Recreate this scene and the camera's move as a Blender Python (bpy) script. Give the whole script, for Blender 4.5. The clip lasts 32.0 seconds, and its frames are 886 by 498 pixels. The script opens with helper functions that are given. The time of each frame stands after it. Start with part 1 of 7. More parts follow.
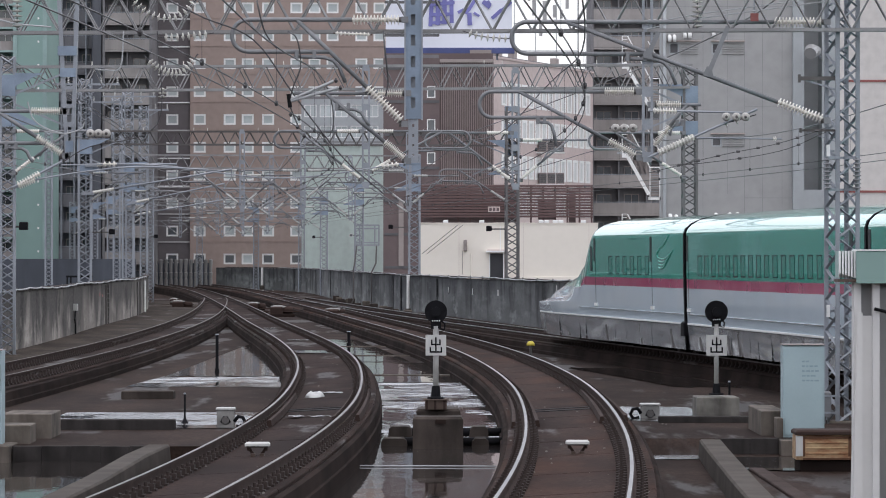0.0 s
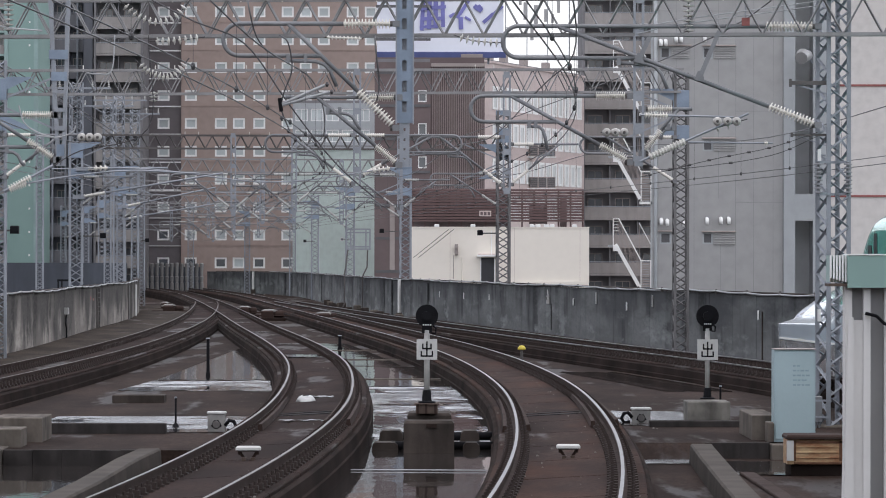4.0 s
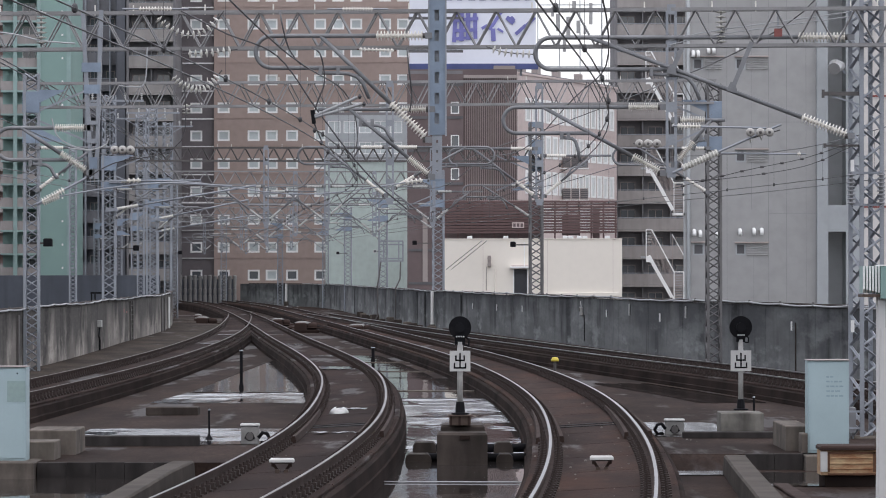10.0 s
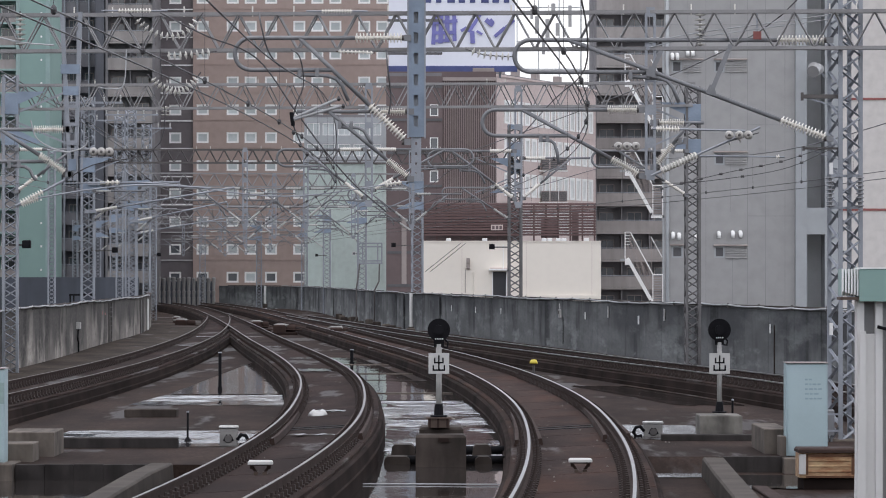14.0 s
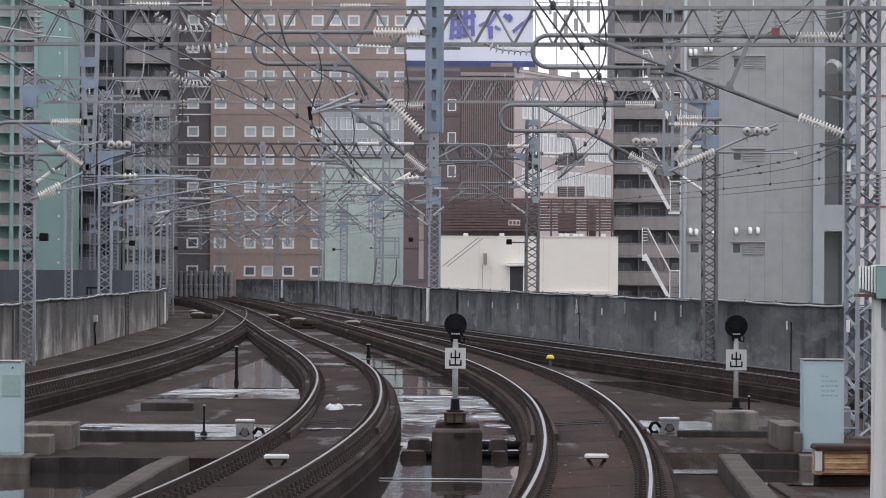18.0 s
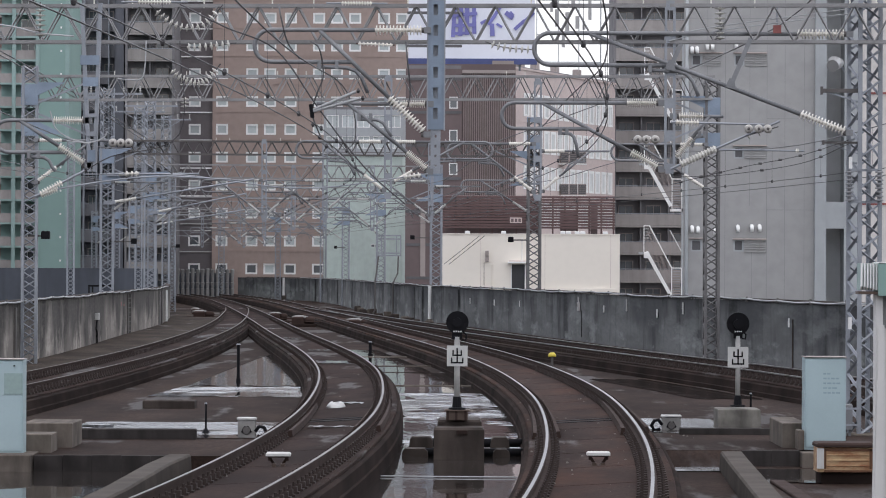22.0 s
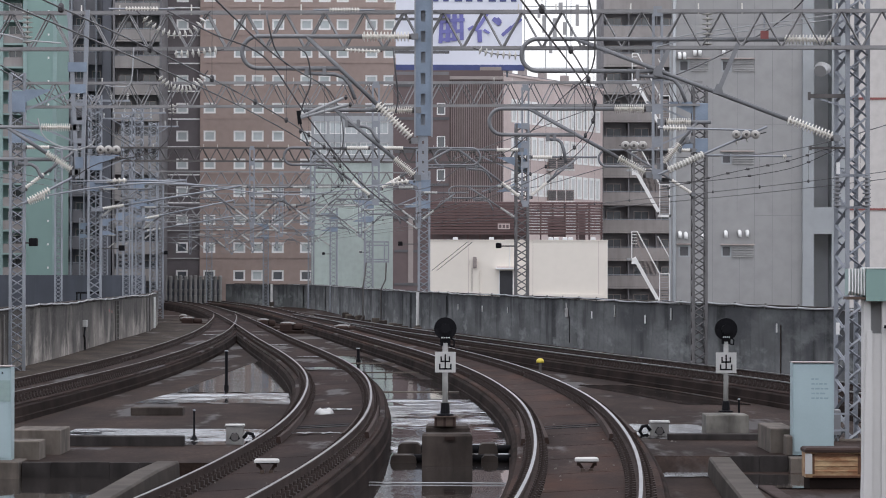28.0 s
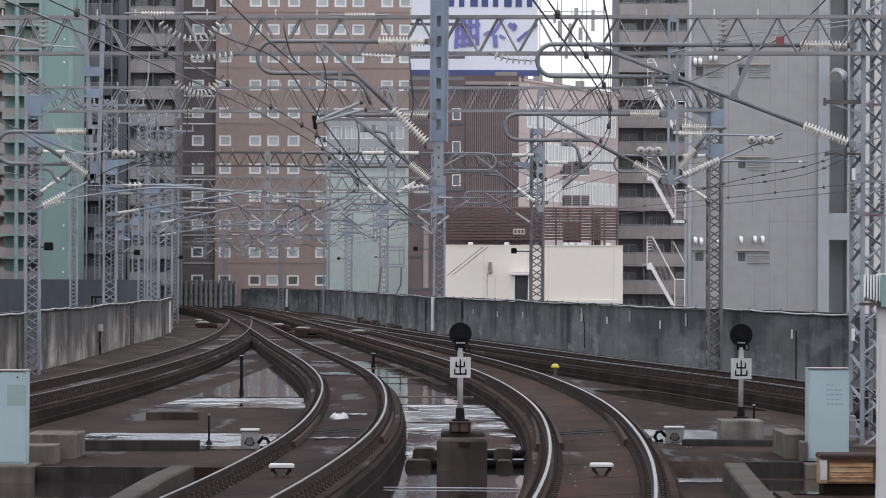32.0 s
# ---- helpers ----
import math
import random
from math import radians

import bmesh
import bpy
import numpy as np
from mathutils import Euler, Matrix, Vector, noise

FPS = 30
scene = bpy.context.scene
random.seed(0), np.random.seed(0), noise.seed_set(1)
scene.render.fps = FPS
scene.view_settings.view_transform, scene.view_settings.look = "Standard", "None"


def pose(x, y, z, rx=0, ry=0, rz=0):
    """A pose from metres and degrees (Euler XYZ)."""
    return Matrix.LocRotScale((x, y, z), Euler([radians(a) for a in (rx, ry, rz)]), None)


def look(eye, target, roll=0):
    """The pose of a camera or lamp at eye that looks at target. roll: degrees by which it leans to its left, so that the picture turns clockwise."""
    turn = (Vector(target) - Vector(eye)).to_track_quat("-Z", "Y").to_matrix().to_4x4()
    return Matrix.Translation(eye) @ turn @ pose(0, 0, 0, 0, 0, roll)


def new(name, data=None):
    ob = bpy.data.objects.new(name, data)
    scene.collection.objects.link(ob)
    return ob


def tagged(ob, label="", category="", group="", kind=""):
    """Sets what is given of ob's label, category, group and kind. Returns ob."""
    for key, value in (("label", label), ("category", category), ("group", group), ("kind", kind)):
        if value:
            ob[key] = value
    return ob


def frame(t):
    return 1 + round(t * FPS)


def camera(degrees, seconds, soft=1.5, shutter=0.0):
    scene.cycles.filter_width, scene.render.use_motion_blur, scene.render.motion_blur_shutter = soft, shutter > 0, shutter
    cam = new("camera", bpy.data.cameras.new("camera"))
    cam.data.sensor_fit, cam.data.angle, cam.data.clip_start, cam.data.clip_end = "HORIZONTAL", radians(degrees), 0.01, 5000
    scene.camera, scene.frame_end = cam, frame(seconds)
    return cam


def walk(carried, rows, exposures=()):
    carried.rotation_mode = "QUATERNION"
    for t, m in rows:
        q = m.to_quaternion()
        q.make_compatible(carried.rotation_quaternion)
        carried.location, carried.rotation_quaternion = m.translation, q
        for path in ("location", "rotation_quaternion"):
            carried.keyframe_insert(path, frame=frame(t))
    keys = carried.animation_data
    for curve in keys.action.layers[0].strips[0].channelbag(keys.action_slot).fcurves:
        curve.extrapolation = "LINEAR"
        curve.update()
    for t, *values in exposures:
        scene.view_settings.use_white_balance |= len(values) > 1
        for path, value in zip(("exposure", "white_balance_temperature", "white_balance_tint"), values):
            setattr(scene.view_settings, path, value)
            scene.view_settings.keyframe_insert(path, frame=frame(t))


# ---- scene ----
EYE = 2.66
EXPO = 0.8
cam = camera(11.936, 32.0, soft=1.0)
walk(cam, [
    (0, pose(0, 0, EYE, 90.1367, -0.0294, -0.1656)),    (0.5, pose(0, 0, EYE, 90.1552, 0.0566, -0.1732)),    (1, pose(0, 0, EYE, 90.1834, -0.0297, -0.1888)),
    (1.5, pose(0, 0, EYE, 90.1913, -0.1168, -0.1999)),    (2, pose(0, 0, EYE, 90.1921, -0.1540, -0.2225)),    (2.5, pose(0, 0, EYE, 90.1932, -0.1820, -0.2455)),
    (3, pose(0, 0, EYE, 90.2017, -0.1243, -0.2699)),    (3.5, pose(0, 0, EYE, 90.1916, -0.1187, -0.3050)),    (5.5, pose(0, 0, EYE, 90.2632, 0.2031, -0.0574)),
    (6, pose(0, 0, EYE, 90.3260, 0.1315, 0.1048)),    (6.5, pose(0, 0, EYE, 90.3251, 0.0125, 0.2061)),    (7, pose(0, 0, EYE, 90.3092, 0.0564, 0.2567)),
    (7.5, pose(0, 0, EYE, 90.2720, 0.0575, 0.2648)),    (8, pose(0, 0, EYE, 90.2787, 0.0437, 0.2381)),    (8.5, pose(0, 0, EYE, 90.3155, 0.1064, 0.2078)),
    (9, pose(0, 0, EYE, 90.3395, 0.0557, 0.1832)),    (9.5, pose(0, 0, EYE, 90.3441, 0.0470, 0.1707)),    (10, pose(0, 0, EYE, 90.3513, 0.0599, 0.1597)),
    (10.5, pose(0, 0, EYE, 90.3337, 0.0762, 0.1374)),    (11, pose(0, 0, EYE, 90.3348, 0.0623, 0.1258)),    (11.5, pose(0, 0, EYE, 90.3017, 0.0080, 0.1364)),
    (12, pose(0, 0, EYE, 90.3223, -0.0528, 0.1387)),    (12.5, pose(0, 0, EYE, 90.3306, -0.0514, 0.0803)),    (13, pose(0, 0, EYE, 90.3590, -0.0000, 0.0000)),
    (13.5, pose(0, 0, EYE, 90.3883, 0.0157, -0.0725)),    (14, pose(0, 0, EYE, 90.3823, -0.0104, -0.1259)),    (14.5, pose(0, 0, EYE, 90.3823, -0.0259, -0.1696)),
    (16.5, pose(0, 0, EYE, 90.3479, -0.2520, 0.0666)),    (17, pose(0, 0, EYE, 90.3190, -0.3130, 0.1564)),    (17.5, pose(0, 0, EYE, 90.3050, -0.3175, 0.1485)),
    (18, pose(0, 0, EYE, 90.3123, -0.3130, 0.1039)),    (18.5, pose(0, 0, EYE, 90.3550, -0.2376, 0.0686)),    (19, pose(0, 0, EYE, 90.3903, -0.1839, 0.0582)),
    (19.5, pose(0, 0, EYE, 90.3755, -0.1355, 0.0923)),    (20, pose(0, 0, EYE, 90.3425, -0.1613, 0.1163)),    (20.5, pose(0, 0, EYE, 90.3275, -0.1454, 0.1287)),
    (21, pose(0, 0, EYE, 90.3124, -0.1415, 0.1159)),    (21.5, pose(0, 0, EYE, 90.2968, -0.1817, 0.1167)),    (22, pose(0, 0, EYE, 90.2810, -0.2600, 0.1274)),
    (22.5, pose(0, 0, EYE, 90.2588, -0.2589, 0.1391)),    (23, pose(0, 0, EYE, 90.2413, -0.2363, 0.1527)),    (23.5, pose(0, 0, EYE, 90.2413, -0.2438, 0.1517)),
    (24, pose(0, 0, EYE, 90.2659, -0.2519, 0.1157)),    (24.5, pose(0, 0, EYE, 90.3073, -0.2142, 0.0576)),    (25, pose(0, 0, EYE, 90.3299, -0.1811, 0.0291)),
    (25.5, pose(0, 0, EYE, 90.3358, -0.1620, 0.0090)),    (27.5, pose(0, 0, EYE, 90.3826, -0.2073, -0.0543)),    (28, pose(0, 0, EYE, 90.3653, -0.1367, -0.0358)),
    (28.5, pose(0, 0, EYE, 90.3559, -0.1315, -0.0452)),    (29, pose(0, 0, EYE, 90.3536, -0.1385, -0.0592)),    (29.5, pose(0, 0, EYE, 90.3555, -0.1810, -0.0012)),
    (30, pose(0, 0, EYE, 90.3540, -0.1928, 0.0853)),    (30.5, pose(0, 0, EYE, 90.3434, -0.1961, 0.1472)),    (31, pose(0, 0, EYE, 90.3483, -0.1634, 0.1501)),
    (31.5, pose(0, 0, EYE, 90.3900, -0.1745, 0.1760)),    (32, pose(0, 0, EYE, 90.4339, -0.2566, 0.1693)),
], exposures=[(0, EXPO, 6310, 14), (32, EXPO, 6310, 14)])

# ---- light: a bright overcast day ----
world = bpy.data.worlds.new("sky")
scene.world = world
world.use_nodes = True
wn, wl = world.node_tree.nodes, world.node_tree.links
sky = wn.new("ShaderNodeTexSky")
sky.sky_type = "NISHITA"
sky.sun_disc = False
sky.sun_elevation, sky.sun_rotation = radians(78), radians(160)
sky.air_density, sky.dust_density, sky.ozone_density = 1.0, 3.5, 1.0
wn["Background"].inputs["Strength"].default_value = 0.54
hs = wn.new("ShaderNodeHueSaturation")
hs.inputs["Saturation"].default_value = 0.7
wl.new(sky.outputs[0], hs.inputs["Color"])
even = wn.new("ShaderNodeGamma")
even.inputs["Gamma"].default_value = 0.3
wl.new(hs.outputs[0], even.inputs["Color"])
wl.new(even.outputs[0], wn["Background"].inputs["Color"])
sun = new("sun", bpy.data.lights.new("sun", "SUN"))
sun.data.energy, sun.data.angle, sun.data.color = 0.25, radians(25), (1.0, 0.96, 0.9)
sun.matrix_world = look((7, -20, 98), (0, 0, 0))


# ---- building blocks ----
class Geo:
    """Collects faces for one mesh."""

    def __init__(self):
        self.v, self.f = [], []

    def poly(self, pts):
        n = len(self.v)
        self.v += [tuple(p) for p in pts]
        self.f.append(tuple(range(n, n + len(pts))))
        return self

    def hexa(self, p):
        n = len(self.v)
        self.v += [tuple(q) for q in p]
        self.f += [tuple(n + i for i in q) for q in
                   ((0, 3, 2, 1), (4, 5, 6, 7), (0, 1, 5, 4), (1, 2, 6, 5), (2, 3, 7, 6), (3, 0, 4, 7))]
        return self

    def box(self, x0, x1, y0, y1, z0, z1):
        return self.hexa([(x0, y0, z0), (x1, y0, z0), (x1, y1, z0), (x0, y1, z0),
                          (x0, y0, z1), (x1, y0, z1), (x1, y1, z1), (x0, y1, z1)])

    def block(self, x0, x1, y0, y1, z0, z1, c=0.03):
        """A box with chamfered upper edges."""
        self.box(x0, x1, y0, y1, z0, z1 - c)
        n = len(self.v) - 4
        m = len(self.v)
        self.v += [(x0 + c, y0 + c, z1), (x1 - c, y0 + c, z1), (x1 - c, y1 - c, z1), (x0 + c, y1 - c, z1)]
        self.f[-5] = (m, m + 1, m + 2, m + 3)
        self.f += [(n + i, n + (i + 1) % 4, m + (i + 1) % 4, m + i) for i in range(4)]
        return self

    def bar(self, p, q, w, h=None):
        """A straight square bar from p to q."""
        h = h or w
        p, q = Vector(p), Vector(q)
        d = (q - p).normalized()
        a = d.cross(Vector((0, 1, 0)) if abs(d.y) < 0.9 else Vector((1, 0, 0))).normalized()
        b = d.cross(a)
        a, b = a * w / 2, b * h / 2
        return self.hexa([p - a - b, p + a - b, p + a + b, p - a + b, q - a - b, q + a - b, q + a + b, q - a + b])

    def tube(self, pts, r, n=8, caps=True):
        """A round tube along points; r may be one radius or one for each point."""
        pts = [Vector(p) for p in pts]
        rs = r if isinstance(r, (list, tuple)) else [r] * len(pts)
        first = len(self.v)
        ref = None
        for i, p in enumerate(pts):
            d = (pts[min(i + 1, len(pts) - 1)] - pts[max(i - 1, 0)]).normalized()
            if ref is None:
                ref = d.cross(Vector((0, 0, 1)) if abs(d.z) < 0.9 else Vector((1, 0, 0))).normalized()
            a = (ref - d * ref.dot(d)).normalized()
            ref = a
            b = d.cross(a)
            for k in range(n):
                t = 2 * math.pi * k / n
                self.v.append(tuple(p + (a * math.cos(t) + b * math.sin(t)) * rs[i]))
        for i in range(len(pts) - 1):
            for k in range(n):
                o = first + i * n
                self.f.append((o + k, o + (k + 1) % n, o + n + (k + 1) % n, o + n + k))
        if caps:
            self.f.append(tuple(first + k for k in reversed(range(n))))
            self.f.append(tuple(first + (len(pts) - 1) * n + k for k in range(n)))
        return self

    def sweep(self, rings, closed=True):
        """Skins rings of equal length, one after another."""
        first, n = len(self.v), len(rings[0])
        for ring in rings:
            self.v += [tuple(p) for p in ring]
        for i in range(len(rings) - 1):
            o = first + i * n
            for k in range(n if closed else n - 1):
                self.f.append((o + k, o + (k + 1) % n, o + n + (k + 1) % n, o + n + k))
        if closed:
            self.f.append(tuple(first + k for k in reversed(range(n))))
            self.f.append(tuple(first + (len(rings) - 1) * n + k for k in range(n)))
        return self

    def holed(self, x0, x1, z0, z1, y, holes, depth):
        """An upright wall in the plane y with openings (x0, x1, z0, z1) and their reveals going back."""
        xs = sorted({x0, x1, *(h[0] for h in holes), *(h[1] for h in holes)})
        zs = sorted({z0, z1, *(h[2] for h in holes), *(h[3] for h in holes)})
        for i in range(len(xs) - 1):
            for j in range(len(zs) - 1):
                cx, cz = (xs[i] + xs[i + 1]) / 2, (zs[j] + zs[j + 1]) / 2
                if not any(h[0] < cx < h[1] and h[2] < cz < h[3] for h in holes):
                    self.poly([(xs[i], y, zs[j]), (xs[i + 1], y, zs[j]), (xs[i + 1], y, zs[j + 1]), (xs[i], y, zs[j + 1])])
        for a, b, c, d in holes:
            e = y + depth
            self.poly([(a, y, c), (a, e, c), (b, e, c), (b, y, c)])
            self.poly([(a, y, d), (b, y, d), (b, e, d), (a, e, d)])
            self.poly([(a, y, c), (a, y, d), (a, e, d), (a, e, c)])
            self.poly([(b, y, c), (b, e, c), (b, e, d), (b, y, d)])
        return self

    def mesh(self, name, material, smooth=False):
        me = bpy.data.meshes.new(name)
        me.from_pydata(self.v, [], self.f)
        if material:
            me.materials.append(material)
        if smooth:
            me.polygons.foreach_set("use_smooth", [True] * len(me.polygons))
        me.update()
        return me


def part(name, geo, material, parent=None, label="", smooth=False, place=None):
    """Links a Geo, or a finished mesh, as one object under a thing or part."""
    me = geo.mesh(name, material, smooth) if isinstance(geo, Geo) else geo
    ob = new(name, me)
    if parent:
        ob.parent = parent
    if place is not None:
        ob.matrix_basis = place
    if label:
        ob["label"] = label
    return ob


def thing(name, label, category, group="", kind="", place=None):
    ob = tagged(new(name), label, category, group, kind)
    if place is not None:
        ob.matrix_basis = place
    return ob


def spline(ys, xs):
    """A natural cubic spline x(y), straight past its ends."""
    ys, xs = np.array(ys, float), np.array(xs, float)
    n, h = len(ys), np.diff(ys)
    a, r = np.eye(n), np.zeros(n)
    for i in range(1, n - 1):
        a[i, i - 1:i + 2] = h[i - 1], 2 * (h[i - 1] + h[i]), h[i]
        r[i] = 6 * ((xs[i + 1] - xs[i]) / h[i] - (xs[i] - xs[i - 1]) / h[i - 1])
    m = np.linalg.solve(a, r)

    def at(y):
        i = int(np.clip(np.searchsorted(ys, y) - 1, 0, n - 2))
        slope0 = (xs[i + 1] - xs[i]) / h[i] - h[i] * (2 * m[i] + m[i + 1]) / 6
        if y < ys[0]:
            return xs[0] + slope0 * (y - ys[0])
        if y > ys[-1]:
            return xs[-1] + ((xs[-1] - xs[-2]) / h[-1] + h[-1] * (m[-2] + 2 * m[-1]) / 6) * (y - ys[-1])
        t = y - ys[i]
        return float(xs[i] + slope0 * t + m[i] / 2 * t * t + (m[i + 1] - m[i]) / (6 * h[i]) * t ** 3)
    return at


# ---- materials ----
def mat(name, color, rough=0.8, metal=0.0, dark=0.55, big=0.6, fine=14.0, streak=0.0, bump=0.15, amount=0.6,
        second=None, spread=0.0, stretch=(1, 1, 1), runs=0.0, run=(1.0, 1.0, 0.07), spec=0.5, grain=0.45, pale=0.0, crest=0.2):
    """A surface with stains at one scale, grain at another, optional runs of dirt downwards and a tone for each piece."""
    m = bpy.data.materials.new(name)
    m.use_nodes = True
    n, l = m.node_tree.nodes, m.node_tree.links
    b = n["Principled BSDF"]
    b.inputs["Roughness"].default_value, b.inputs["Metallic"].default_value = rough, metal
    b.inputs["Specular IOR Level"].default_value = spec
    co = n.new("ShaderNodeTexCoord")
    mp = n.new("ShaderNodeMapping")
    mp.inputs["Scale"].default_value = stretch
    l.new(co.outputs["Object"], mp.inputs["Vector"])

    def noisy(scale, detail, vec):
        t = n.new("ShaderNodeTexNoise")
        t.inputs["Scale"].default_value, t.inputs["Detail"].default_value = scale, detail
        l.new(vec, t.inputs["Vector"])
        return t.outputs["Fac"]

    def ramp(src, lo, hi):
        r = n.new("ShaderNodeMapRange")
        r.inputs["From Min"].default_value, r.inputs["From Max"].default_value = lo, hi
        l.new(src, r.inputs["Value"])
        return r.outputs["Result"]

    def mix(fac, a, c, scale=1.0):
        x = n.new("ShaderNodeMix")
        x.data_type = "RGBA"
        if scale != 1.0:
            mu = n.new("ShaderNodeMath")
            mu.operation = "MULTIPLY"
            mu.inputs[1].default_value = scale
            l.new(fac, mu.inputs[0])
            fac = mu.outputs[0]
        l.new(fac, x.inputs["Factor"])
        for k, val in ((6, a), (7, c)):
            if isinstance(val, tuple):
                x.inputs[k].default_value = (*val, 1)
            else:
                l.new(val, x.inputs[k])
        return x.outputs[2]
    low = second or tuple(c * dark for c in color)
    big_n = noisy(big, 5, mp.outputs[0])
    fine_n = noisy(fine, 4, mp.outputs[0])
    c = mix(ramp(big_n, 0.35, 0.68), color, low, amount)
    c = mix(ramp(fine_n, 0.4, 0.75), c, tuple(x * 0.7 for x in color), grain)
    if streak:
        sm = n.new("ShaderNodeMapping")
        sm.inputs["Scale"].default_value = run
        l.new(co.outputs["Object"], sm.inputs["Vector"])
        s = noisy(1.5, 4, sm.outputs[0])
        c = mix(ramp(s, 0.45, 0.72), c, tuple(x * 0.18 for x in color), streak)
        s2 = noisy(0.8, 4, sm.outputs[0])
        c = mix(ramp(s2, 0.52, 0.72), c, tuple(min(1, x * 1.6) for x in color), streak * 0.8)
    if runs:
        # dirt that starts at the top edge and runs down unevenly
        sep = n.new("ShaderNodeSeparateXYZ")
        l.new(co.outputs["Object"], sep.inputs[0])
        rm = n.new("ShaderNodeMapping")
        rm.inputs["Scale"].default_value = run
        l.new(co.outputs["Object"], rm.inputs["Vector"])
        rn = noisy(1.7, 4, rm.outputs[0])
        ad = n.new("ShaderNodeMath")
        ad.operation = "MULTIPLY_ADD"
        ad.inputs[1].default_value, ad.inputs[2].default_value = crest, 0.0
        l.new(sep.outputs[2], ad.inputs[0])
        sm2 = n.new("ShaderNodeMath")
        l.new(ad.outputs[0], sm2.inputs[0])
        l.new(ramp(rn, 0.32, 0.68), sm2.inputs[1])
        c = mix(ramp(sm2.outputs[0], 0.45, 0.95), c, tuple(x * 0.13 for x in color), runs)
    if pale:
        c = mix(ramp(noisy(1.6, 6, mp.outputs[0]), 0.56, 0.68), c, tuple(min(1, x * 1.9) for x in color), pale)
    if spread:
        oi = n.new("ShaderNodeObjectInfo")
        c = mix(oi.outputs["Random"], c, low, spread)
    l.new(c, b.inputs["Base Color"])
    if bump:
        bu = n.new("ShaderNodeBump")
        bu.inputs["Strength"].default_value, bu.inputs["Distance"].default_value = bump, 0.02
        l.new(fine_n, bu.inputs["Height"])
        l.new(bu.outputs[0], b.inputs["Normal"])
    r = n.new("ShaderNodeMapRange")
    r.inputs["To Min"].default_value, r.inputs["To Max"].default_value = max(0.03, rough - 0.12), min(1, rough + 0.1)
    l.new(big_n, r.inputs["Value"])
    l.new(r.outputs[0], b.inputs["Roughness"])
    return m


def glass_mat(name, color, rough=0.08):
    m = bpy.data.materials.new(name)
    m.use_nodes = True
    b = m.node_tree.nodes["Principled BSDF"]
    b.inputs["Base Color"].default_value = (*color, 1)
    b.inputs["Roughness"].default_value = rough
    b.inputs["Specular IOR Level"].default_value = 0.8
    return m


M_steel = mat("galvanised_steel", (0.31, 0.33, 0.36), 0.55, 0.25, big=1.2, fine=30, amount=0.5, bump=0.05)
M_beam = mat("brown_grey_beam_steel", (0.28, 0.275, 0.275), 0.6, 0.2, big=1.5, fine=25, bump=0.05)
M_steel_dark = mat("weathered_steel", (0.13, 0.12, 0.115), 0.7, 0.3, big=1.5, fine=30)
M_wire = mat("dark_wire", (0.075, 0.072, 0.075), 0.45, 0.4, bump=0)
M_bellgrey = mat("grey_porcelain", (0.5, 0.5, 0.48), 0.4, 0, big=8, fine=40, bump=0)
M_disc = mat("weathered_porcelain", (0.6, 0.585, 0.54), 0.35, 0, big=6, fine=40, bump=0, amount=0.5, grain=0.2)
M_porcelain = mat("porcelain", (0.74, 0.71, 0.65), 0.3, 0, big=4, fine=40, bump=0, amount=0.3, grain=0.1)
M_railtop = mat("polished_rail_head", (0.27, 0.262, 0.258), 0.36, 1.0, big=0.4, fine=8, bump=0, amount=0.3)
M_raildull = mat("dull_rail_head", (0.2, 0.185, 0.175), 0.42, 1.0, big=0.4, fine=8, bump=0, amount=0.4)
M_railbrown = mat("brown_rail_head", (0.13, 0.105, 0.095), 0.5, 0.8, big=0.4, fine=8, bump=0, amount=0.4)
M_railside = mat("rusty_rail", (0.05, 0.033, 0.028), 0.85, 0.1, big=1.5, fine=25, spec=0.12)
M_fastener = mat("fastener_iron", (0.055, 0.042, 0.038), 0.8, 0.2, fine=40, spec=0.12)


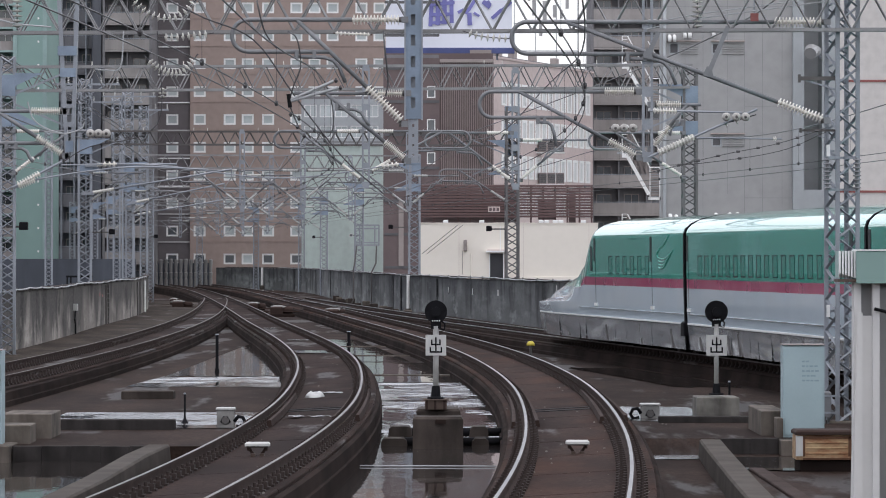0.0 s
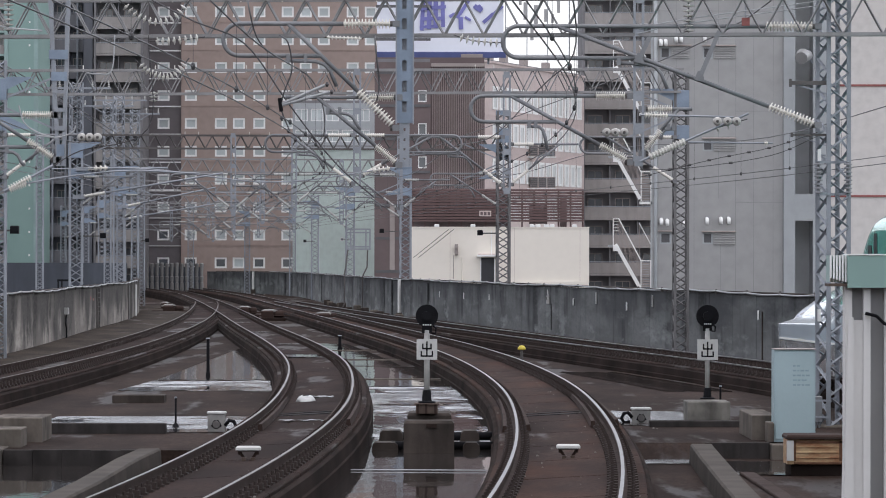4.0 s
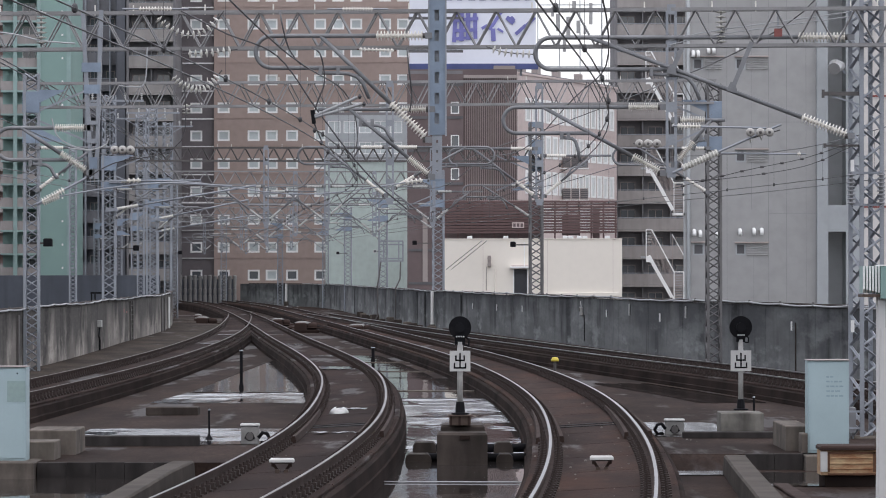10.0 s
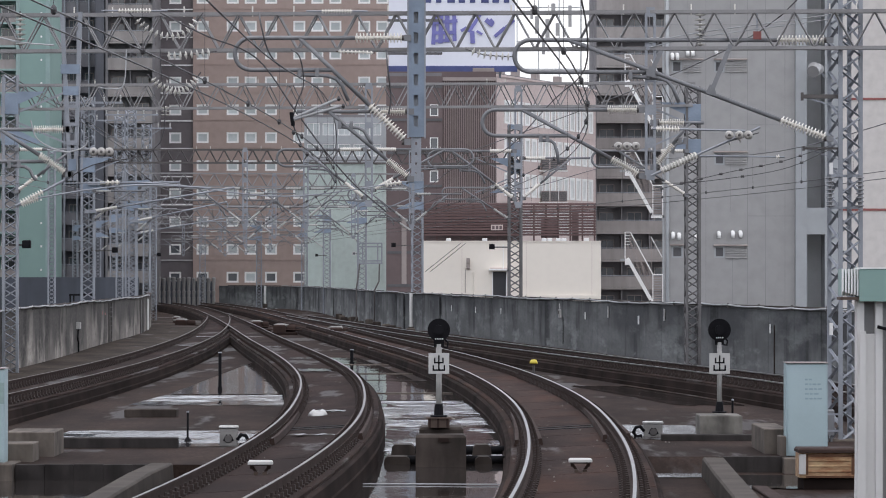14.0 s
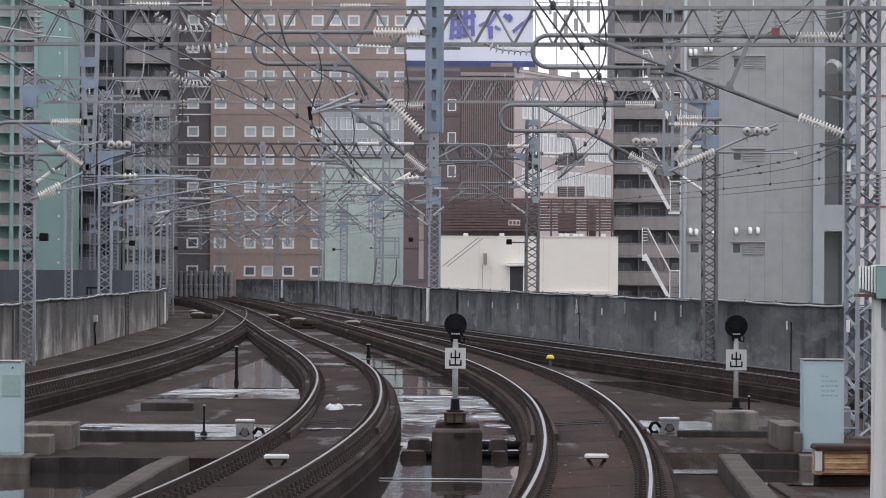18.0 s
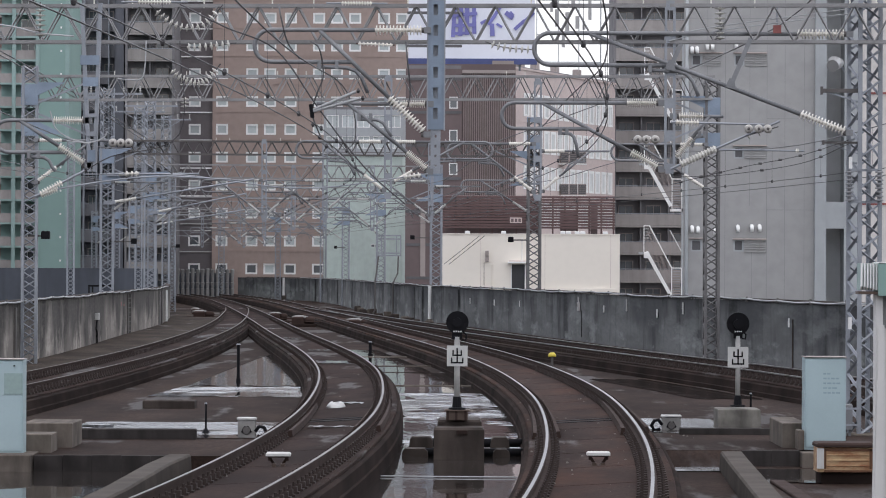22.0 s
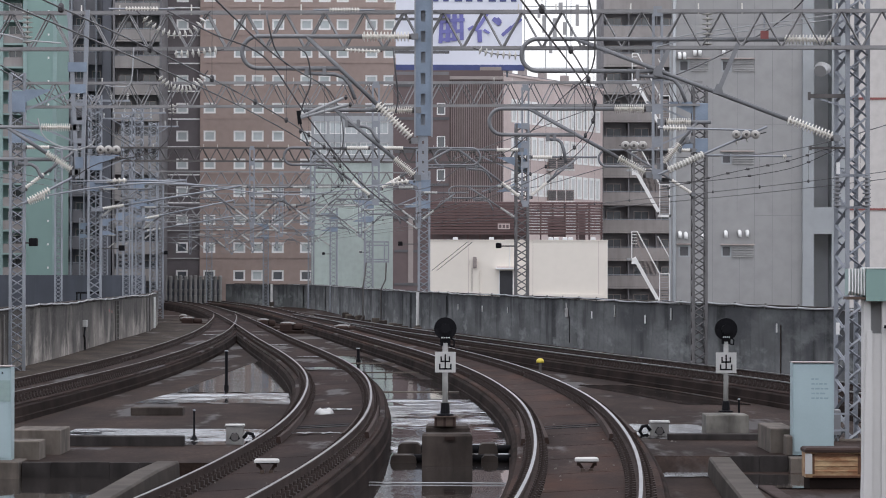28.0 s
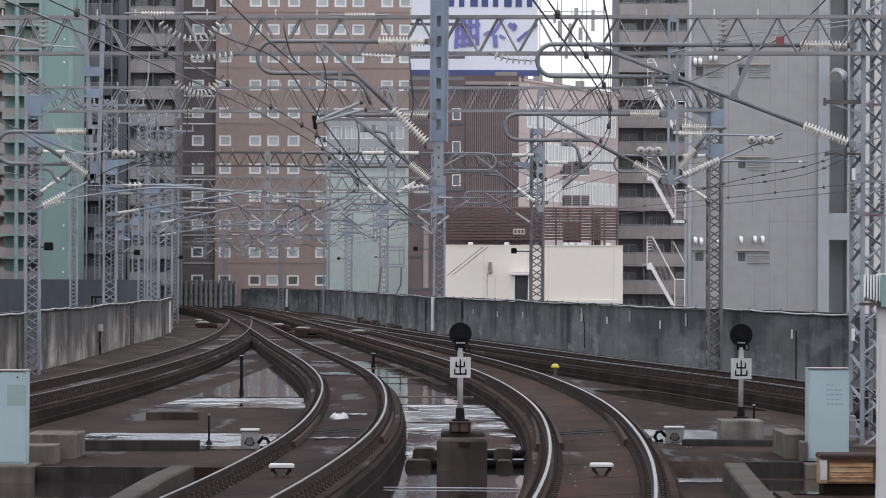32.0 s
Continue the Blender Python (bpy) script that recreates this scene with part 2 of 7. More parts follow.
def ground_mat(name, color, wet, damp=0.5, across=1.0, along=0.22, rust=0.0):
    """Weathered concrete seen along its length: blotches, damp dark patches that shine, pale dust and grit."""
    m = bpy.data.materials.new(name)
    m.use_nodes = True
    n, l = m.node_tree.nodes, m.node_tree.links
    b = n["Principled BSDF"]
    b.inputs["Specular IOR Level"].default_value = 0.06
    co = n.new("ShaderNodeTexCoord")

    def noisy(scale, detail, sx, sy, rough=0.55):
        mp, t = n.new("ShaderNodeMapping"), n.new("ShaderNodeTexNoise")
        mp.inputs["Scale"].default_value = (sx, sy, 1)
        t.inputs["Scale"].default_value, t.inputs["Detail"].default_value, t.inputs["Roughness"].default_value = scale, detail, rough
        l.new(co.outputs["Object"], mp.inputs["Vector"])
        l.new(mp.outputs[0], t.inputs["Vector"])
        return t.outputs["Fac"]

    def ramp(src, lo, hi, a=0.0, c=1.0):
        r = n.new("ShaderNodeMapRange")
        for k, v in (("From Min", lo), ("From Max", hi), ("To Min", a), ("To Max", c)):
            r.inputs[k].default_value = v
        l.new(src, r.inputs["Value"])
        return r.outputs["Result"]

    def mix(fac, a, c):
        x = n.new("ShaderNodeMix")
        x.data_type = "RGBA"
        l.new(fac, x.inputs["Factor"])
        for k, val in ((6, a), (7, c)):
            if isinstance(val, tuple):
                x.inputs[k].default_value = (*val, 1)
            else:
                l.new(val, x.inputs[k])
        return x.outputs[2]
    blotch = noisy(0.7, 6, across, along)
    fine = noisy(14, 6, 1, 0.35)
    wetness = noisy(0.45, 5, across * 1.3, along * 0.8, 0.6)
    dust = noisy(1.7, 4, across, along * 1.5)
    c = mix(ramp(blotch, 0.38, 0.62), color, tuple(x * 0.42 for x in color))
    c = mix(ramp(dust, 0.56, 0.78, 0, 0.3), c, tuple(min(1, x * 1.9 + 0.01) for x in color))
    c = mix(ramp(fine, 0.4, 0.65, 0, 0.65), c, tuple(x * 0.4 for x in color))
    if rust:
        c = mix(ramp(noisy(0.9, 5, across * 0.8, along), 0.45, 0.75, 0, rust), c, (0.12, 0.05, 0.028))
    w = ramp(wetness, 0.6 - 0.2 * wet, 0.66 - 0.2 * wet)
    c = mix(w, c, tuple(x * damp for x in color))
    l.new(c, b.inputs["Base Color"])
    r = n.new("ShaderNodeMapRange")
    r.inputs["To Min"].default_value, r.inputs["To Max"].default_value = 0.88, 0.5
    l.new(w, r.inputs["Value"])
    l.new(r.outputs[0], b.inputs["Roughness"])
    bu = n.new("ShaderNodeBump")
    bu.inputs["Strength"].default_value, bu.inputs["Distance"].default_value = 0.35, 0.02
    l.new(fine, bu.inputs["Height"])
    l.new(bu.outputs[0], b.inputs["Normal"])
    return m


M_slab = ground_mat("track_slab_concrete", (0.042, 0.0265, 0.0222), 0.1, 0.6)
M_slab_rusty = ground_mat("rust_stained_slab", (0.05, 0.032, 0.0265), 0.05, 0.6, rust=0.3)
M_bed = mat("roadbed_concrete", (0.03, 0.021, 0.018), 0.95, 0, big=0.5, fine=7, second=(0.014, 0.0105, 0.0095), streak=0.6, spec=0.03, run=(0.5, 0.3, 0.5), amount=0.8)
M_deck = ground_mat("wet_deck_concrete", (0.047, 0.0315, 0.0255), 0.34, 0.5)
M_walk = ground_mat("sandy_walkway", (0.068, 0.054, 0.044), 0.05, 0.6)


def wall_mat(name, color, grime, pale, z0, z1, reach, runs=(0.4, 0.13, 0.16), limes=(0.6, 0.16, 0.9)):
    """Old cast concrete: grime that has run down from the coping, thin drips, soft blotches and lime-white patches."""
    m = bpy.data.materials.new(name)
    m.use_nodes = True
    n, l = m.node_tree.nodes, m.node_tree.links
    b = n["Principled BSDF"]
    b.inputs["Specular IOR Level"].default_value, b.inputs["Roughness"].default_value = 0.12, 0.9
    co, sep, info = n.new("ShaderNodeTexCoord"), n.new("ShaderNodeSeparateXYZ"), n.new("ShaderNodeObjectInfo")
    l.new(co.outputs["Object"], sep.inputs[0])

    def noisy(scale, detail, rough=0.55):
        mp, t = n.new("ShaderNodeMapping"), n.new("ShaderNodeTexNoise")
        mp.inputs["Scale"].default_value = scale
        t.inputs["Scale"].default_value, t.inputs["Detail"].default_value, t.inputs["Roughness"].default_value = 1.0, detail, rough
        l.new(co.outputs["Object"], mp.inputs["Vector"])
        l.new(mp.outputs[0], t.inputs["Vector"])
        return t.outputs["Fac"]

    def ramp(src, lo, hi, a=0.0, c=1.0, soft=True):
        r = n.new("ShaderNodeMapRange")
        r.interpolation_type = "SMOOTHSTEP" if soft else "LINEAR"
        for k, v in (("From Min", lo), ("From Max", hi), ("To Min", a), ("To Max", c)):
            r.inputs[k].default_value = v
        l.new(src, r.inputs["Value"])
        return r.outputs["Result"]

    def calc(op, a, c):
        x = n.new("ShaderNodeMath")
        x.operation = op
        for k, v in ((0, a), (1, c)):
            if isinstance(v, float):
                x.inputs[k].default_value = v
            else:
                l.new(v, x.inputs[k])
        return x.outputs[0]

    def mix(fac, a, c):
        x = n.new("ShaderNodeMix")
        x.data_type = "RGBA"
        l.new(fac, x.inputs["Factor"])
        for k, val in ((6, a), (7, c)):
            if isinstance(val, tuple):
                x.inputs[k].default_value = (*val, 1)
            else:
                l.new(val, x.inputs[k])
        return x.outputs[2]
    up = ramp(sep.outputs[2], z0, z1, soft=False)
    run = noisy(runs, 5)
    down = calc("ADD", up, ramp(run, 0.36, 0.64, -0.45, 0.45, False))
    c = mix(ramp(noisy((0.4, 0.1, 0.8), 5), 0.4, 0.6, 0, 0.75), color, tuple(v * 0.6 for v in color))
    c = mix(ramp(down, reach, reach + 0.55, 0, 0.9), c, grime)
    drips = calc("MULTIPLY", ramp(noisy((1.5, 0.45, 0.14), 4), 0.5, 0.62), ramp(down, -0.1, 0.6))
    c = mix(calc("MULTIPLY", drips, 0.75), c, tuple(v * 0.45 for v in grime))
    lime = calc("MULTIPLY", ramp(noisy(limes, 6, 0.65), 0.5, 0.64), ramp(up, 0.15, 0.85, 1.0, 0.25))
    c = mix(calc("MULTIPLY", lime, 0.75), c, pale)
    grit = noisy((8, 1.6, 9), 5)
    c = mix(ramp(grit, 0.42, 0.72, 0, 0.4), c, tuple(v * 0.55 for v in color))
    c = mix(ramp(info.outputs["Random"], 0, 1, 0, 0.22, False), c, tuple(v * 0.5 for v in color))
    l.new(c, b.inputs["Base Color"])
    bu = n.new("ShaderNodeBump")
    bu.inputs["Strength"].default_value, bu.inputs["Distance"].default_value = 0.2, 0.02
    l.new(grit, bu.inputs["Height"])
    l.new(bu.outputs[0], b.inputs["Normal"])
    return m


M_parapet = wall_mat("stained_parapet_concrete", (0.18, 0.185, 0.184), (0.06, 0.062, 0.066), (0.33, 0.35, 0.34), -0.6, 1.7, 0.42)
M_parapet_pale = wall_mat("pale_parapet_concrete", (0.29, 0.265, 0.24), (0.075, 0.072, 0.07), (0.5, 0.46, 0.41), -0.6, 1.6, 0.07, (0.45, 0.2, 0.13), (0.7, 0.26, 0.42))
M_block = mat("pale_concrete_block", (0.145, 0.124, 0.105), 0.85, 0, big=2.0, fine=14, second=(0.055, 0.047, 0.042), amount=0.8, streak=0.7, run=(2.5, 0.6, 0.6), spec=0.12)
M_blockdark = mat("dark_concrete_block", (0.064, 0.052, 0.045), 0.8, 0, big=2.0, fine=14, amount=0.8, streak=0.6, run=(2.5, 0.6, 0.6), spec=0.12)
M_tube = mat("weathered_tube_steel", (0.23, 0.235, 0.245), 0.55, 0.25, big=1.5, fine=25, bump=0.04)
M_kerb = mat("damp_kerb_concrete", (0.046, 0.041, 0.039), 0.85, 0, big=2.0, fine=14, amount=0.8, streak=0.5, run=(2.5, 0.6, 0.6), spec=0.1)
M_cable = mat("grey_cable", (0.4, 0.41, 0.42), 0.6, 0, bump=0)
M_black = mat("black_paint", (0.01, 0.01, 0.012), 0.75, 0, bump=0.03, spec=0.12)
M_white = mat("white_enamel", (0.72, 0.72, 0.7), 0.45, 0, big=3, fine=40, bump=0.02, amount=0.3, grain=0.1)
M_cabinet = mat("pale_blue_paint", (0.36, 0.46, 0.48), 0.5, 0, big=1.0, fine=30, bump=0.02, amount=0.25, grain=0.1)
M_rustwhite = mat("rusted_white_paint", (0.46, 0.32, 0.175), 0.7, 0, big=5.5, fine=26, second=(0.2, 0.062, 0.02), amount=1.0, grain=0.6, stretch=(0.7, 1, 1.6), runs=0.0)
M_rustdeep = mat("deep_rust", (0.13, 0.058, 0.028), 0.85, 0.05, big=4, fine=24, amount=0.8)
M_rust = mat("rust_brown", (0.1, 0.07, 0.055), 0.85, 0.1, big=3, fine=20)
M_yellow = mat("yellow_paint", (0.62, 0.5, 0.05), 0.5, 0, bump=0)
M_hotel = mat("brown_tile_cladding", (0.355, 0.272, 0.238), 0.7, 0, big=0.08, fine=1.5, amount=0.25, bump=0.02)
M_hotel_dark = mat("dark_brown_cladding", (0.135, 0.118, 0.122), 0.7, 0, big=0.1, fine=1.5, amount=0.25, bump=0.02)
M_pane = glass_mat("window_glass", (0.1, 0.11, 0.12), 0.06)
M_curtain = mat("pale_curtain_pane", (0.56, 0.61, 0.61), 0.35, 0, big=0.3, fine=3, bump=0, amount=0.4, spread=0.6)
M_frame = mat("white_window_frame", (0.84, 0.84, 0.82), 0.5, 0, bump=0, amount=0.2, grain=0.1)
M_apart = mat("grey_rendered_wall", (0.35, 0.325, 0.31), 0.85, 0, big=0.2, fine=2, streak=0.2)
# Darker copy of the rendered wall: shade of the balcony recesses painted in.
M_apart_dark = mat("painted_shade_wall", (0.208, 0.2015, 0.208), 0.85, 0, big=0.2, fine=2)
M_mint = mat("mint_green_cladding", (0.23, 0.35, 0.318), 0.6, 0, big=0.1, fine=1.2, amount=0.2, bump=0.02, grain=0.1)
M_mintframe = mat("mint_trim", (0.3, 0.42, 0.4), 0.6, 0, big=0.3, fine=2, bump=0.02)
M_pink = mat("pinkish_brick_tile", (0.4, 0.27, 0.25), 0.8, 0, big=0.2, fine=2, amount=0.3)
M_corr = mat("pale_green_corrugated_metal", (0.58, 0.67, 0.63), 0.55, 0.1, big=0.15, fine=2, amount=0.25, bump=0.02)
M_umber = mat("umber_wall", (0.155, 0.115, 0.113), 0.75, 0, big=0.2, fine=2)
M_fin = mat("grey_brown_fin", (0.36, 0.31, 0.29), 0.6, 0.1, big=0.2, fine=2, bump=0.02)
M_louvre = mat("red_brown_louvre", (0.125, 0.074, 0.07), 0.7, 0, big=0.3, fine=3, amount=0.4, bump=0.02)
M_cream = mat("cream_rendered_wall", (0.8, 0.745, 0.66), 0.8, 0, big=0.15, fine=2, amount=0.15, bump=0.02, dark=0.8, grain=0.1)
M_office = mat("beige_pink_wall", (0.58, 0.48, 0.45), 0.8, 0, big=0.2, fine=2, amount=0.2)
M_panel = mat("grey_metal_panel", (0.36, 0.357, 0.353), 0.36, 0.3, big=0.12, fine=2, amount=0.3, bump=0.02, spread=0.12)
M_panel_pale = mat("pale_grey_pier", (0.38, 0.4, 0.41), 0.6, 0, big=0.2, fine=2, amount=0.3, bump=0.02)
M_dark = mat("dark_recess", (0.12, 0.117, 0.122), 0.7, 0, bump=0)
M_offwhite = mat("offwhite_wall", (0.6, 0.57, 0.54), 0.75, 0, big=0.1, fine=2, amount=0.2, bump=0.02, dark=0.8)
M_redline = mat("dull_red_band", (0.3, 0.1, 0.09), 0.7, 0, bump=0)
M_signblue = mat("faded_blue_lettering", (0.2, 0.2, 0.5), 0.6, 0, bump=0)
M_signnavy = mat("navy_band", (0.07, 0.09, 0.24), 0.6, 0, bump=0)
M_fence = mat("blue_grey_barrier", (0.075, 0.085, 0.105), 0.7, 0.1, big=0.2, fine=2, streak=0.3)
M_ribbed = mat("pale_ribbed_concrete", (0.27, 0.265, 0.255), 0.85, 0, big=0.5, fine=4, streak=0.4)
M_ground = mat("city_ground", (0.09, 0.088, 0.085), 0.9, 0, big=0.05, fine=1)
M_mast = mat("white_painted_mast", (0.62, 0.61, 0.59), 0.5, 0, big=1.5, fine=20, amount=0.3, bump=0.02, dark=0.75, grain=0.1)


def water_mat(name, strength, scale, rough, patchy=True, low=0.42):
    """Rain water: wind ruffles it in patches, the rest lies still."""
    m = bpy.data.materials.new(name)
    m.use_nodes = True
    n, l = m.node_tree.nodes, m.node_tree.links
    b = n["Principled BSDF"]
    b.inputs["Base Color"].default_value = (0.03, 0.026, 0.024, 1)
    b.inputs["Roughness"].default_value = 0.03
    b.inputs["Specular IOR Level"].default_value = 0.7
    co, mp, no, bu = (n.new(k) for k in ("ShaderNodeTexCoord", "ShaderNodeMapping", "ShaderNodeTexNoise", "ShaderNodeBump"))
    mp.inputs["Scale"].default_value = scale
    no.inputs["Scale"].default_value, no.inputs["Detail"].default_value = 1.0, 3
    bu.inputs["Strength"].default_value, bu.inputs["Distance"].default_value = strength, 0.7
    l.new(co.outputs["Object"], mp.inputs[0])
    l.new(mp.outputs[0], no.inputs["Vector"])
    l.new(no.outputs["Fac"], bu.inputs["Height"])
    if patchy:
        big = n.new("ShaderNodeTexNoise")
        big.inputs["Scale"].default_value, big.inputs["Detail"].default_value = 0.6, 3
        l.new(mp.outputs[0], big.inputs["Vector"])
        for lo, hi, end in ((strength * 0.03, strength, bu.inputs["Strength"]), (0.03, rough, b.inputs["Roughness"])):
            mr = n.new("ShaderNodeMapRange")
            for k, v in (("From Min", low), ("From Max", low + 0.08), ("To Min", lo), ("To Max", hi)):
                mr.inputs[k].default_value = v
            l.new(big.outputs["Fac"], mr.inputs["Value"])
            l.new(mr.outputs[0], end)
    l.new(bu.outputs[0], b.inputs["Normal"])
    return m


M_water = water_mat("rippled_rain_water", 0.9, (0.6, 0.22, 1), 0.16, low=0.41)
M_ruffled = water_mat("wind_ruffled_rain_water", 0.9, (0.7, 0.3, 1), 0.25, low=0.38)
M_streaked = water_mat("wind_streaked_rain_water", 0.9, (0.8, 0.55, 1), 0.22, low=0.4)
M_calm = water_mat("calm_rain_water", 0.01, (1.5, 0.4, 1), 0.03, False)

# ---- plan: track centre lines x(y), parapets, levels ----
DECK = -0.62
LOW = -0.9
TRACK_L = spline([40, 108, 125, 170, 206, 252, 298, 338, 400, 450], [-12.5, -10.2, -9.95, -10.2, -11.1, -12.9, -15.2, -17.9, -23.2, -28.5])
TRACK_A = spline([40, 51, 60, 76, 94, 110, 129, 178, 212, 270, 327, 400, 450], [-3.5, -2.88, -2.5, -2.15, -2.28, -2.7, -3.6, -6.85, -9.1, -13.0, -17.1, -23.2, -28.5])
TRACK_B = spline([40, 51, 62, 76, 88, 99, 119.5, 141, 178, 222, 270, 327, 400, 450], [1.05, 1.67, 2.12, 2.42, 2.48, 2.34, 1.7, 0.6, -1.9, -5.0, -8.5, -12.6, -18.7, -24.0])
TRACK_D = spline([-400, 0, 50, 99, 115, 138, 157, 183, 210, 240, 300], [19.0, 17.6, 14.4, 10.3, 8.75, 6.0, 3.85, 1.05, -1.7, -4.5, -9.9])
WALL_R = spline([-400, 60, 105, 117, 144, 190, 240, 300, 366, 440, 470, 478], [23.0, 16.6, 12.9, 11.7, 8.7, 4.0, -0.9, -4.9, -9.0, -15.5, -22.8, -26.0])
WALL_L = spline([60, 110, 137, 159, 188, 213, 241, 300, 340, 420], [-15.0, -13.4, -13.4, -13.8, -14.6, -15.1, -16.2, -20.4, -24.2, -34.0])
CANT = spline([60, 100, 150, 200], [0.09, 0.08, 0.03, 0.0])


def cant(y):
    return max(0.0, min(0.09, CANT(y)))


# ground far below, and the viaduct deck between its parapets
g = Geo().poly([(-3000, -1500, -9), (3000, -1500, -9), (3000, 4500, -9), (-3000, 4500, -9)])
tagged(part("ground", g, M_ground), "dull grey city ground below the viaduct", "ground", kind="structure")
g = Geo()
ys = list(np.arange(-400, 484, 4.0))
left = [(WALL_L(max(y, 60)) - 0.4, y) for y in ys]
right = [(WALL_R(min(max(y, 60), 477)) + 0.3, y) for y in ys]
rings = [[(a[0], a[1], DECK - 1.6), (b[0], b[1], DECK - 1.6), (b[0], b[1], LOW), (a[0], a[1], LOW)] for a, b in zip(left, right)]
g.sweep(rings)
tagged(part("viaduct_deck", g, M_deck), "wet brownish concrete viaduct deck between parapets", "deck", kind="structure")

# the deck's upper level, in three strips between the tracks
for lo, hi, y0, y1 in ((lambda y: WALL_L(y) + 0.01, lambda y: TRACK_A(y), 74.2, 300), (lambda y: TRACK_A(y) + 0.02, lambda y: TRACK_B(y), 44, 446), (lambda y: TRACK_B(y) + 0.02, lambda y: WALL_R(y) - 0.01, 77.5, 446)):
    g = Geo().sweep([[(lo(y), y, LOW - 0.1), (hi(y), y, LOW - 0.1), (hi(y), y, DECK), (lo(y), y, DECK)] for y in np.arange(y0, y1, 3.0)])
    tagged(part("deck_panel", g, M_deck), "wet brown concrete deck a step above the gutter", "deck", kind="structure")

# a short ramp down to the gutter beside the further tracks
a, b = TRACK_B(77.5) + 1.12, TRACK_B(76.6) + 1.12
g = Geo().hexa([(b, 76.6, LOW - 0.1), (4.88, 76.6, LOW - 0.1), (5.18, 77.5, LOW - 0.1), (a, 77.5, LOW - 0.1),
                (b, 76.6, LOW + 0.01), (4.88, 76.6, LOW + 0.01), (5.18, 77.5, DECK - 0.004), (a, 77.5, DECK - 0.004)])
tagged(part("deck_ramp", g, M_deck), "short sloping end of the wet brown concrete deck", "deck", kind="structure")


def track(centre, y0, y1, sink, has_cant, label, slabs_to=460, rails_to=None, head=None, slab=None, worn=(0.022, 0.005)):
    t = thing("railway_track", label, "railway track", "slab tracks of the viaduct", kind="structure")
    step = 2.0

    def at(y, off, z):
        c = cant(y) if has_cant else 0.0
        tilt = c / 1.5
        return (centre(y) + off - z * tilt * 0.0, y, z + (off + 0.75) * tilt)
    # rails with a foot, web and head
    prof = [(-0.06, -0.16), (0.06, -0.16), (0.06, -0.145), (0.012, -0.13), (0.012, -0.04), (0.034, -0.035), (0.034, -0.004),
            (-0.034, -0.004), (-0.034, -0.035), (-0.012, -0.04), (-0.012, -0.13), (-0.06, -0.145)]
    yy = np.arange(y0, (rails_to or y1) + 0.1, step)
    for side in (-0.75, 0.75):
        r = part("rail", Geo().sweep([[at(y, side + a, b) for a, b in prof] for y in yy]), M_railside, t, "steel rail with rusty sides")
        part("rail_head", Geo().sweep([[at(y, side + a, b) for a, b in ((-worn[0], -worn[1]), (worn[0], -worn[1]), (worn[0], 0), (-worn[0], 0))] for y in yy]),
             head or M_raildull, r, "polished running surface")
    # road bed, with its shoulders
    bed = [(-1.19, DECK - 0.3), (1.19, DECK - 0.3), (1.18, -0.5), (1.15, -0.48), (1.13, -0.3), (1.09, -0.27), (-1.09, -0.27), (-1.13, -0.3), (-1.15, -0.48), (-1.18, -0.5)]
    yy = np.arange(y0, y1 + 0.1, step)
    part("roadbed", Geo().sweep([[at(y, a, b - sink) for a, b in bed] for y in yy]), M_bed, t, "dark concrete road bed")
    # slabs of five metres
    y = y0
    while y < min(y1, slabs_to) - 5:
        s = [(-1.05, -0.3 - sink), (1.05, -0.3 - sink), (1.05, -0.23 - sink), (1.03, -0.21 - sink), (-1.03, -0.21 - sink), (-1.05, -0.23 - sink)]
        g = Geo().sweep([[at(q, a, b) for a, b in s] for q in (y + 0.03, y + 1.7, y + 3.3, y + 4.97)])
        part("track_slab", g, slab or M_slab, t)
        y += 5
    return t, at


fast = Geo()
fast.box(-0.2, 0.2, -0.09, 0.09, -0.21, -0.17)
for sx in (-1, 1):
    a, b = sorted((sx * 0.07, sx * 0.17))
    fast.hexa([(a, -0.08, -0.17), (b, -0.08, -0.17), (b, 0.08, -0.17), (a, 0.08, -0.17), (a, -0.06, -0.1), (b, -0.07, -0.11), (b, 0.07, -0.11), (a, 0.06, -0.1)])
    fast.tube([(sx * 0.13, 0, -0.14), (sx * 0.13, 0, -0.055)], 0.024, 6)
fast_mesh = fast.mesh("rail_fastener", M_fastener)


def fasteners(t, at, centre, y0, near, y1, gap=0.625):
    y = y0
    far = Geo()
    while y < y1:
        for side in (-0.75, 0.75):
            p = at(y, side, 0)
            if y < near:
                slope = centre(y + 0.5) - centre(y - 0.5)
                part("rail_fastener", fast_mesh, None, t, place=Matrix.Translation(p) @ Matrix.Rotation(-math.atan(slope), 4, "Z"))
            else:
                far.box(p[0] - 0.17, p[0] - 0.06, y - 0.1, y + 0.1, p[2] - 0.21, p[2] - 0.1)
                far.box(p[0] + 0.06, p[0] + 0.17, y - 0.1, y + 0.1, p[2] - 0.21, p[2] - 0.1)
        y += gap
    tagged(part("rail_fasteners", far, M_fastener, t), kind="stuff")


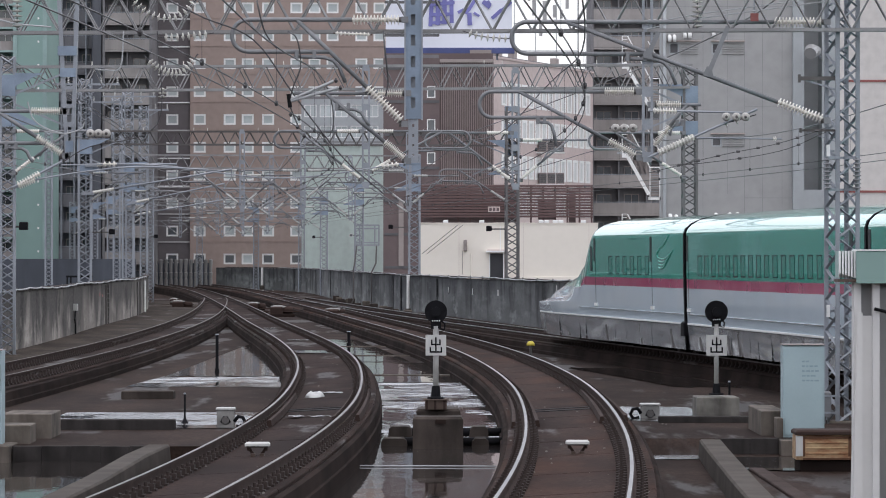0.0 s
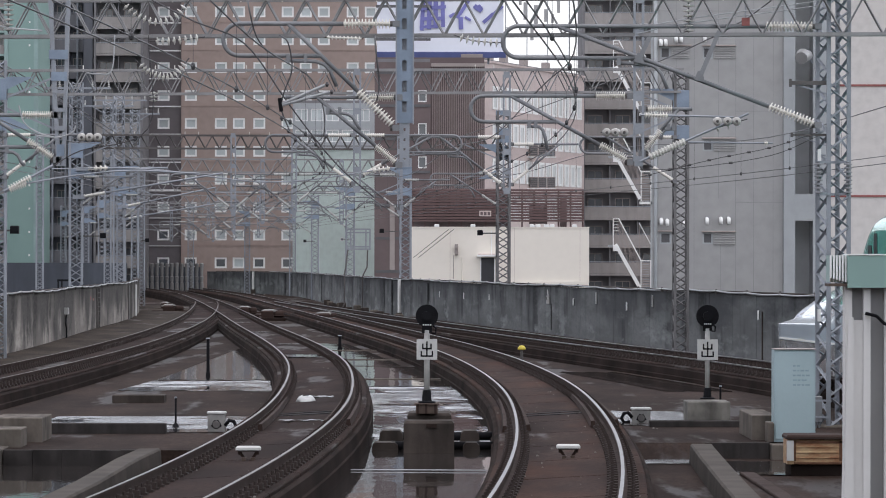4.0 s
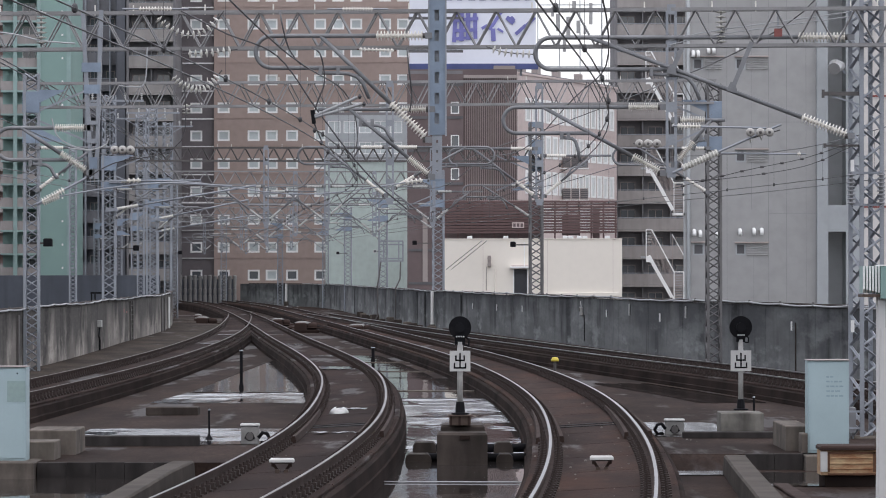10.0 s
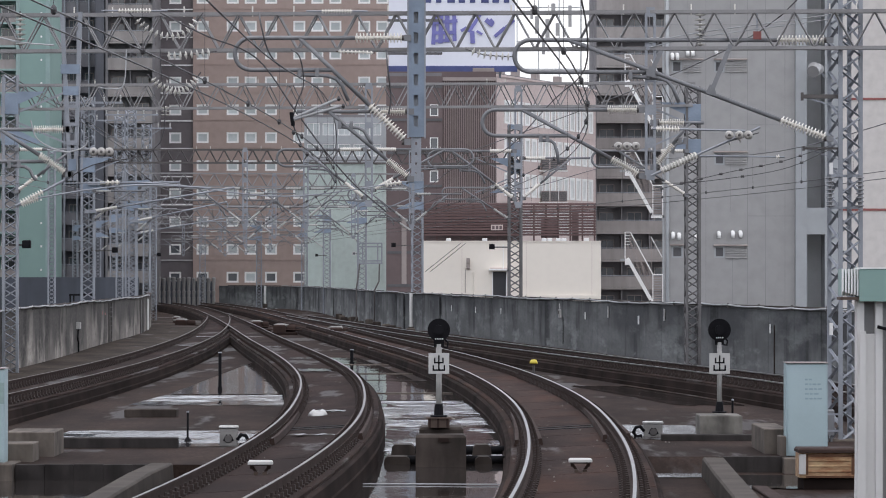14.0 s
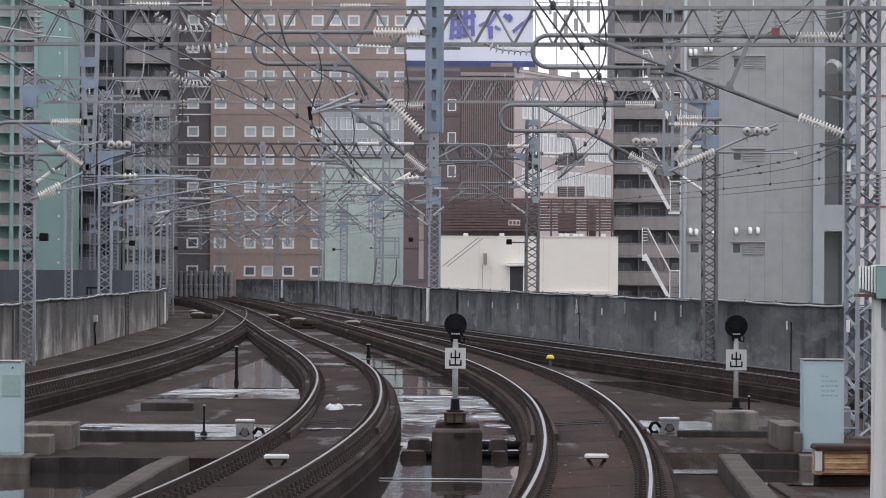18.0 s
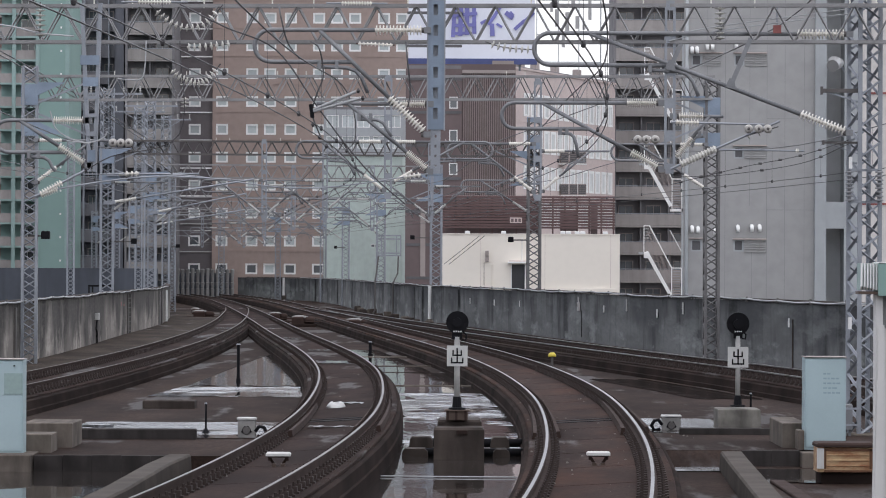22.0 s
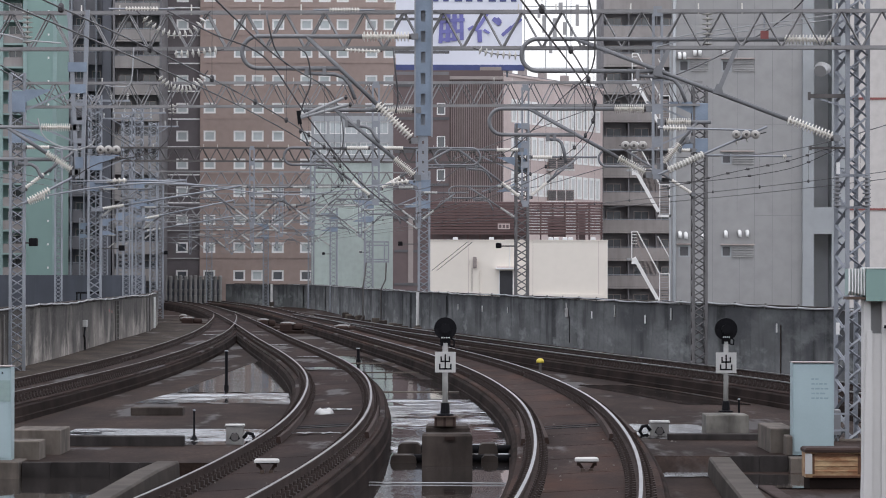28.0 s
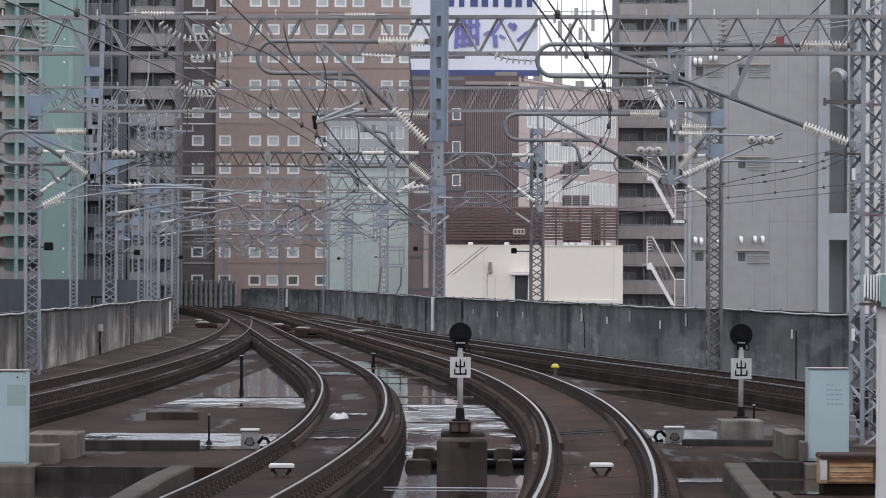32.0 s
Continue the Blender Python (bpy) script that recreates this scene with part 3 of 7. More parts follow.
LA = "slab track curving away over the viaduct, worn bright rails"
trk_a, at_a = track(TRACK_A, 36, 450, 0.0, True, LA)
trk_b, at_b = track(TRACK_B, 36, 450, 0.0, True, LA, head=M_railtop, slab=M_slab_rusty)
trk_l, at_l = track(TRACK_L, 44, 290, 0.008, False, "brown slab track joining its neighbour at a turnout", rails_to=296, head=M_railbrown)
trk_d, at_d = track(TRACK_D, -380, 296, 0.012, False, "slab track close beside the far parapet, brown rails", head=M_railtop, worn=(0.037, 0.03))
fasteners(trk_a, at_a, TRACK_A, 46, 118, 240)
fasteners(trk_b, at_b, TRACK_B, 46, 118, 240)
fasteners(trk_l, at_l, TRACK_L, 96, 140, 240)
fasteners(trk_d, at_d, TRACK_D, 90, 140, 240)


def parapet(name, centre, y0, y1, top, thick, outward, label, stone):
    w = tagged(new(name), label, "parapet", kind="structure")
    y = y0
    while y < y1:
        e = min(y + 4.0, y1)
        a, b = (centre(y + 0.025), y + 0.025), (centre(e - 0.025), e - 0.025)
        o = thick * outward
        g = Geo()
        h = top + 0.01 * math.sin(y * 1.7)
        g.hexa([(a[0], a[1], DECK), (a[0] + o, a[1], DECK), (b[0] + o, b[1], DECK), (b[0], b[1], DECK),
                (a[0], a[1], h), (a[0] + o, a[1], h), (b[0] + o, b[1], h), (b[0], b[1], h)])
        part("wall_panel", g, stone, w)
        y = e
    o = thick * outward
    yy = np.arange(y0, y1 + 0.1, 4.0)
    rings = [[(centre(y) + o * 0.3, y, DECK), (centre(y) + o * 0.7, y, DECK), (centre(y) + o * 0.7, y, top - 0.05), (centre(y) + o * 0.3, y, top - 0.05)] for y in yy]
    part("joint_filler", Geo().sweep(rings), M_blockdark, w, "dark joint between panels")
    g = Geo()
    rings = []
    for y in yy:
        x = centre(y)
        a, b = sorted((x - 0.03 * outward, x + o + 0.03 * outward))
        rings.append([(a, y, top + 0.02), (b, y, top + 0.02), (b, y, top + 0.09), (a, y, top + 0.09)])
    part("coping", g.sweep(rings), M_blockdark, w, "dark weathered coping")
    return w


parapet("wall_east", WALL_R, 62, 473, 1.7, 0.22, 1, "tall stained grey concrete parapet with runs of black dirt", M_parapet)
parapet("wall_west", WALL_L, 62, 300, 1.58, 0.22, -1, "stained grey concrete parapet bending with the track", M_parapet_pale)


def wall_cable(centre, y0, y1, z, side, label):
    """A pale cable clipped along the top of a parapet, sagging from clip to clip."""
    c = thing("wall_cable", label, "cable", "parapet cables")
    pts, y = [], y0
    while y < y1:
        for k in range(4):
            q = y + k * 1.3
            pts.append((centre(q) - side * 0.07, q, z - 0.03 * math.sin(k / 4 * math.pi) - 0.03 * math.sin(q * 0.21)))
        part("clip", Geo().box(centre(y) - side * 0.07 - 0.03, centre(y) - side * 0.07 + 0.03, y - 0.03, y + 0.03, z - 0.1, z + 0.07), M_steel_dark, c)
        y += 5.2
    part("cable", Geo().tube(pts, 0.03, 6), M_cable, c)


wall_cable(WALL_R, 100, 440, 1.77, 1, "pale cable clipped along the parapet top, sagging")
wall_cable(WALL_L, 100, 240, 1.66, -1, "pale cable clipped along the parapet top, sagging")


# ledge of sandy concrete at the foot of the inner parapet
g = Geo()
g.sweep([[(WALL_L(y), y, DECK), (TRACK_L(y) - 1.12, y, DECK), (TRACK_L(y) - 1.16, y, -0.34), (WALL_L(y) + 0.002, y, -0.28)] for y in np.arange(70, 300, 5.0)])
tagged(part("walkway", g, M_walk), "pale sandy walkway at the foot of the parapet", "walkway", kind="structure")
g = Geo()
g.sweep([[(TRACK_D(y) + 1.12, y, DECK), (WALL_R(y), y, DECK), (WALL_R(y) - 0.002, y, -0.3), (TRACK_D(y) + 1.16, y, -0.36)] for y in np.arange(60, 240, 5.0)])
tagged(part("walkway", g, M_deck), "narrow dark walkway beside the far parapet", "walkway", kind="structure")


# expansion joints: short stepped bars beside the rails
def joint(t, at, y0, y1):
    yy = np.arange(y0, y1, 1.5)
    for side in (-0.75, 0.75):
        for off in (-0.2, 0.2):
            sh = [(-0.045, -0.2), (0.045, -0.2), (0.03, -0.09), (-0.03, -0.09)]
            part("joint_bar", Geo().sweep([[at(y, side + off * (1 - 0.35 * (y - y0) / (y1 - y0)) + a, b) for a, b in sh] for y in yy]), M_railside, t, "dark expansion joint bar")
    part("slab_gap", Geo().sweep([[at(y, o, z) for y, z in ((y0 + 7, -0.212), (y0 + 7.35, -0.212), (y0 + 7.35, -0.2), (y0 + 7, -0.2))] for o in (-0.55, 0, 0.55)]), M_black, t, "dark gap between slabs")
    part("slab_gap", Geo().sweep([[at(y, o, z) for y, z in ((y0 + 8, -0.212), (y0 + 8.3, -0.212), (y0 + 8.3, -0.2), (y0 + 8, -0.2))] for o in (-0.55, 0, 0.55)]), M_black, t, "dark gap between slabs")


joint(trk_a, at_a, 72, 88)
joint(trk_b, at_b, 72, 88)


# small fittings on the far parapet
def on_wall(y, z0, z1, half, name, label, material, category="plate", proud=0.07):
    x = WALL_R(y)
    t = thing(name, label, category)
    part("body", Geo().block(x - proud, x - 0.005, y - half, y + half, z0, z1, 0.01), material, t)
    return t


def wall_at(bearing):
    """Where the ray from the platform's end with this x / y meets the far parapet."""
    a, b = 90.0, 300.0
    for _ in range(40):
        y = (a + b) / 2
        a, b = (y, b) if WALL_R(y) / y > bearing else (a, y)
    return a


for bearing, z0, z1, m in ((0.0043, 0.9, 1.2, M_frame), (0.01, 0.91, 1.21, M_frame), (0.016, 0.95, 1.22, M_frame), (0.0359, 0.98, 1.26, M_frame), (0.0413, 1.1, 1.55, M_bellgrey),
                           (0.0485, 0.94, 1.25, M_frame), (0.0546, 1.13, 1.55, M_bellgrey), (0.0796, 0.95, 1.23, M_frame)):
    on_wall(wall_at(bearing), z0, z1, 0.2 if bearing < 0.06 else 0.08, "reflector_plate", f"small {'white' if m is M_frame else 'grey'} upright plate fixed to the parapet", m, proud=0.045)
jy = wall_at(0.0301)
t = on_wall(jy, 0.98, 1.32, 0.35, "junction_box", "small pale junction box on the parapet", M_bellgrey, "junction box", 0.11)
part("cover", Geo().block(WALL_R(jy) - 0.14, WALL_R(jy) - 0.11, jy - 0.25, jy + 0.25, 1.14, 1.28, 0.01), M_steel_dark, t)
part("conduit", Geo().tube([(WALL_R(jy) - 0.05, jy, 1.3), (WALL_R(jy + 0.3) - 0.04, jy + 0.3, 1.55)], 0.02, 6), M_bellgrey, t)
on_wall(jy - 0.7, -0.1, 1.0, 0.05, "conduit", "dark conduit running down the parapet", M_black, "conduit", 0.03)
for y, w in ((241, 1.1), (452, 1.5)):
    x = WALL_R(y) - 0.3
    t = thing("white_pipe", "tall white pipe standing against the parapet", "pipe")
    part("pipe", Geo().tube([(x, y, -0.2), (x, y, 1.75)], 0.09 * w, 10), M_white, t)
    part("pipe_foot", Geo().tube([(x, y, DECK), (x, y, -0.15)], 0.16 * w, 10), M_block, t)
# steel frame standing over the parapet
t = thing("steel_frame", "grey steel box frame on dark legs against the parapet", "frame")
FY = 280
for u in (-4.97, -4.70, -3.70, -3.43):
    part("upright", Geo().bar((u, FY, 3.56), (u, FY, 4.90), 0.09), M_steel, t)
for z in (4.90, 4.68, 3.74, 3.59):
    part("crossbar", Geo().bar((-5.00, FY, z), (-3.40, FY, z), 0.1), M_steel, t)
part("leg", Geo().tube([(-4.89, FY, 3.59), (-5.00, FY, 2.59), (-5.11, FY, 1.91), (-5.11, FY, -0.03), (-5.38, FY, -0.5)], 0.05, 8), M_steel_dark, t, "dark leg")
part("leg", Geo().tube([(-3.58, FY, 3.59), (-3.62, FY, 2.40), (-3.92, FY, 1.76), (-3.92, FY, -0.5)], 0.05, 8), M_steel_dark, t, "dark leg")
# pilaster strips on the far parapet, and a dark stain as a thin strip
for y, half, m, name, lab in ((250.5, 0.45, M_parapet, "wall_pilaster", "concrete pilaster strip of the parapet"), (258, 0.3, M_parapet, "wall_pilaster", "concrete pilaster strip of the parapet"),
                              (356, 0.5, M_parapet, "wall_pilaster", "concrete pilaster strip of the parapet"), (393.5, 0.6, M_parapet, "wall_pilaster", "concrete pilaster strip of the parapet"),
                              (428, 0.8, M_parapet, "wall_pilaster", "concrete pilaster strip of the parapet"), (226, 0.3, M_parapet, "wall_pilaster", "concrete pilaster strip of the parapet"),
                              (129, 0.05, M_blockdark, "wall_conduit", "dark upright conduit fixed to the parapet")):
    on_wall(y, -0.5, 1.62 if m is M_parapet else 1.2, half, name, lab, m, "pilaster" if m is M_parapet else "conduit", 0.07 if m is M_parapet else 0.035)
# low clutter at the foot of the far parapet
random.seed(11)
for k in range(14):
    y = 236 + k * 7.3
    x = WALL_R(y) - 0.5 - 0.4 * random.random()
    t = thing("trackside_box", "small dark box at the foot of the parapet", "box", "trackside boxes")
    part("body", Geo().block(x - 0.3, x + 0.2, y, y + 0.8, DECK, DECK + 0.3 + 0.25 * random.random(), 0.04), M_block if k % 3 == 0 else M_blockdark, t)
# fittings on the inner parapet: a junction box with its conduit, a cable ladder
def on_inner(y, z0, z1, half, name, label, material, category, proud=0.07):
    x = WALL_L(y)
    t = thing(name, label, category)
    part("body", Geo().block(x + 0.005, x + proud, y - half, y + half, z0, z1, 0.01), material, t)
    return t


t = on_inner(166, 0.64, 0.9, 0.3, "junction_box", "small pale junction box on the inner parapet", M_bellgrey, "junction box", 0.16)
part("conduit", Geo().tube([(WALL_L(166) + 0.08, 166, 0.62), (WALL_L(165.4) + 0.08, 165.4, 0.3), (WALL_L(166) + 0.08, 166, 0.1), (WALL_L(166) + 0.08, 166, DECK)], 0.035, 6), M_black, t)
t = thing("cable_ladder", "dark cable ladder running down the inner parapet", "cable ladder")
for y in (191, 193):
    part("rail", Geo().box(WALL_L(y) + 0.01, WALL_L(y) + 0.07, y - 0.1, y + 0.1, DECK, 1.5), M_steel_dark, t)
for k in range(9):
    part("rung", Geo().box(WALL_L(191) + 0.02, WALL_L(191) + 0.05, 191, 193, -0.4 + k * 0.21, -0.36 + k * 0.21), M_steel_dark, t)
for y, half in ((222, 0.5), (226, 0.3), (129, 0.2), (236, 0.4)):
    on_inner(y, DECK, 1.45, half, "wall_conduit", "upright conduit fixed to the inner parapet", M_steel_dark if y != 236 else M_white, "conduit")
# low dark frame standing behind the inner parapet
t = thing("steel_frame", "low black steel frame behind the inner parapet", "frame")
part("crossbar", Geo().bar((-17.2, 200, 1.83), (-15.95, 200, 1.83), 0.09), M_black, t)
for x in (-17.15, -16.98, -16.0):
    part("leg", Geo().bar((x, 200, -9), (x, 200, 1.83), 0.07), M_black, t)
# old red paint on the inner parapet
for y, z, h in ((186.5, 1.02, 0.16), (188.6, 0.98, 0.1)):
    on_inner(y, z, z + h, 0.22, "paint_mark", "faded red paint mark on the inner parapet", M_redline, "paint", 0.009)
# drifted sand along the foot of the inner parapet
random.seed(31)
rings = []
for y in np.arange(104, 236, 1.5):
    w = 1.5 + 0.25 * math.sin(y * 0.11) + 0.1 * random.random()
    h = 0.2 + 0.05 * math.sin(y * 0.17) + 0.03 * random.random()
    x = WALL_L(y) + 0.005
    rings.append([(x, y, DECK), (x + w, y, DECK + 0.015), (x + w * 0.55, y, DECK + h * 0.5), (x + w * 0.2, y, DECK + h), (x, y, DECK + h * 1.1)])
tagged(part("sand_drift", Geo().sweep(rings), M_walk, smooth=True), "drift of dirty sand along the parapet foot", "sand", kind="stuff")

# ---- buildings beyond the viaduct ----
def window(parent, x0, x1, z0, z1, y, frame_w, pane_mat, back=0.12, mullion=False, label="", frame_mat=None):
    """A framed window set into an opening."""
    g = Geo()
    f = frame_w
    g.box(x0, x1, y - 0.02, y + back, z0, z0 + f)
    g.box(x0, x1, y - 0.02, y + back, z1 - f, z1)
    g.box(x0, x0 + f, y - 0.02, y + back, z0 + f, z1 - f)
    g.box(x1 - f, x1, y - 0.02, y + back, z0 + f, z1 - f)
    if mullion:
        c = (x0 + x1) / 2
        g.box(c - f / 3, c + f / 3, y, y + back, z0 + f, z1 - f)
    w = part("window", g, frame_mat or M_frame, parent, label)
    part("pane", Geo().box(x0 + f, x1 - f, y + back - 0.04, y + back, z0 + f, z1 - f), pane_mat, w)
    return w


def shell(parent, x0, x1, y0, y1, z0, z1, material, name="wall", holes=(), depth=0.3, label="", lean=0.0, rise=0.3):
    """Four walls and a flat roof; the openings lie in the wall at y0, and the wall at x0 may run in by lean."""
    g = Geo()
    g.holed(x0, x1, z0, z1, y0, list(holes), depth)
    xb = x0 + lean
    g.poly([(xb, y1, z0), (xb, y1, z1), (x1, y1, z1), (x1, y1, z0)])
    g.poly([(x0, y0, z0), (x0, y0, z1), (xb, y1, z1), (xb, y1, z0)])
    g.poly([(x1, y0, z0), (x1, y1, z0), (x1, y1, z1), (x1, y0, z1)])
    w = part(name, g, material, parent, label)
    part("roof", Geo().box(xb + 0.1, x1 - 0.1, y0 + (0.1 if rise < 0 else 0), y1, z1 + min(rise, 0), z1 + rise if rise > 0 else z1 + rise + 0.2), M_apart_dark, parent)
    part("inner_wall", Geo().box(x0 + 0.05 + 0.05 * lean, x1 - 0.05, y0 + depth + 0.01, y0 + depth + 0.1, z0, z1 - 0.05), M_dark, parent)
    return w


BASE = -9.0


def hotel():
    Y = 480
    h = thing("hotel_building", "tall brown tiled hotel with rows of small white-framed windows", "building")
    rows = [2.66 - 3.16 + 3.16 * i for i in range(-2, 14)]
    cols = [-26.18, -22.78, -20.74, -18.43, -15.23, -13.18, -11.14, -7.87, -5.82]
    holes = [(x - 0.68, x + 0.68, z - 0.6, z + 0.62) for x in cols for z in rows if z > -8]
    shell(h, -27.26, -4.61, Y, Y + 18, BASE, 40, M_hotel, holes=holes)
    random.seed(5)
    for x, a, c, d in holes:
        window(h, x, a, c, d, Y + 0.05, 0.2, M_curtain if c > 4 or random.random() < 0.4 else M_pane)
    for i in range(14):
        part("string_course", Geo().box(-27.26, -4.61, Y - 0.05, Y, rows[1] - 1.2 + 3.16 * i, rows[1] - 1.1 + 3.16 * i), M_hotel, h)
    h2 = thing("hotel_side_wing", "dark brown wing of the hotel with thin pale bands", "building")
    cols = [-29.31]
    holes = [(x - 0.68, x + 0.68, z - 0.6, z + 0.62) for x in cols for z in rows if z > -8]
    shell(h2, -32.00, -27.30, Y + 0.6, Y + 16, BASE, 40, M_hotel_dark, holes=holes)
    for x, a, c, d in holes:
        window(h2, x, a, c, d, Y + 0.65, 0.2, M_curtain if c > 8 else M_pane)
    for i in range(14):
        z = rows[1] - 1.3 + 3.16 * i
        part("white_band", Geo().box(-31.74, -27.33, Y + 0.5, Y + 0.6, z, z + 0.14), M_frame if z > 8 else M_bellgrey, h2, "thin pale band")


hotel()


def balcony_block(name, x0, x1, y, z_top, floor, z_ref, label, wall, slab_mat, bays=4, deep=1.5):
    """A block of flats: a recessed wall with doors and windows, and a balcony on each floor."""
    b = thing(name, label, "apartment building")
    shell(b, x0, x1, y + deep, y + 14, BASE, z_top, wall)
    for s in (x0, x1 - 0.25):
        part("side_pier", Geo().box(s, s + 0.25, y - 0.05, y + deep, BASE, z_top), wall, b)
    n = int((z_top - z_ref) / floor) + 4
    w = (x1 - x0) / bays
    for i in range(-14, n):
        z = z_ref + i * floor
        if z < BASE or z + 1.2 > z_top:
            continue
        bal = part("balcony", Geo().box(x0, x1, y, y + deep, z - 0.2, z), slab_mat, b)
        part("parapet", Geo().box(x0 + 0.25, x1 - 0.25, y, y + 0.12, z + 0.02, z + 1.15), slab_mat, bal)
        part("handrail", Geo().box(x0 + 0.25, x1 - 0.25, y + 0.02, y + 0.1, z + 1.2, z + 1.27), M_steel, bal)
        for k in range(bays):
            c = x0 + (k + 0.5) * w
            if k:
                part("partition", Geo().box(c - w / 2 - 0.05, c - w / 2 + 0.05, y + 0.15, y + deep, z, z + floor - 0.25), wall, bal)
            window(bal, c - w * 0.3, c + w * 0.25, z + 0.15, z + 2.1, y + deep - 0.1, 0.08, M_pane, 0.08, True, frame_mat=M_fin)
    return b


M_apart_grey = mat("dull_grey_balcony_wall", (0.2, 0.2, 0.215), 0.85, 0, big=0.2, fine=2, streak=0.2)
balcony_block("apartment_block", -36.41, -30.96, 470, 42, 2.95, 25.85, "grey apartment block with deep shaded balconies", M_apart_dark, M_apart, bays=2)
M_bluewall = mat("blue_grey_flat_wall", (0.13, 0.135, 0.155), 0.8, 0, big=0.15, fine=2, streak=0.2)
flats = balcony_block("apartment_block", -43.04, -37.67, 474, 42, 2.95, 26.42, "blue-grey apartment block with dim balconies", M_bluewall, M_apart_grey, bays=3, deep=1.0)
part("corner_pier", Geo().box(-37.51, -36.56, 470.2, 476, BASE, 42), M_bluewall, flats, "dark blue-grey corner pier")
for u in (-41.28, -39.84, -38.52):
    part("drain_pipe", Geo().tube([(u, 473.8, BASE), (u, 473.8, 42)], 0.12, 6), M_steel, flats)
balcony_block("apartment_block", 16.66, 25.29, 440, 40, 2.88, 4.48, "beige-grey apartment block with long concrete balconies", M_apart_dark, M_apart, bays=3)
balcony_block("apartment_block", -65.26, -56.90, 560, 48, 2.75, 16.70, "pinkish brick apartment block with balconies", M_pink, M_apart, bays=3)


def mint_building():
    Y = 440
    b = thing("mint_building", "tall pale mint-green clad building with framed balconies", "building")
    shell(b, -43.06, -39.95, Y, Y + 15, BASE, 40, M_mint)
    shell(b, -47.17, -43.06, Y + 2.2, Y + 15, BASE, 40, M_mint, name="rear_wall")
    for i in range(-2, 17):
        z = 2.54 + i * 2.42
        bal = part("balcony", Geo().box(-47.17, -43.09, Y, Y + 2.2, z - 0.2, z), M_mintframe, b)
        part("parapet", Geo().box(-47.17, -43.09, Y, Y + 0.1, z, z + 0.95), M_apart, bal)
        window(bal, -45.11, -43.65, z + 0.2, z + 1.9, Y + 2.1, 0.1, M_pane, 0.08, True)
        part("clamp", Geo().box(-40.83, -40.66, Y - 0.06, Y, z + 0.8, z + 1.0), M_frame, b)
    for u in (-45.64, -43.18):
        part("balcony_post", Geo().box(u - 0.2, u + 0.2, Y - 0.15, Y, BASE, 40), M_mintframe, b)
    part("corner_trim", Geo().box(-40.30, -39.89, Y - 0.1, Y, BASE, 40), M_mintframe, b, "greyer corner trim")


mint_building()


def corrugated_building():
    Y = 430
    b = thing("corrugated_shed", "pale green corrugated metal building behind the parapet", "building")
    shell(b, -13.07, -4.59, Y + 0.1, Y + 14, BASE, 14.30, M_corr)
    x, k = -12.96, 0
    sheet = Geo()
    while x < -4.64:
        sheet.box(x, x + 0.17, Y, Y + 0.1, BASE, 14.24)
        x += 0.36
    tagged(part("corrugation", sheet, M_corr, b), kind="stuff")
    part("corner_trim", Geo().box(-5.16, -4.47, Y - 0.08, Y, BASE, 14.41), M_corr, b)
    part("roof_edge", Geo().box(-13.13, -4.47, Y - 0.15, Y + 0.2, 14.24, 14.47), M_panel_pale, b)
    p = thing("glazed_penthouse", "grey penthouse with a band of pale windows", "building")
    z0, z1 = 14.76, 19.45
    holes = []
    for r in range(2):
        for k in range(5):
            x = -13.29 + k * 1.62
            holes.append((x, x + 1.3, z0 + 0.6 + r * 2.2, z0 + 1.9 + r * 2.2))
    shell(p, -13.59, -4.87, 445, 455, BASE, z1, M_panel_pale, holes=holes)
    for q in holes:
        window(p, *q, 445.05, 0.08, M_curtain, mullion=True)


corrugated_building()


M_blind = mat("white_blind", (0.72, 0.73, 0.72), 0.5, 0, bump=0, amount=0.3, spread=0.4)


M_signpale = mat("pale_lavender_sign_panel", (0.74, 0.76, 0.83), 0.5, 0, big=0.3, fine=2, amount=0.1, bump=0, dark=0.85, grain=0.1)
M_umberfin = mat("umber_fin", (0.34, 0.275, 0.265), 0.65, 0.05, big=0.2, fine=2, bump=0.02)


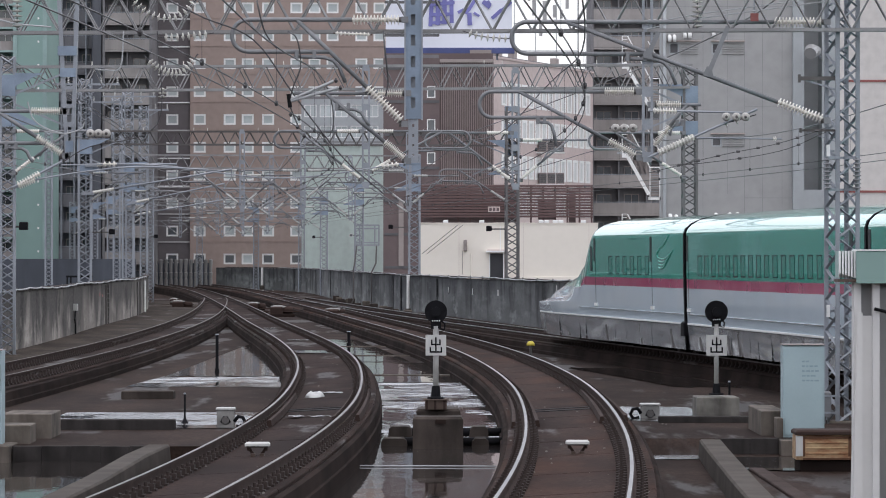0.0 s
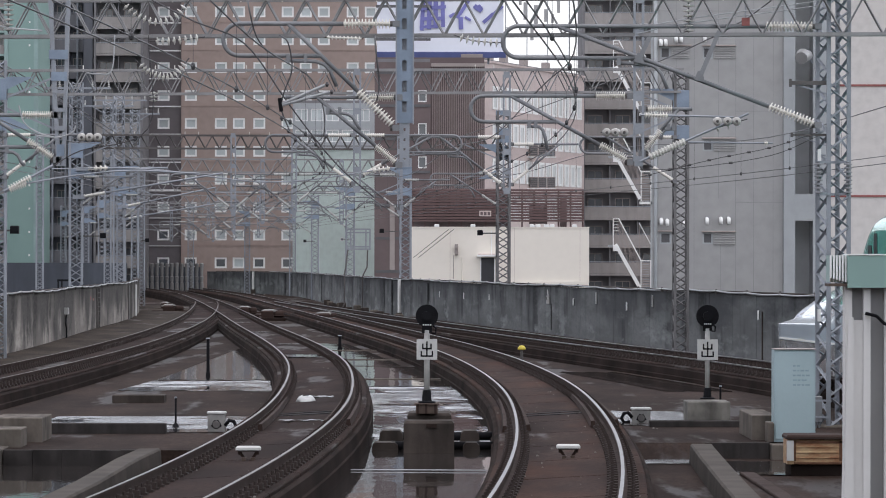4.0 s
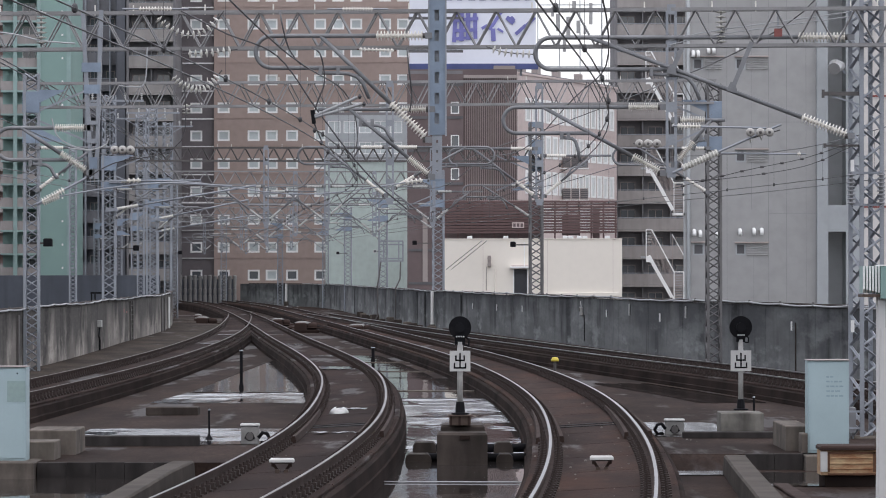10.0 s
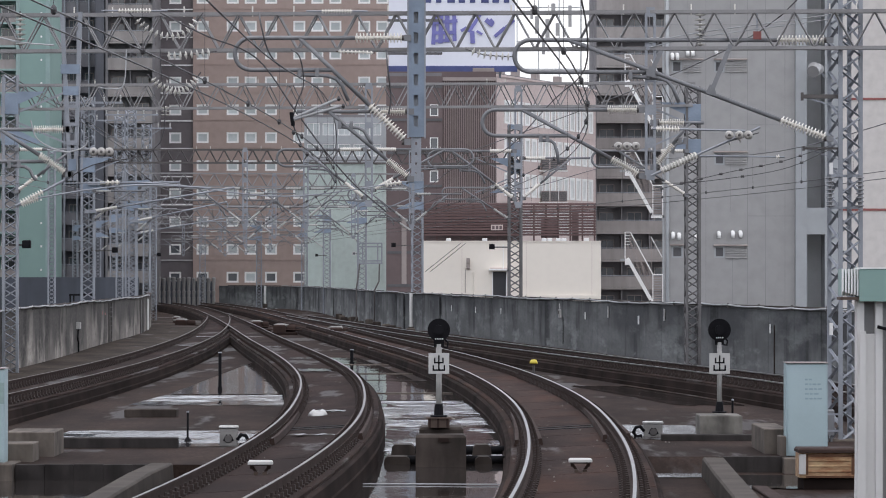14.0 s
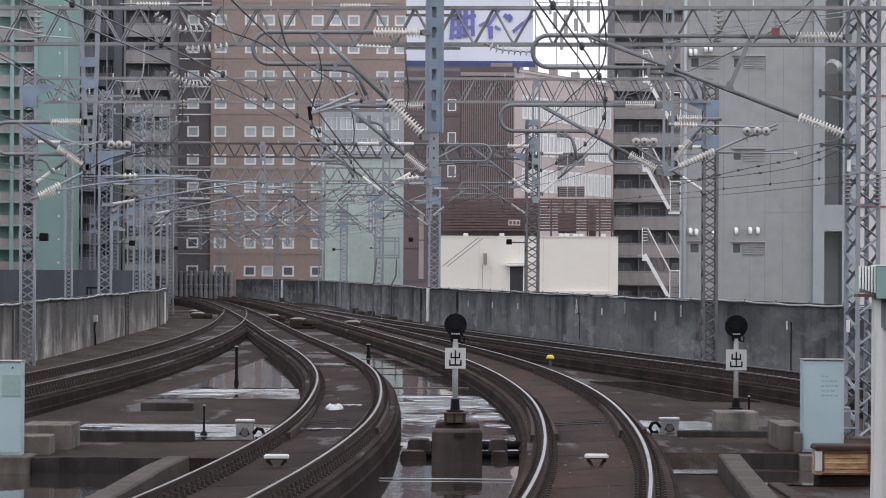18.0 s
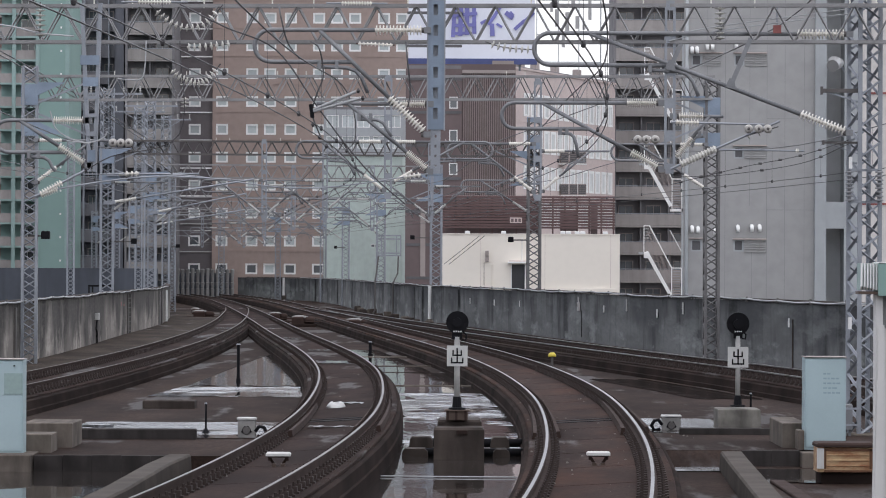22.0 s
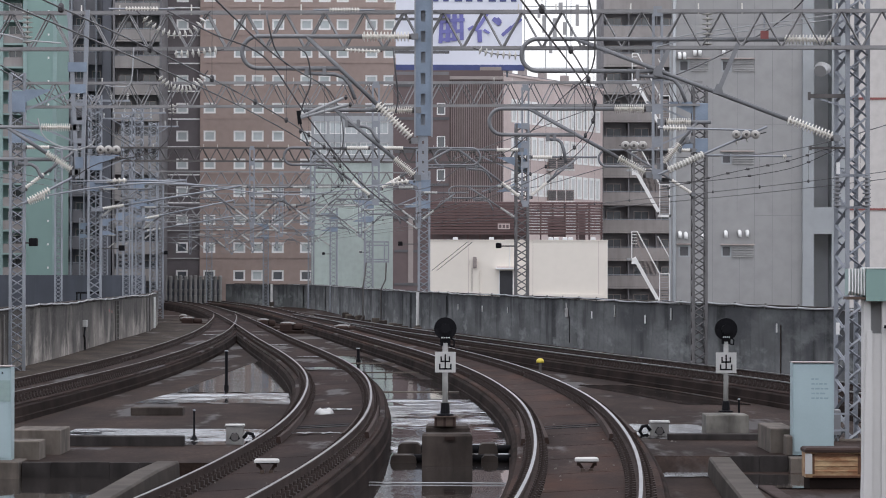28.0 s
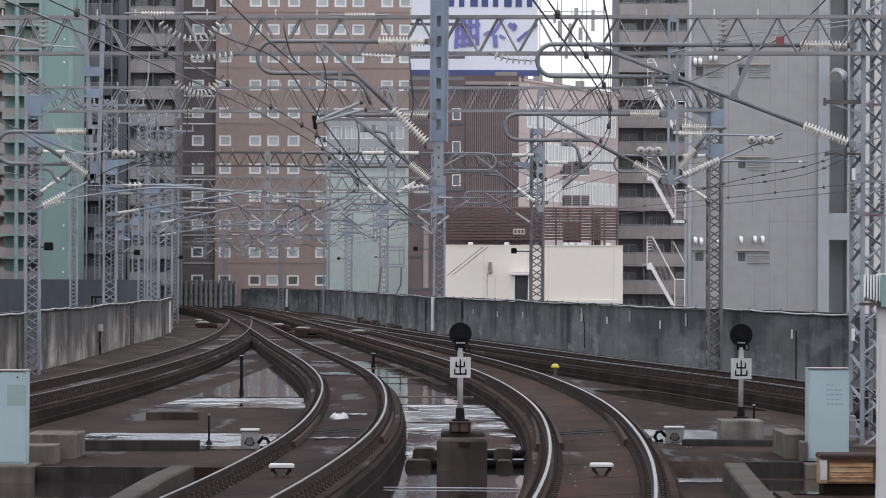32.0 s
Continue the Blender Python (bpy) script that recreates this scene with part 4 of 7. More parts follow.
def umber_tower():
    Y = 390
    b = thing("umber_tower", "dark umber tower with a screen of vertical fins", "building")
    holes = []
    for k in range(3):
        z = 11.40 + k * 3.05
        holes.append((-0.36, 0.42, z, z + 1.1))
    shell(b, -4.37, 0.83, Y, Y + 12, BASE, 21.17, M_umber, holes=holes)
    for q in holes:
        window(b, *q, Y + 0.05, 0.1, M_pane)
    for k in range(9):
        z = 1.78 + k * 3.05
        part("floor_band", Geo().box(-4.26, 0.78, Y - 0.06, Y, z, z + 0.25), M_dark, b)
    part("pale_pier", Geo().box(-2.96, -2.50, Y - 0.12, Y, 2.04, 8.02), M_fin, b)
    shell(b, 0.83, 5.78, Y + 0.3, Y + 12, BASE, 20.76, M_umber, name="rear_wall")
    for i in range(25):
        x = 0.94 + i * 0.197
        part("fin", Geo().box(x, x + 0.085, Y + 0.1, Y + 0.29, 9.42, 20.86), M_umberfin, b)
    part("roof_parapet", Geo().box(-4.3, 5.75, Y + 1.2, Y + 1.5, 20.7, 21.66), M_umber, b)
    part("plant_room", Geo().block(3.6, 5.6, Y + 1.6, Y + 3.5, 20.8, 22.0), M_fin, b)
    part("top_rail", Geo().box(0.83, 5.78, Y - 0.05, Y + 0.6, 20.76, 21.07), M_fin, b)
    # its facade runs away from the line, so that the floors fall towards the far end
    o = thing("office_building", "beige-pink office building with white vertical windows", "building", place=pose(5.8, 402.5, 0, 0, 0, 72.47))
    holes = [(3.1 + k * 2.32, 3.1 + k * 2.32 + 1.86, z, z + 2.25) for z in (6.9, 10.45, 13.95, 17.4) for k in range(14)]
    shell(o, 0, 36.2, 0, 9, BASE, 21.8, M_office, holes=holes)
    part("roof_parapet", Geo().box(-0.05, 36.25, -0.12, 0.25, 21.8, 22.0), M_office, o)
    for i, (q, h) in enumerate(((5, 0.4), (10, 0.8), (17, 0.5), (25, 0.6))):
        part("roof_vent", Geo().block(q, q + 1.2, 0.8, 1.4, 21.9, 22.3 + h, 0.05), M_fin, o)
    for z in (9.9, 13.35, 16.85):
        part("floor_line", Geo().box(0.02, 36.1, -0.03, 0.0, z - 0.05, z + 0.05), M_office, o)
    for a, c, d, e in holes:
        w = part("window", Geo().box(a, a + 0.36, -0.05, 0.1, d, e).box(c - 0.42, c, -0.05, 0.1, d, e).box(a, c, -0.04, 0.1, e - 0.25, e).box(a, c, -0.04, 0.1, d, d + 0.2), M_frame, o)
        part("pane", Geo().box(a + 0.36, c - 0.42, 0.04, 0.08, d + 0.2, e - 0.25), M_blind, w)
    for z in (13.18, 10.06):
        u = thing("condenser_rack", "rack of grey outdoor air conditioner units on a white ledge", "air conditioner")
        part("ledge", Geo().box(10.2, 13.2, 417.0, 418.6, z - 0.1, z), M_frame, u)
        for k in range(3):
            x = 10.62 + k * 0.86
            c = part("condenser", Geo().block(x, x + 0.8, 417.3, 418.0, z, z + 1.12), M_fin, u)
            part("grille", Geo().box(x + 0.05, x + 0.75, 417.26, 417.3, z + 0.12, z + 1.02), M_dark, c)
            for q in (0.3, 0.5, 0.7, 0.9):
                part("blade", Geo().box(x + 0.05, x + 0.75, 417.24, 417.26, z + q - 0.02, z + q + 0.02), M_fin, c)
    # roof sign
    s = thing("roof_sign", "large white roof sign with faded blue strokes and a navy base", "sign")
    Y = 392
    part("panel", Geo().box(-4.18, 7.53, Y, Y + 0.4, 22.10, 35), M_signpale, s)
    part("navy_base", Geo().box(-4.29, 7.74, Y - 0.1, Y + 0.5, 21.69, 22.21), M_signnavy, s, "navy band")

    def q(u, v):
        return ((u - 784) * Y / 7500, Y - 0.06, 2.66 - (v - 488) * Y / 7500)
    for a, c, d, e, w in ((786, 24, 783, 76, 7), (797, 22, 796, 74, 8), (808, 24, 808, 72, 8), (820, 22, 821, 70, 7), (780, 38, 826, 34, 6), (781, 56, 824, 54, 6), (782, 70, 814, 68, 5),
                          (750, 34, 750, 66, 7), (868, 20, 850, 48, 6), (850, 44, 846, 54, 7), (852, 52, 853, 74, 8), (876, 32, 889, 42, 8), (884, 31, 890, 38, 5),
                          (832, 52, 842, 46, 5), (860, 52, 870, 58, 4), (892, 62, 910, 46, 6), (908, 50, 926, 32, 6)):
        depth = Vector((0, 0.003 * (a % 17), 0))
        part("stroke", Geo().bar(Vector(q(a, c)) - depth, Vector(q(d, e)) - depth, w * Y / 7500, 0.1), M_signblue, s)
    for k in range(9):
        x = q(748 + k * 20, 0)[0]
        part("lettering_bar", Geo().box(x, x + 0.7 - 0.1 * (k % 3), Y - 0.06, Y, q(0, 0)[2] - 0.1, q(0, -14)[2]), M_signnavy, s)
    for k in range(4):
        x = -2.56 + k * 2.9
        part("prop", Geo().bar((x, 392.6, 21.11), (x, 392.6, 22.42), 0.2), M_steel, s)
    w = thing("roof_sign", "grey upright lettering on a slender steel frame on the roof", "sign")
    Y = 432
    for x in (8.5, 10.7, 12.8, 15.0):
        part("post", Geo().bar((x, Y + 0.3, 21.6), (x, Y + 0.3, 37.5), 0.1), M_panel_pale, w)
    for z in (23.9, 26.7, 30.2):
        part("rail", Geo().box(8.45, 15.05, Y + 0.2, Y + 0.28, z - 0.05, z + 0.05), M_panel_pale, w)
    for x, z0, z1, half in ((10.5, 27.5, 29.3, 0.17), (11.6, 26.7, 29.0, 0.21), (12.6, 27.3, 28.6, 0.17), (13.3, 27.2, 28.1, 0.15), (10.0, 29.0, 30.0, 0.15), (11.2, 25.4, 26.7, 0.17), (13.9, 28.2, 30.4, 0.17), (12.2, 29.4, 30.6, 0.21)):
        part("lettering_bar", Geo().block(x - half, x + half, Y, Y + 0.2, z0, z1, 0.02), M_panel, w)


umber_tower()


M_door = mat("dark_door_paint", (0.035, 0.035, 0.04), 0.5, 0, big=1, fine=10, bump=0.02)


def cream_building():
    Y = 300
    b = thing("cream_building", "low cream rendered building with a dark door", "building")
    door = (4.20, 5.12, 0.98, 3.06)
    shell(b, -0.88, 11.84, Y, Y + 10, BASE, 5.18, M_cream, holes=[door], depth=0.12, rise=-0.5)
    d = part("door", Geo().box(door[0], door[1], Y + 0.06, Y + 0.11, door[2], door[3]), M_door, b, "dark steel door")
    part("door_frame", Geo().box(door[0] - 0.06, door[0], Y - 0.03, Y + 0.1, door[2], door[3] + 0.06).box(door[1], door[1] + 0.06, Y - 0.03, Y + 0.1, door[2], door[3] + 0.06), M_frame, d)
    part("canopy", Geo().box(3.92, 5.52, Y - 0.7, Y, 3.14, 3.26), M_frame, b)
    part("roof_edge", Geo().box(-0.9, 11.86, Y - 0.05, Y + 0.2, 5.18, 5.24), M_cream, b)
    for x in (2.0, 6.55, 11.2):
        part("seam", Geo().box(x - 0.012, x + 0.012, Y - 0.008, Y, BASE, 5.17), M_office, b)
    part("drain_pipe", Geo().tube([(2.84, Y - 0.06, BASE), (2.84, Y - 0.06, 3.06)], 0.05), M_cream, b)
    part("conduit", Geo().tube([(4.92, Y - 0.04, 3.14), (4.92, Y - 0.04, 4.98)], 0.03), M_frame, b)
    part("duct", Geo().block(6.7, 11.52, Y - 0.15, Y - 0.02, 1.16, 1.42, 0.02), M_cream, b)
    part("door_head", Geo().box(4.0, 5.4, Y - 0.06, Y, 3.26, 3.34), M_office, b)
    a = thing("wall_lamp", "small grey floodlight pair on the cream wall", "lamp")
    for z in (3.82, 3.42):
        part("lamp_head", Geo().tube([(2.44, Y - 0.45, z), (2.44, Y - 0.1, z)], [0.14, 0.1], 12), M_fin, a)
    part("bracket", Geo().box(2.32, 2.56, Y - 0.12, Y, 3.22, 4.02), M_fin, a)
    part("cable", Geo().tube([(2.24, Y - 0.03, 3.22), (2.24, Y - 0.03, 1.58)], 0.02, 5), M_fin, a)
    s = thing("louvre_screen", "red-brown horizontal louvre screen on a flat roof", "screen")
    Y = 303
    z0, z1 = 5.62, 7.95
    n = 12
    for i in range(n):
        z = z0 + 0.02 + (z1 - z0 - 0.15) * i / (n - 1)
        part("slat", Geo().hexa([(-0.73, Y, z), (11.59, Y, z), (11.59, Y + 0.14, z + 0.05), (-0.73, Y + 0.14, z + 0.05),
                                 (-0.73, Y, z + 0.125), (11.59, Y, z + 0.125), (11.59, Y + 0.14, z + 0.165), (-0.73, Y + 0.14, z + 0.165)]), M_louvre, s)
    for i in range(15):
        x = -0.65 + (11.51 - -0.65) * i / 14
        part("post", Geo().box(x - 0.06, x + 0.06, Y + 0.16, Y + 0.26, 5.21, z1), M_louvre, s)
    for x0, x1, zb, zt in ((-0.65, 6.3, 5.3, z1 - 0.1), (7.7, 8.9, 5.5, 7.0), (9.9, 10.4, 5.21, 7.6)):
        part("backing", Geo().box(x0, x1, Y + 1.2, Y + 1.3, zb, zt), M_umber, s)
    part("plate", Geo().box(4.1, 4.95, Y - 0.05, Y - 0.01, 6.02, 6.42), M_office, s, "small pale plate with a line of marks")
    for k in range(3):
        part("mark_bar", Geo().box(4.18 + k * 0.26, 4.36 + k * 0.26, Y - 0.06, Y - 0.05, 6.1, 6.34), M_umber, s)
    for k, u in enumerate((806, 870, 975, 985, 1000, 1010, 1050)):
        x = (u - 784) * 301.5 / 7500
        q = thing("roof_unit", "small pale roof unit under the louvre screen", "air conditioner", "roof units")
        part("casing", Geo().block(x, x + 0.35, 301.3, 301.7, 5.19, 5.43), M_frame, q)


cream_building()


def stair():
    """Flights of three storeys each: a side flight with balusters, then a short flight seen from the front."""
    t = thing("outdoor_stair", "white steel outdoor stair zigzagging up beside the flats", "stair")
    Y = 420
    for up in (0.0, 8.82, 17.64):
        a, b = Vector((21.62, Y, 0.25 + up)), Vector((19.2, Y, 4.56 + up))
        part("stringer", Geo().bar(a, b, 0.34, 0.12), M_frame, t)
        c, d = Vector((21.73, Y, 2.94 + up)), Vector((19.5, Y, 7.14 + up))
        part("handrail", Geo().bar(c, d, 0.12), M_frame, t)
        part("mid_rail", Geo().bar(c - Vector((0, 0, 1.0)), d - Vector((0, 0, 1.0)), 0.05), M_fin, t)
        for i in range(22):
            f = i / 21
            part("baluster", Geo().bar(a.lerp(b, f) + Vector((0, 0, 0.1)), c.lerp(d, f), 0.045), M_fin, t)
        for i in range(16):
            p = a.lerp(b, i / 15)
            part("tread", Geo().box(p.x - 0.2, p.x + 0.2, Y + 0.1, Y + 1.2, p.z + 0.1, p.z + 0.14), M_fin, t)
        part("handrail", Geo().bar((21.73, Y, 2.94 + up), (22.7, Y, 2.94 + up), 0.1), M_frame, t)
        for x in (21.73, 22.7):
            part("stair_post", Geo().bar((x, Y, 0.0 + up), (x, Y, 2.94 + up), 0.09), M_frame, t)
        for i in range(11):
            z = 0.05 + 0.25 * i + up
            part("front_tread", Geo().box(21.8, 22.65, Y + 0.2 + 0.25 * i, Y + 0.48 + 0.25 * i, z, z + 0.05), M_panel_pale, t)
            part("riser", Geo().box(21.8, 22.65, Y + 0.46 + 0.25 * i, Y + 0.48 + 0.25 * i, z + 0.05, z + 0.2), M_fin, t)
        part("landing", Geo().box(18.5, 19.5, Y, Y + 1.4, 4.3 + up, 4.5 + up), M_panel_pale, t)
        for z in (5.9, 6.2, 6.5, 6.8, 7.14):
            part("landing_rail", Geo().box(18.95, 19.5, Y, Y + 0.06, z - 0.03 + up, z + 0.03 + up), M_frame, t)
        part("landing_post", Geo().bar((18.97, Y + 0.03, 4.5 + up), (18.97, Y + 0.03, 7.14 + up), 0.09), M_frame, t)
        part("lamp_box", Geo().block(18.95, 19.4, Y - 0.3, Y, 3.9 + up, 4.5 + up), M_frame, t)
        part("back_rail", Geo().bar((21.6, Y + 1.3, 6.7 + up), (22.75, Y + 1.3, 4.6 + up), 0.1), M_frame, t)
        part("back_panel", Geo().box(21.6, 21.66, Y + 1.3, Y + 1.4, 3.0 + up, 6.7 + up), M_fin, t)
        part("upper_landing", Geo().box(21.6, 22.9, Y + 0.1, Y + 1.6, 8.55 + up, 8.8 + up), M_frame, t)
    for x in (22.78, 23.18):
        part("post", Geo().box(x - 0.1, x + 0.1, Y + 0.1, Y + 0.3, BASE, 26), M_panel_pale, t)


stair()


M_recess = mat("grey_recess_wall", (0.528, 0.544, 0.552), 0.7, 0, big=0.2, fine=2, bump=0.02)
M_seam = mat("panel_seam", (0.28, 0.28, 0.285), 0.7, 0, bump=0)


def panel_building():
    Y = 165
    b = thing("panel_building", "large grey metal-panelled building with small windows", "building")
    x0, x1 = 8.98, 14.39
    holes = [(x, x + w, zt - 0.46, zt) for x, w, zt in ((9.27, 0.44, 3.88), (10.93, 0.4, 3.88), (10.93, 0.4, 7.5), (9.27, 0.4, 11.1), (10.93, 0.4, 11.1))]
    shell(b, x0, x1, Y, Y + 12, BASE, 17, M_panel, holes=holes, depth=0.1, lean=0.8)
    for q in holes:
        window(b, *q, Y + 0.02, 0.06, M_dark, 0.06, frame_mat=M_panel_pale)
    part("drain_pipe", Geo().tube([(9.1, Y - 0.08, BASE), (9.1, Y - 0.08, 17)], 0.07, 8), M_panel_pale, b, smooth=True)
    for x, z0, z1 in ((9.9, BASE, 17), (10.6, BASE, 17), (11.55, 5.2, 17), (11.64, BASE, 3.4), (12.22, BASE, 17), (12.92, BASE, 17), (13.68, BASE, 17)):
        part("seam", Geo().box(x - 0.008, x + 0.008, Y - 0.006, Y, z0, z1), M_seam, b)
    for xa, xb, z in ((12.22, 14.08, 5.05), (9.0, 14.08, 12.5), (12.22, 14.08, 8.6)):
        part("seam", Geo().box(xa, xb, Y - 0.007, Y, z - 0.008, z + 0.008), M_seam, b)
    # grilles under drip hoods
    for x0g, x1g, zt in ((11.36, 12.2, 3.86), (11.36, 12.2, 7.5), (11.36, 12.2, 11.1), (9.74, 10.4, 11.1)):
        vent = part("vent_grille", Geo().box(x0g, x1g, Y - 0.03, Y, zt - 0.46, zt), M_panel, b, "grey louvred grille")
        for k in range(5):
            z = zt - 0.46 + 0.092 * (k + 0.5)
            part("blade", Geo().hexa([(x0g, Y - 0.07, z - 0.03), (x1g, Y - 0.07, z - 0.03), (x1g, Y - 0.03, z), (x0g, Y - 0.03, z), (x0g, Y - 0.07, z - 0.02), (x1g, Y - 0.07, z - 0.02), (x1g, Y - 0.03, z + 0.02), (x0g, Y - 0.03, z + 0.02)]), M_panel, vent)
    for xa, xb, z in ((10.9, 12.22, 3.88), (9.2, 9.78, 3.9), (10.9, 12.22, 7.52), (9.2, 10.5, 11.13), (10.9, 12.22, 11.13)):
        part("drip_hood", Geo().hexa([(xa, Y - 0.12, z), (xb, Y - 0.12, z), (xb, Y, z), (xa, Y, z), (xa, Y - 0.12, z + 0.02), (xb, Y - 0.12, z + 0.02), (xb, Y, z + 0.06), (xa, Y, z + 0.06)]), M_fin, b)
    for x, z in ((9.32, 4.27), (9.55, 4.24), (10.2, 4.2), (11.1, 4.3), (11.64, 4.32), (11.94, 4.32), (9.29, 11.24), (9.48, 11.24), (9.88, 11.38), (10.08, 11.38), (11.0, 11.42)):
        part("vent_hood", Geo().tube([(x, Y - 0.24, z - 0.12), (x, Y - 0.23, z + 0.02), (x, Y - 0.16, z + 0.09), (x, Y, z + 0.1)], [0.07, 0.075, 0.075, 0.075], 10), M_frame, b, "white vent hood", True)
    # pale piers and deep openings at the end
    part("pier", Geo().box(14.08, 14.52, Y - 0.25, Y, BASE, 17), M_panel_pale, b, "pale grey pier")
    for v0, v1 in ((365, 412),):
        part("floor_beam", Geo().box(14.52, 15.75, Y - 0.2, Y + 0.3, 2.66 - (v1 - 488) * Y / 7500, 2.66 - (v0 - 488) * Y / 7500), M_panel_pale, b)
    part("recess_back", Geo().box(14.39, 15.75, Y + 1.4, Y + 1.5, BASE, 17), M_recess, b, "grey recess wall")
    part("pier", Geo().box(15.22, 15.80, Y - 0.22, Y + 1.4, BASE, 17), M_panel_pale, b)
    w = thing("offwhite_building", "off-white building with dull red bands", "building")
    Y = 240
    shell(w, 21.95, 31.23, Y, Y + 12, BASE, 30, M_offwhite)
    for v in (368, 172, 560):
        z = 2.66 - (v - 488) * Y / 7500
        part("red_band", Geo().box(21.95, 31.23, Y - 0.05, Y, z - 0.06, z + 0.06), M_redline, w, "thin dull red band")
    f = thing("floodlight", "grey round floodlight on the building's end", "lamp")
    part("lamp_head", Geo().tube([(14.61, 163.2, 10.58), (14.69, 163.5, 10.69), (14.96, 164.4, 10.75)], [0.24, 0.28, 0.2], 14), M_panel, f)
    part("bracket", Geo().bar((14.96, 164.4, 10.75), (15.18, 164.8, 10.49), 0.08), M_steel, f)


panel_building()

# barrier and ribbed fence beyond the curve
tagged(part("barrier_wall", Geo().box(-37.14, -22.97, 330, 330.3, BASE, 2.66), M_fence), "blue-grey barrier wall behind the parapet", "barrier", kind="structure")
rf = thing("ribbed_fence", "pale concrete fence of upright ribbed posts", "fence")
for i in range(13):
    x = -31.74 + i * 0.56
    zt = 2.66 + 0.05 * math.sin(i * 2.1)
    part("rib", Geo().tube([(x + 0.2, 478.1, -0.9), (x + 0.2, 478.1, 0.4), (x + 0.2, 478.1, 0.45), (x + 0.2, 478.1, 1.1), (x + 0.2, 478.1, 1.15), (x + 0.2, 478.1, zt - 0.12), (x + 0.2, 478.1, zt)], [0.21, 0.21, 0.16, 0.235, 0.16, 0.235, 0.14], 10), M_ribbed, rf)
part("base", Geo().box(-32.12, -24.73, 478.2, 478.6, -0.9, 2.41 - 0.2), M_fence, rf)

# unseen roof added behind the camera, over all tracks, to darken low reflections
st = tagged(new("unseen_roof"), "plain grey unseen roof on columns, added to darken low reflections", "roof", kind="structure")
part("roof_slab", Geo().box(-28, 27, -395, -24, 8.2, 12.5), M_panel_pale, st)
part("side_wall", Geo().box(-28, -27.6, -395, -24, -2.2, 8.2), M_apart_dark, st)
part("side_wall", Geo().box(26.6, 27, -395, -24, -2.2, 8.2), M_apart_dark, st)
for y in range(-380, -30, 25):
    for x in (-8.0, 6.5):
        part("column", Geo().box(x - 0.3, x + 0.3, y - 0.3, y + 0.3, LOW, 8.2), M_panel_pale, st)

# unseen plain blocks added beside the line so the train's flank mirrors less sky
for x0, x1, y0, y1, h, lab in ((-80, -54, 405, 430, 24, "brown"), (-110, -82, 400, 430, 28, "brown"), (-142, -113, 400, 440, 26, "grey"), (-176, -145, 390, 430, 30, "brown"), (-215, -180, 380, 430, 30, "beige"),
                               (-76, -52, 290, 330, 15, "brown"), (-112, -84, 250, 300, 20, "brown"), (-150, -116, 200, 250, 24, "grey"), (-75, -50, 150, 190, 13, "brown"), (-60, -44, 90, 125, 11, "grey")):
    b = thing("unseen_block", f"plain {lab} unseen block added beyond the parapet to shape reflections", "building", "town blocks")
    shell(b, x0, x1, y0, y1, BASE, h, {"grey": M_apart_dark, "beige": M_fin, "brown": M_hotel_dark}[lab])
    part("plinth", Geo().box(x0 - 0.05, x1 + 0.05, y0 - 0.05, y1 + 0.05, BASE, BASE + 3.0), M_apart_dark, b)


# ---- overhead line structures ----
def lattice(parent, p, q, w, d, leg, lace, panel, turn, steel, names):
    """A four-legged lattice member from p to q, upright or level: its legs or chords, and the lacing of each face."""
    p, q = Vector(p), Vector(q)
    ax = (q - p).normalized()
    length = (q - p).length
    if abs(ax.z) > 0.7:
        a, b = Vector((math.cos(turn), math.sin(turn), 0)), Vector((-math.sin(turn), math.cos(turn), 0))
    else:
        a = Vector((0, 0, 1))
        b = ax.cross(a).normalized()
    cs = [a * sx * w / 2 + b * sy * d / 2 for sx, sy in ((-1, -1), (1, -1), (1, 1), (-1, 1))]
    for c in cs:
        part(names[0], Geo().bar(p + c, q + c, leg), steel, parent)
    n = max(2, round(length / panel))
    for i0, i1 in ((0, 1), (1, 2), (2, 3), (3, 0)) if abs(ax.z) > 0.7 else ((0, 1), (3, 2)):
        c0, c1 = cs[i0], cs[i1]
        zigzag = [p + ax * length * i / (2 * n) + (c1 if i % 2 else c0) for i in range(2 * n + 1)]
        part(names[1], Geo().tube(zigzag, lace * 0.85, 4), steel, parent)


def insulator(geo, p, q, r, sheds, core=0.4):
    """A ribbed insulator from p to q."""
    p, q = Vector(p), Vector(q)
    pts, rs = [p], [r * (core + 0.05)]
    for i in range(sheds):
        for t, k in ((0.25, core), (0.35, 1.0), (0.6, 0.9), (0.72, core)):
            pts.append(p.lerp(q, (i + t) / sheds))
            rs.append(r * k)
    return geo.tube(pts + [q], rs + [r * (core + 0.05)], 10)


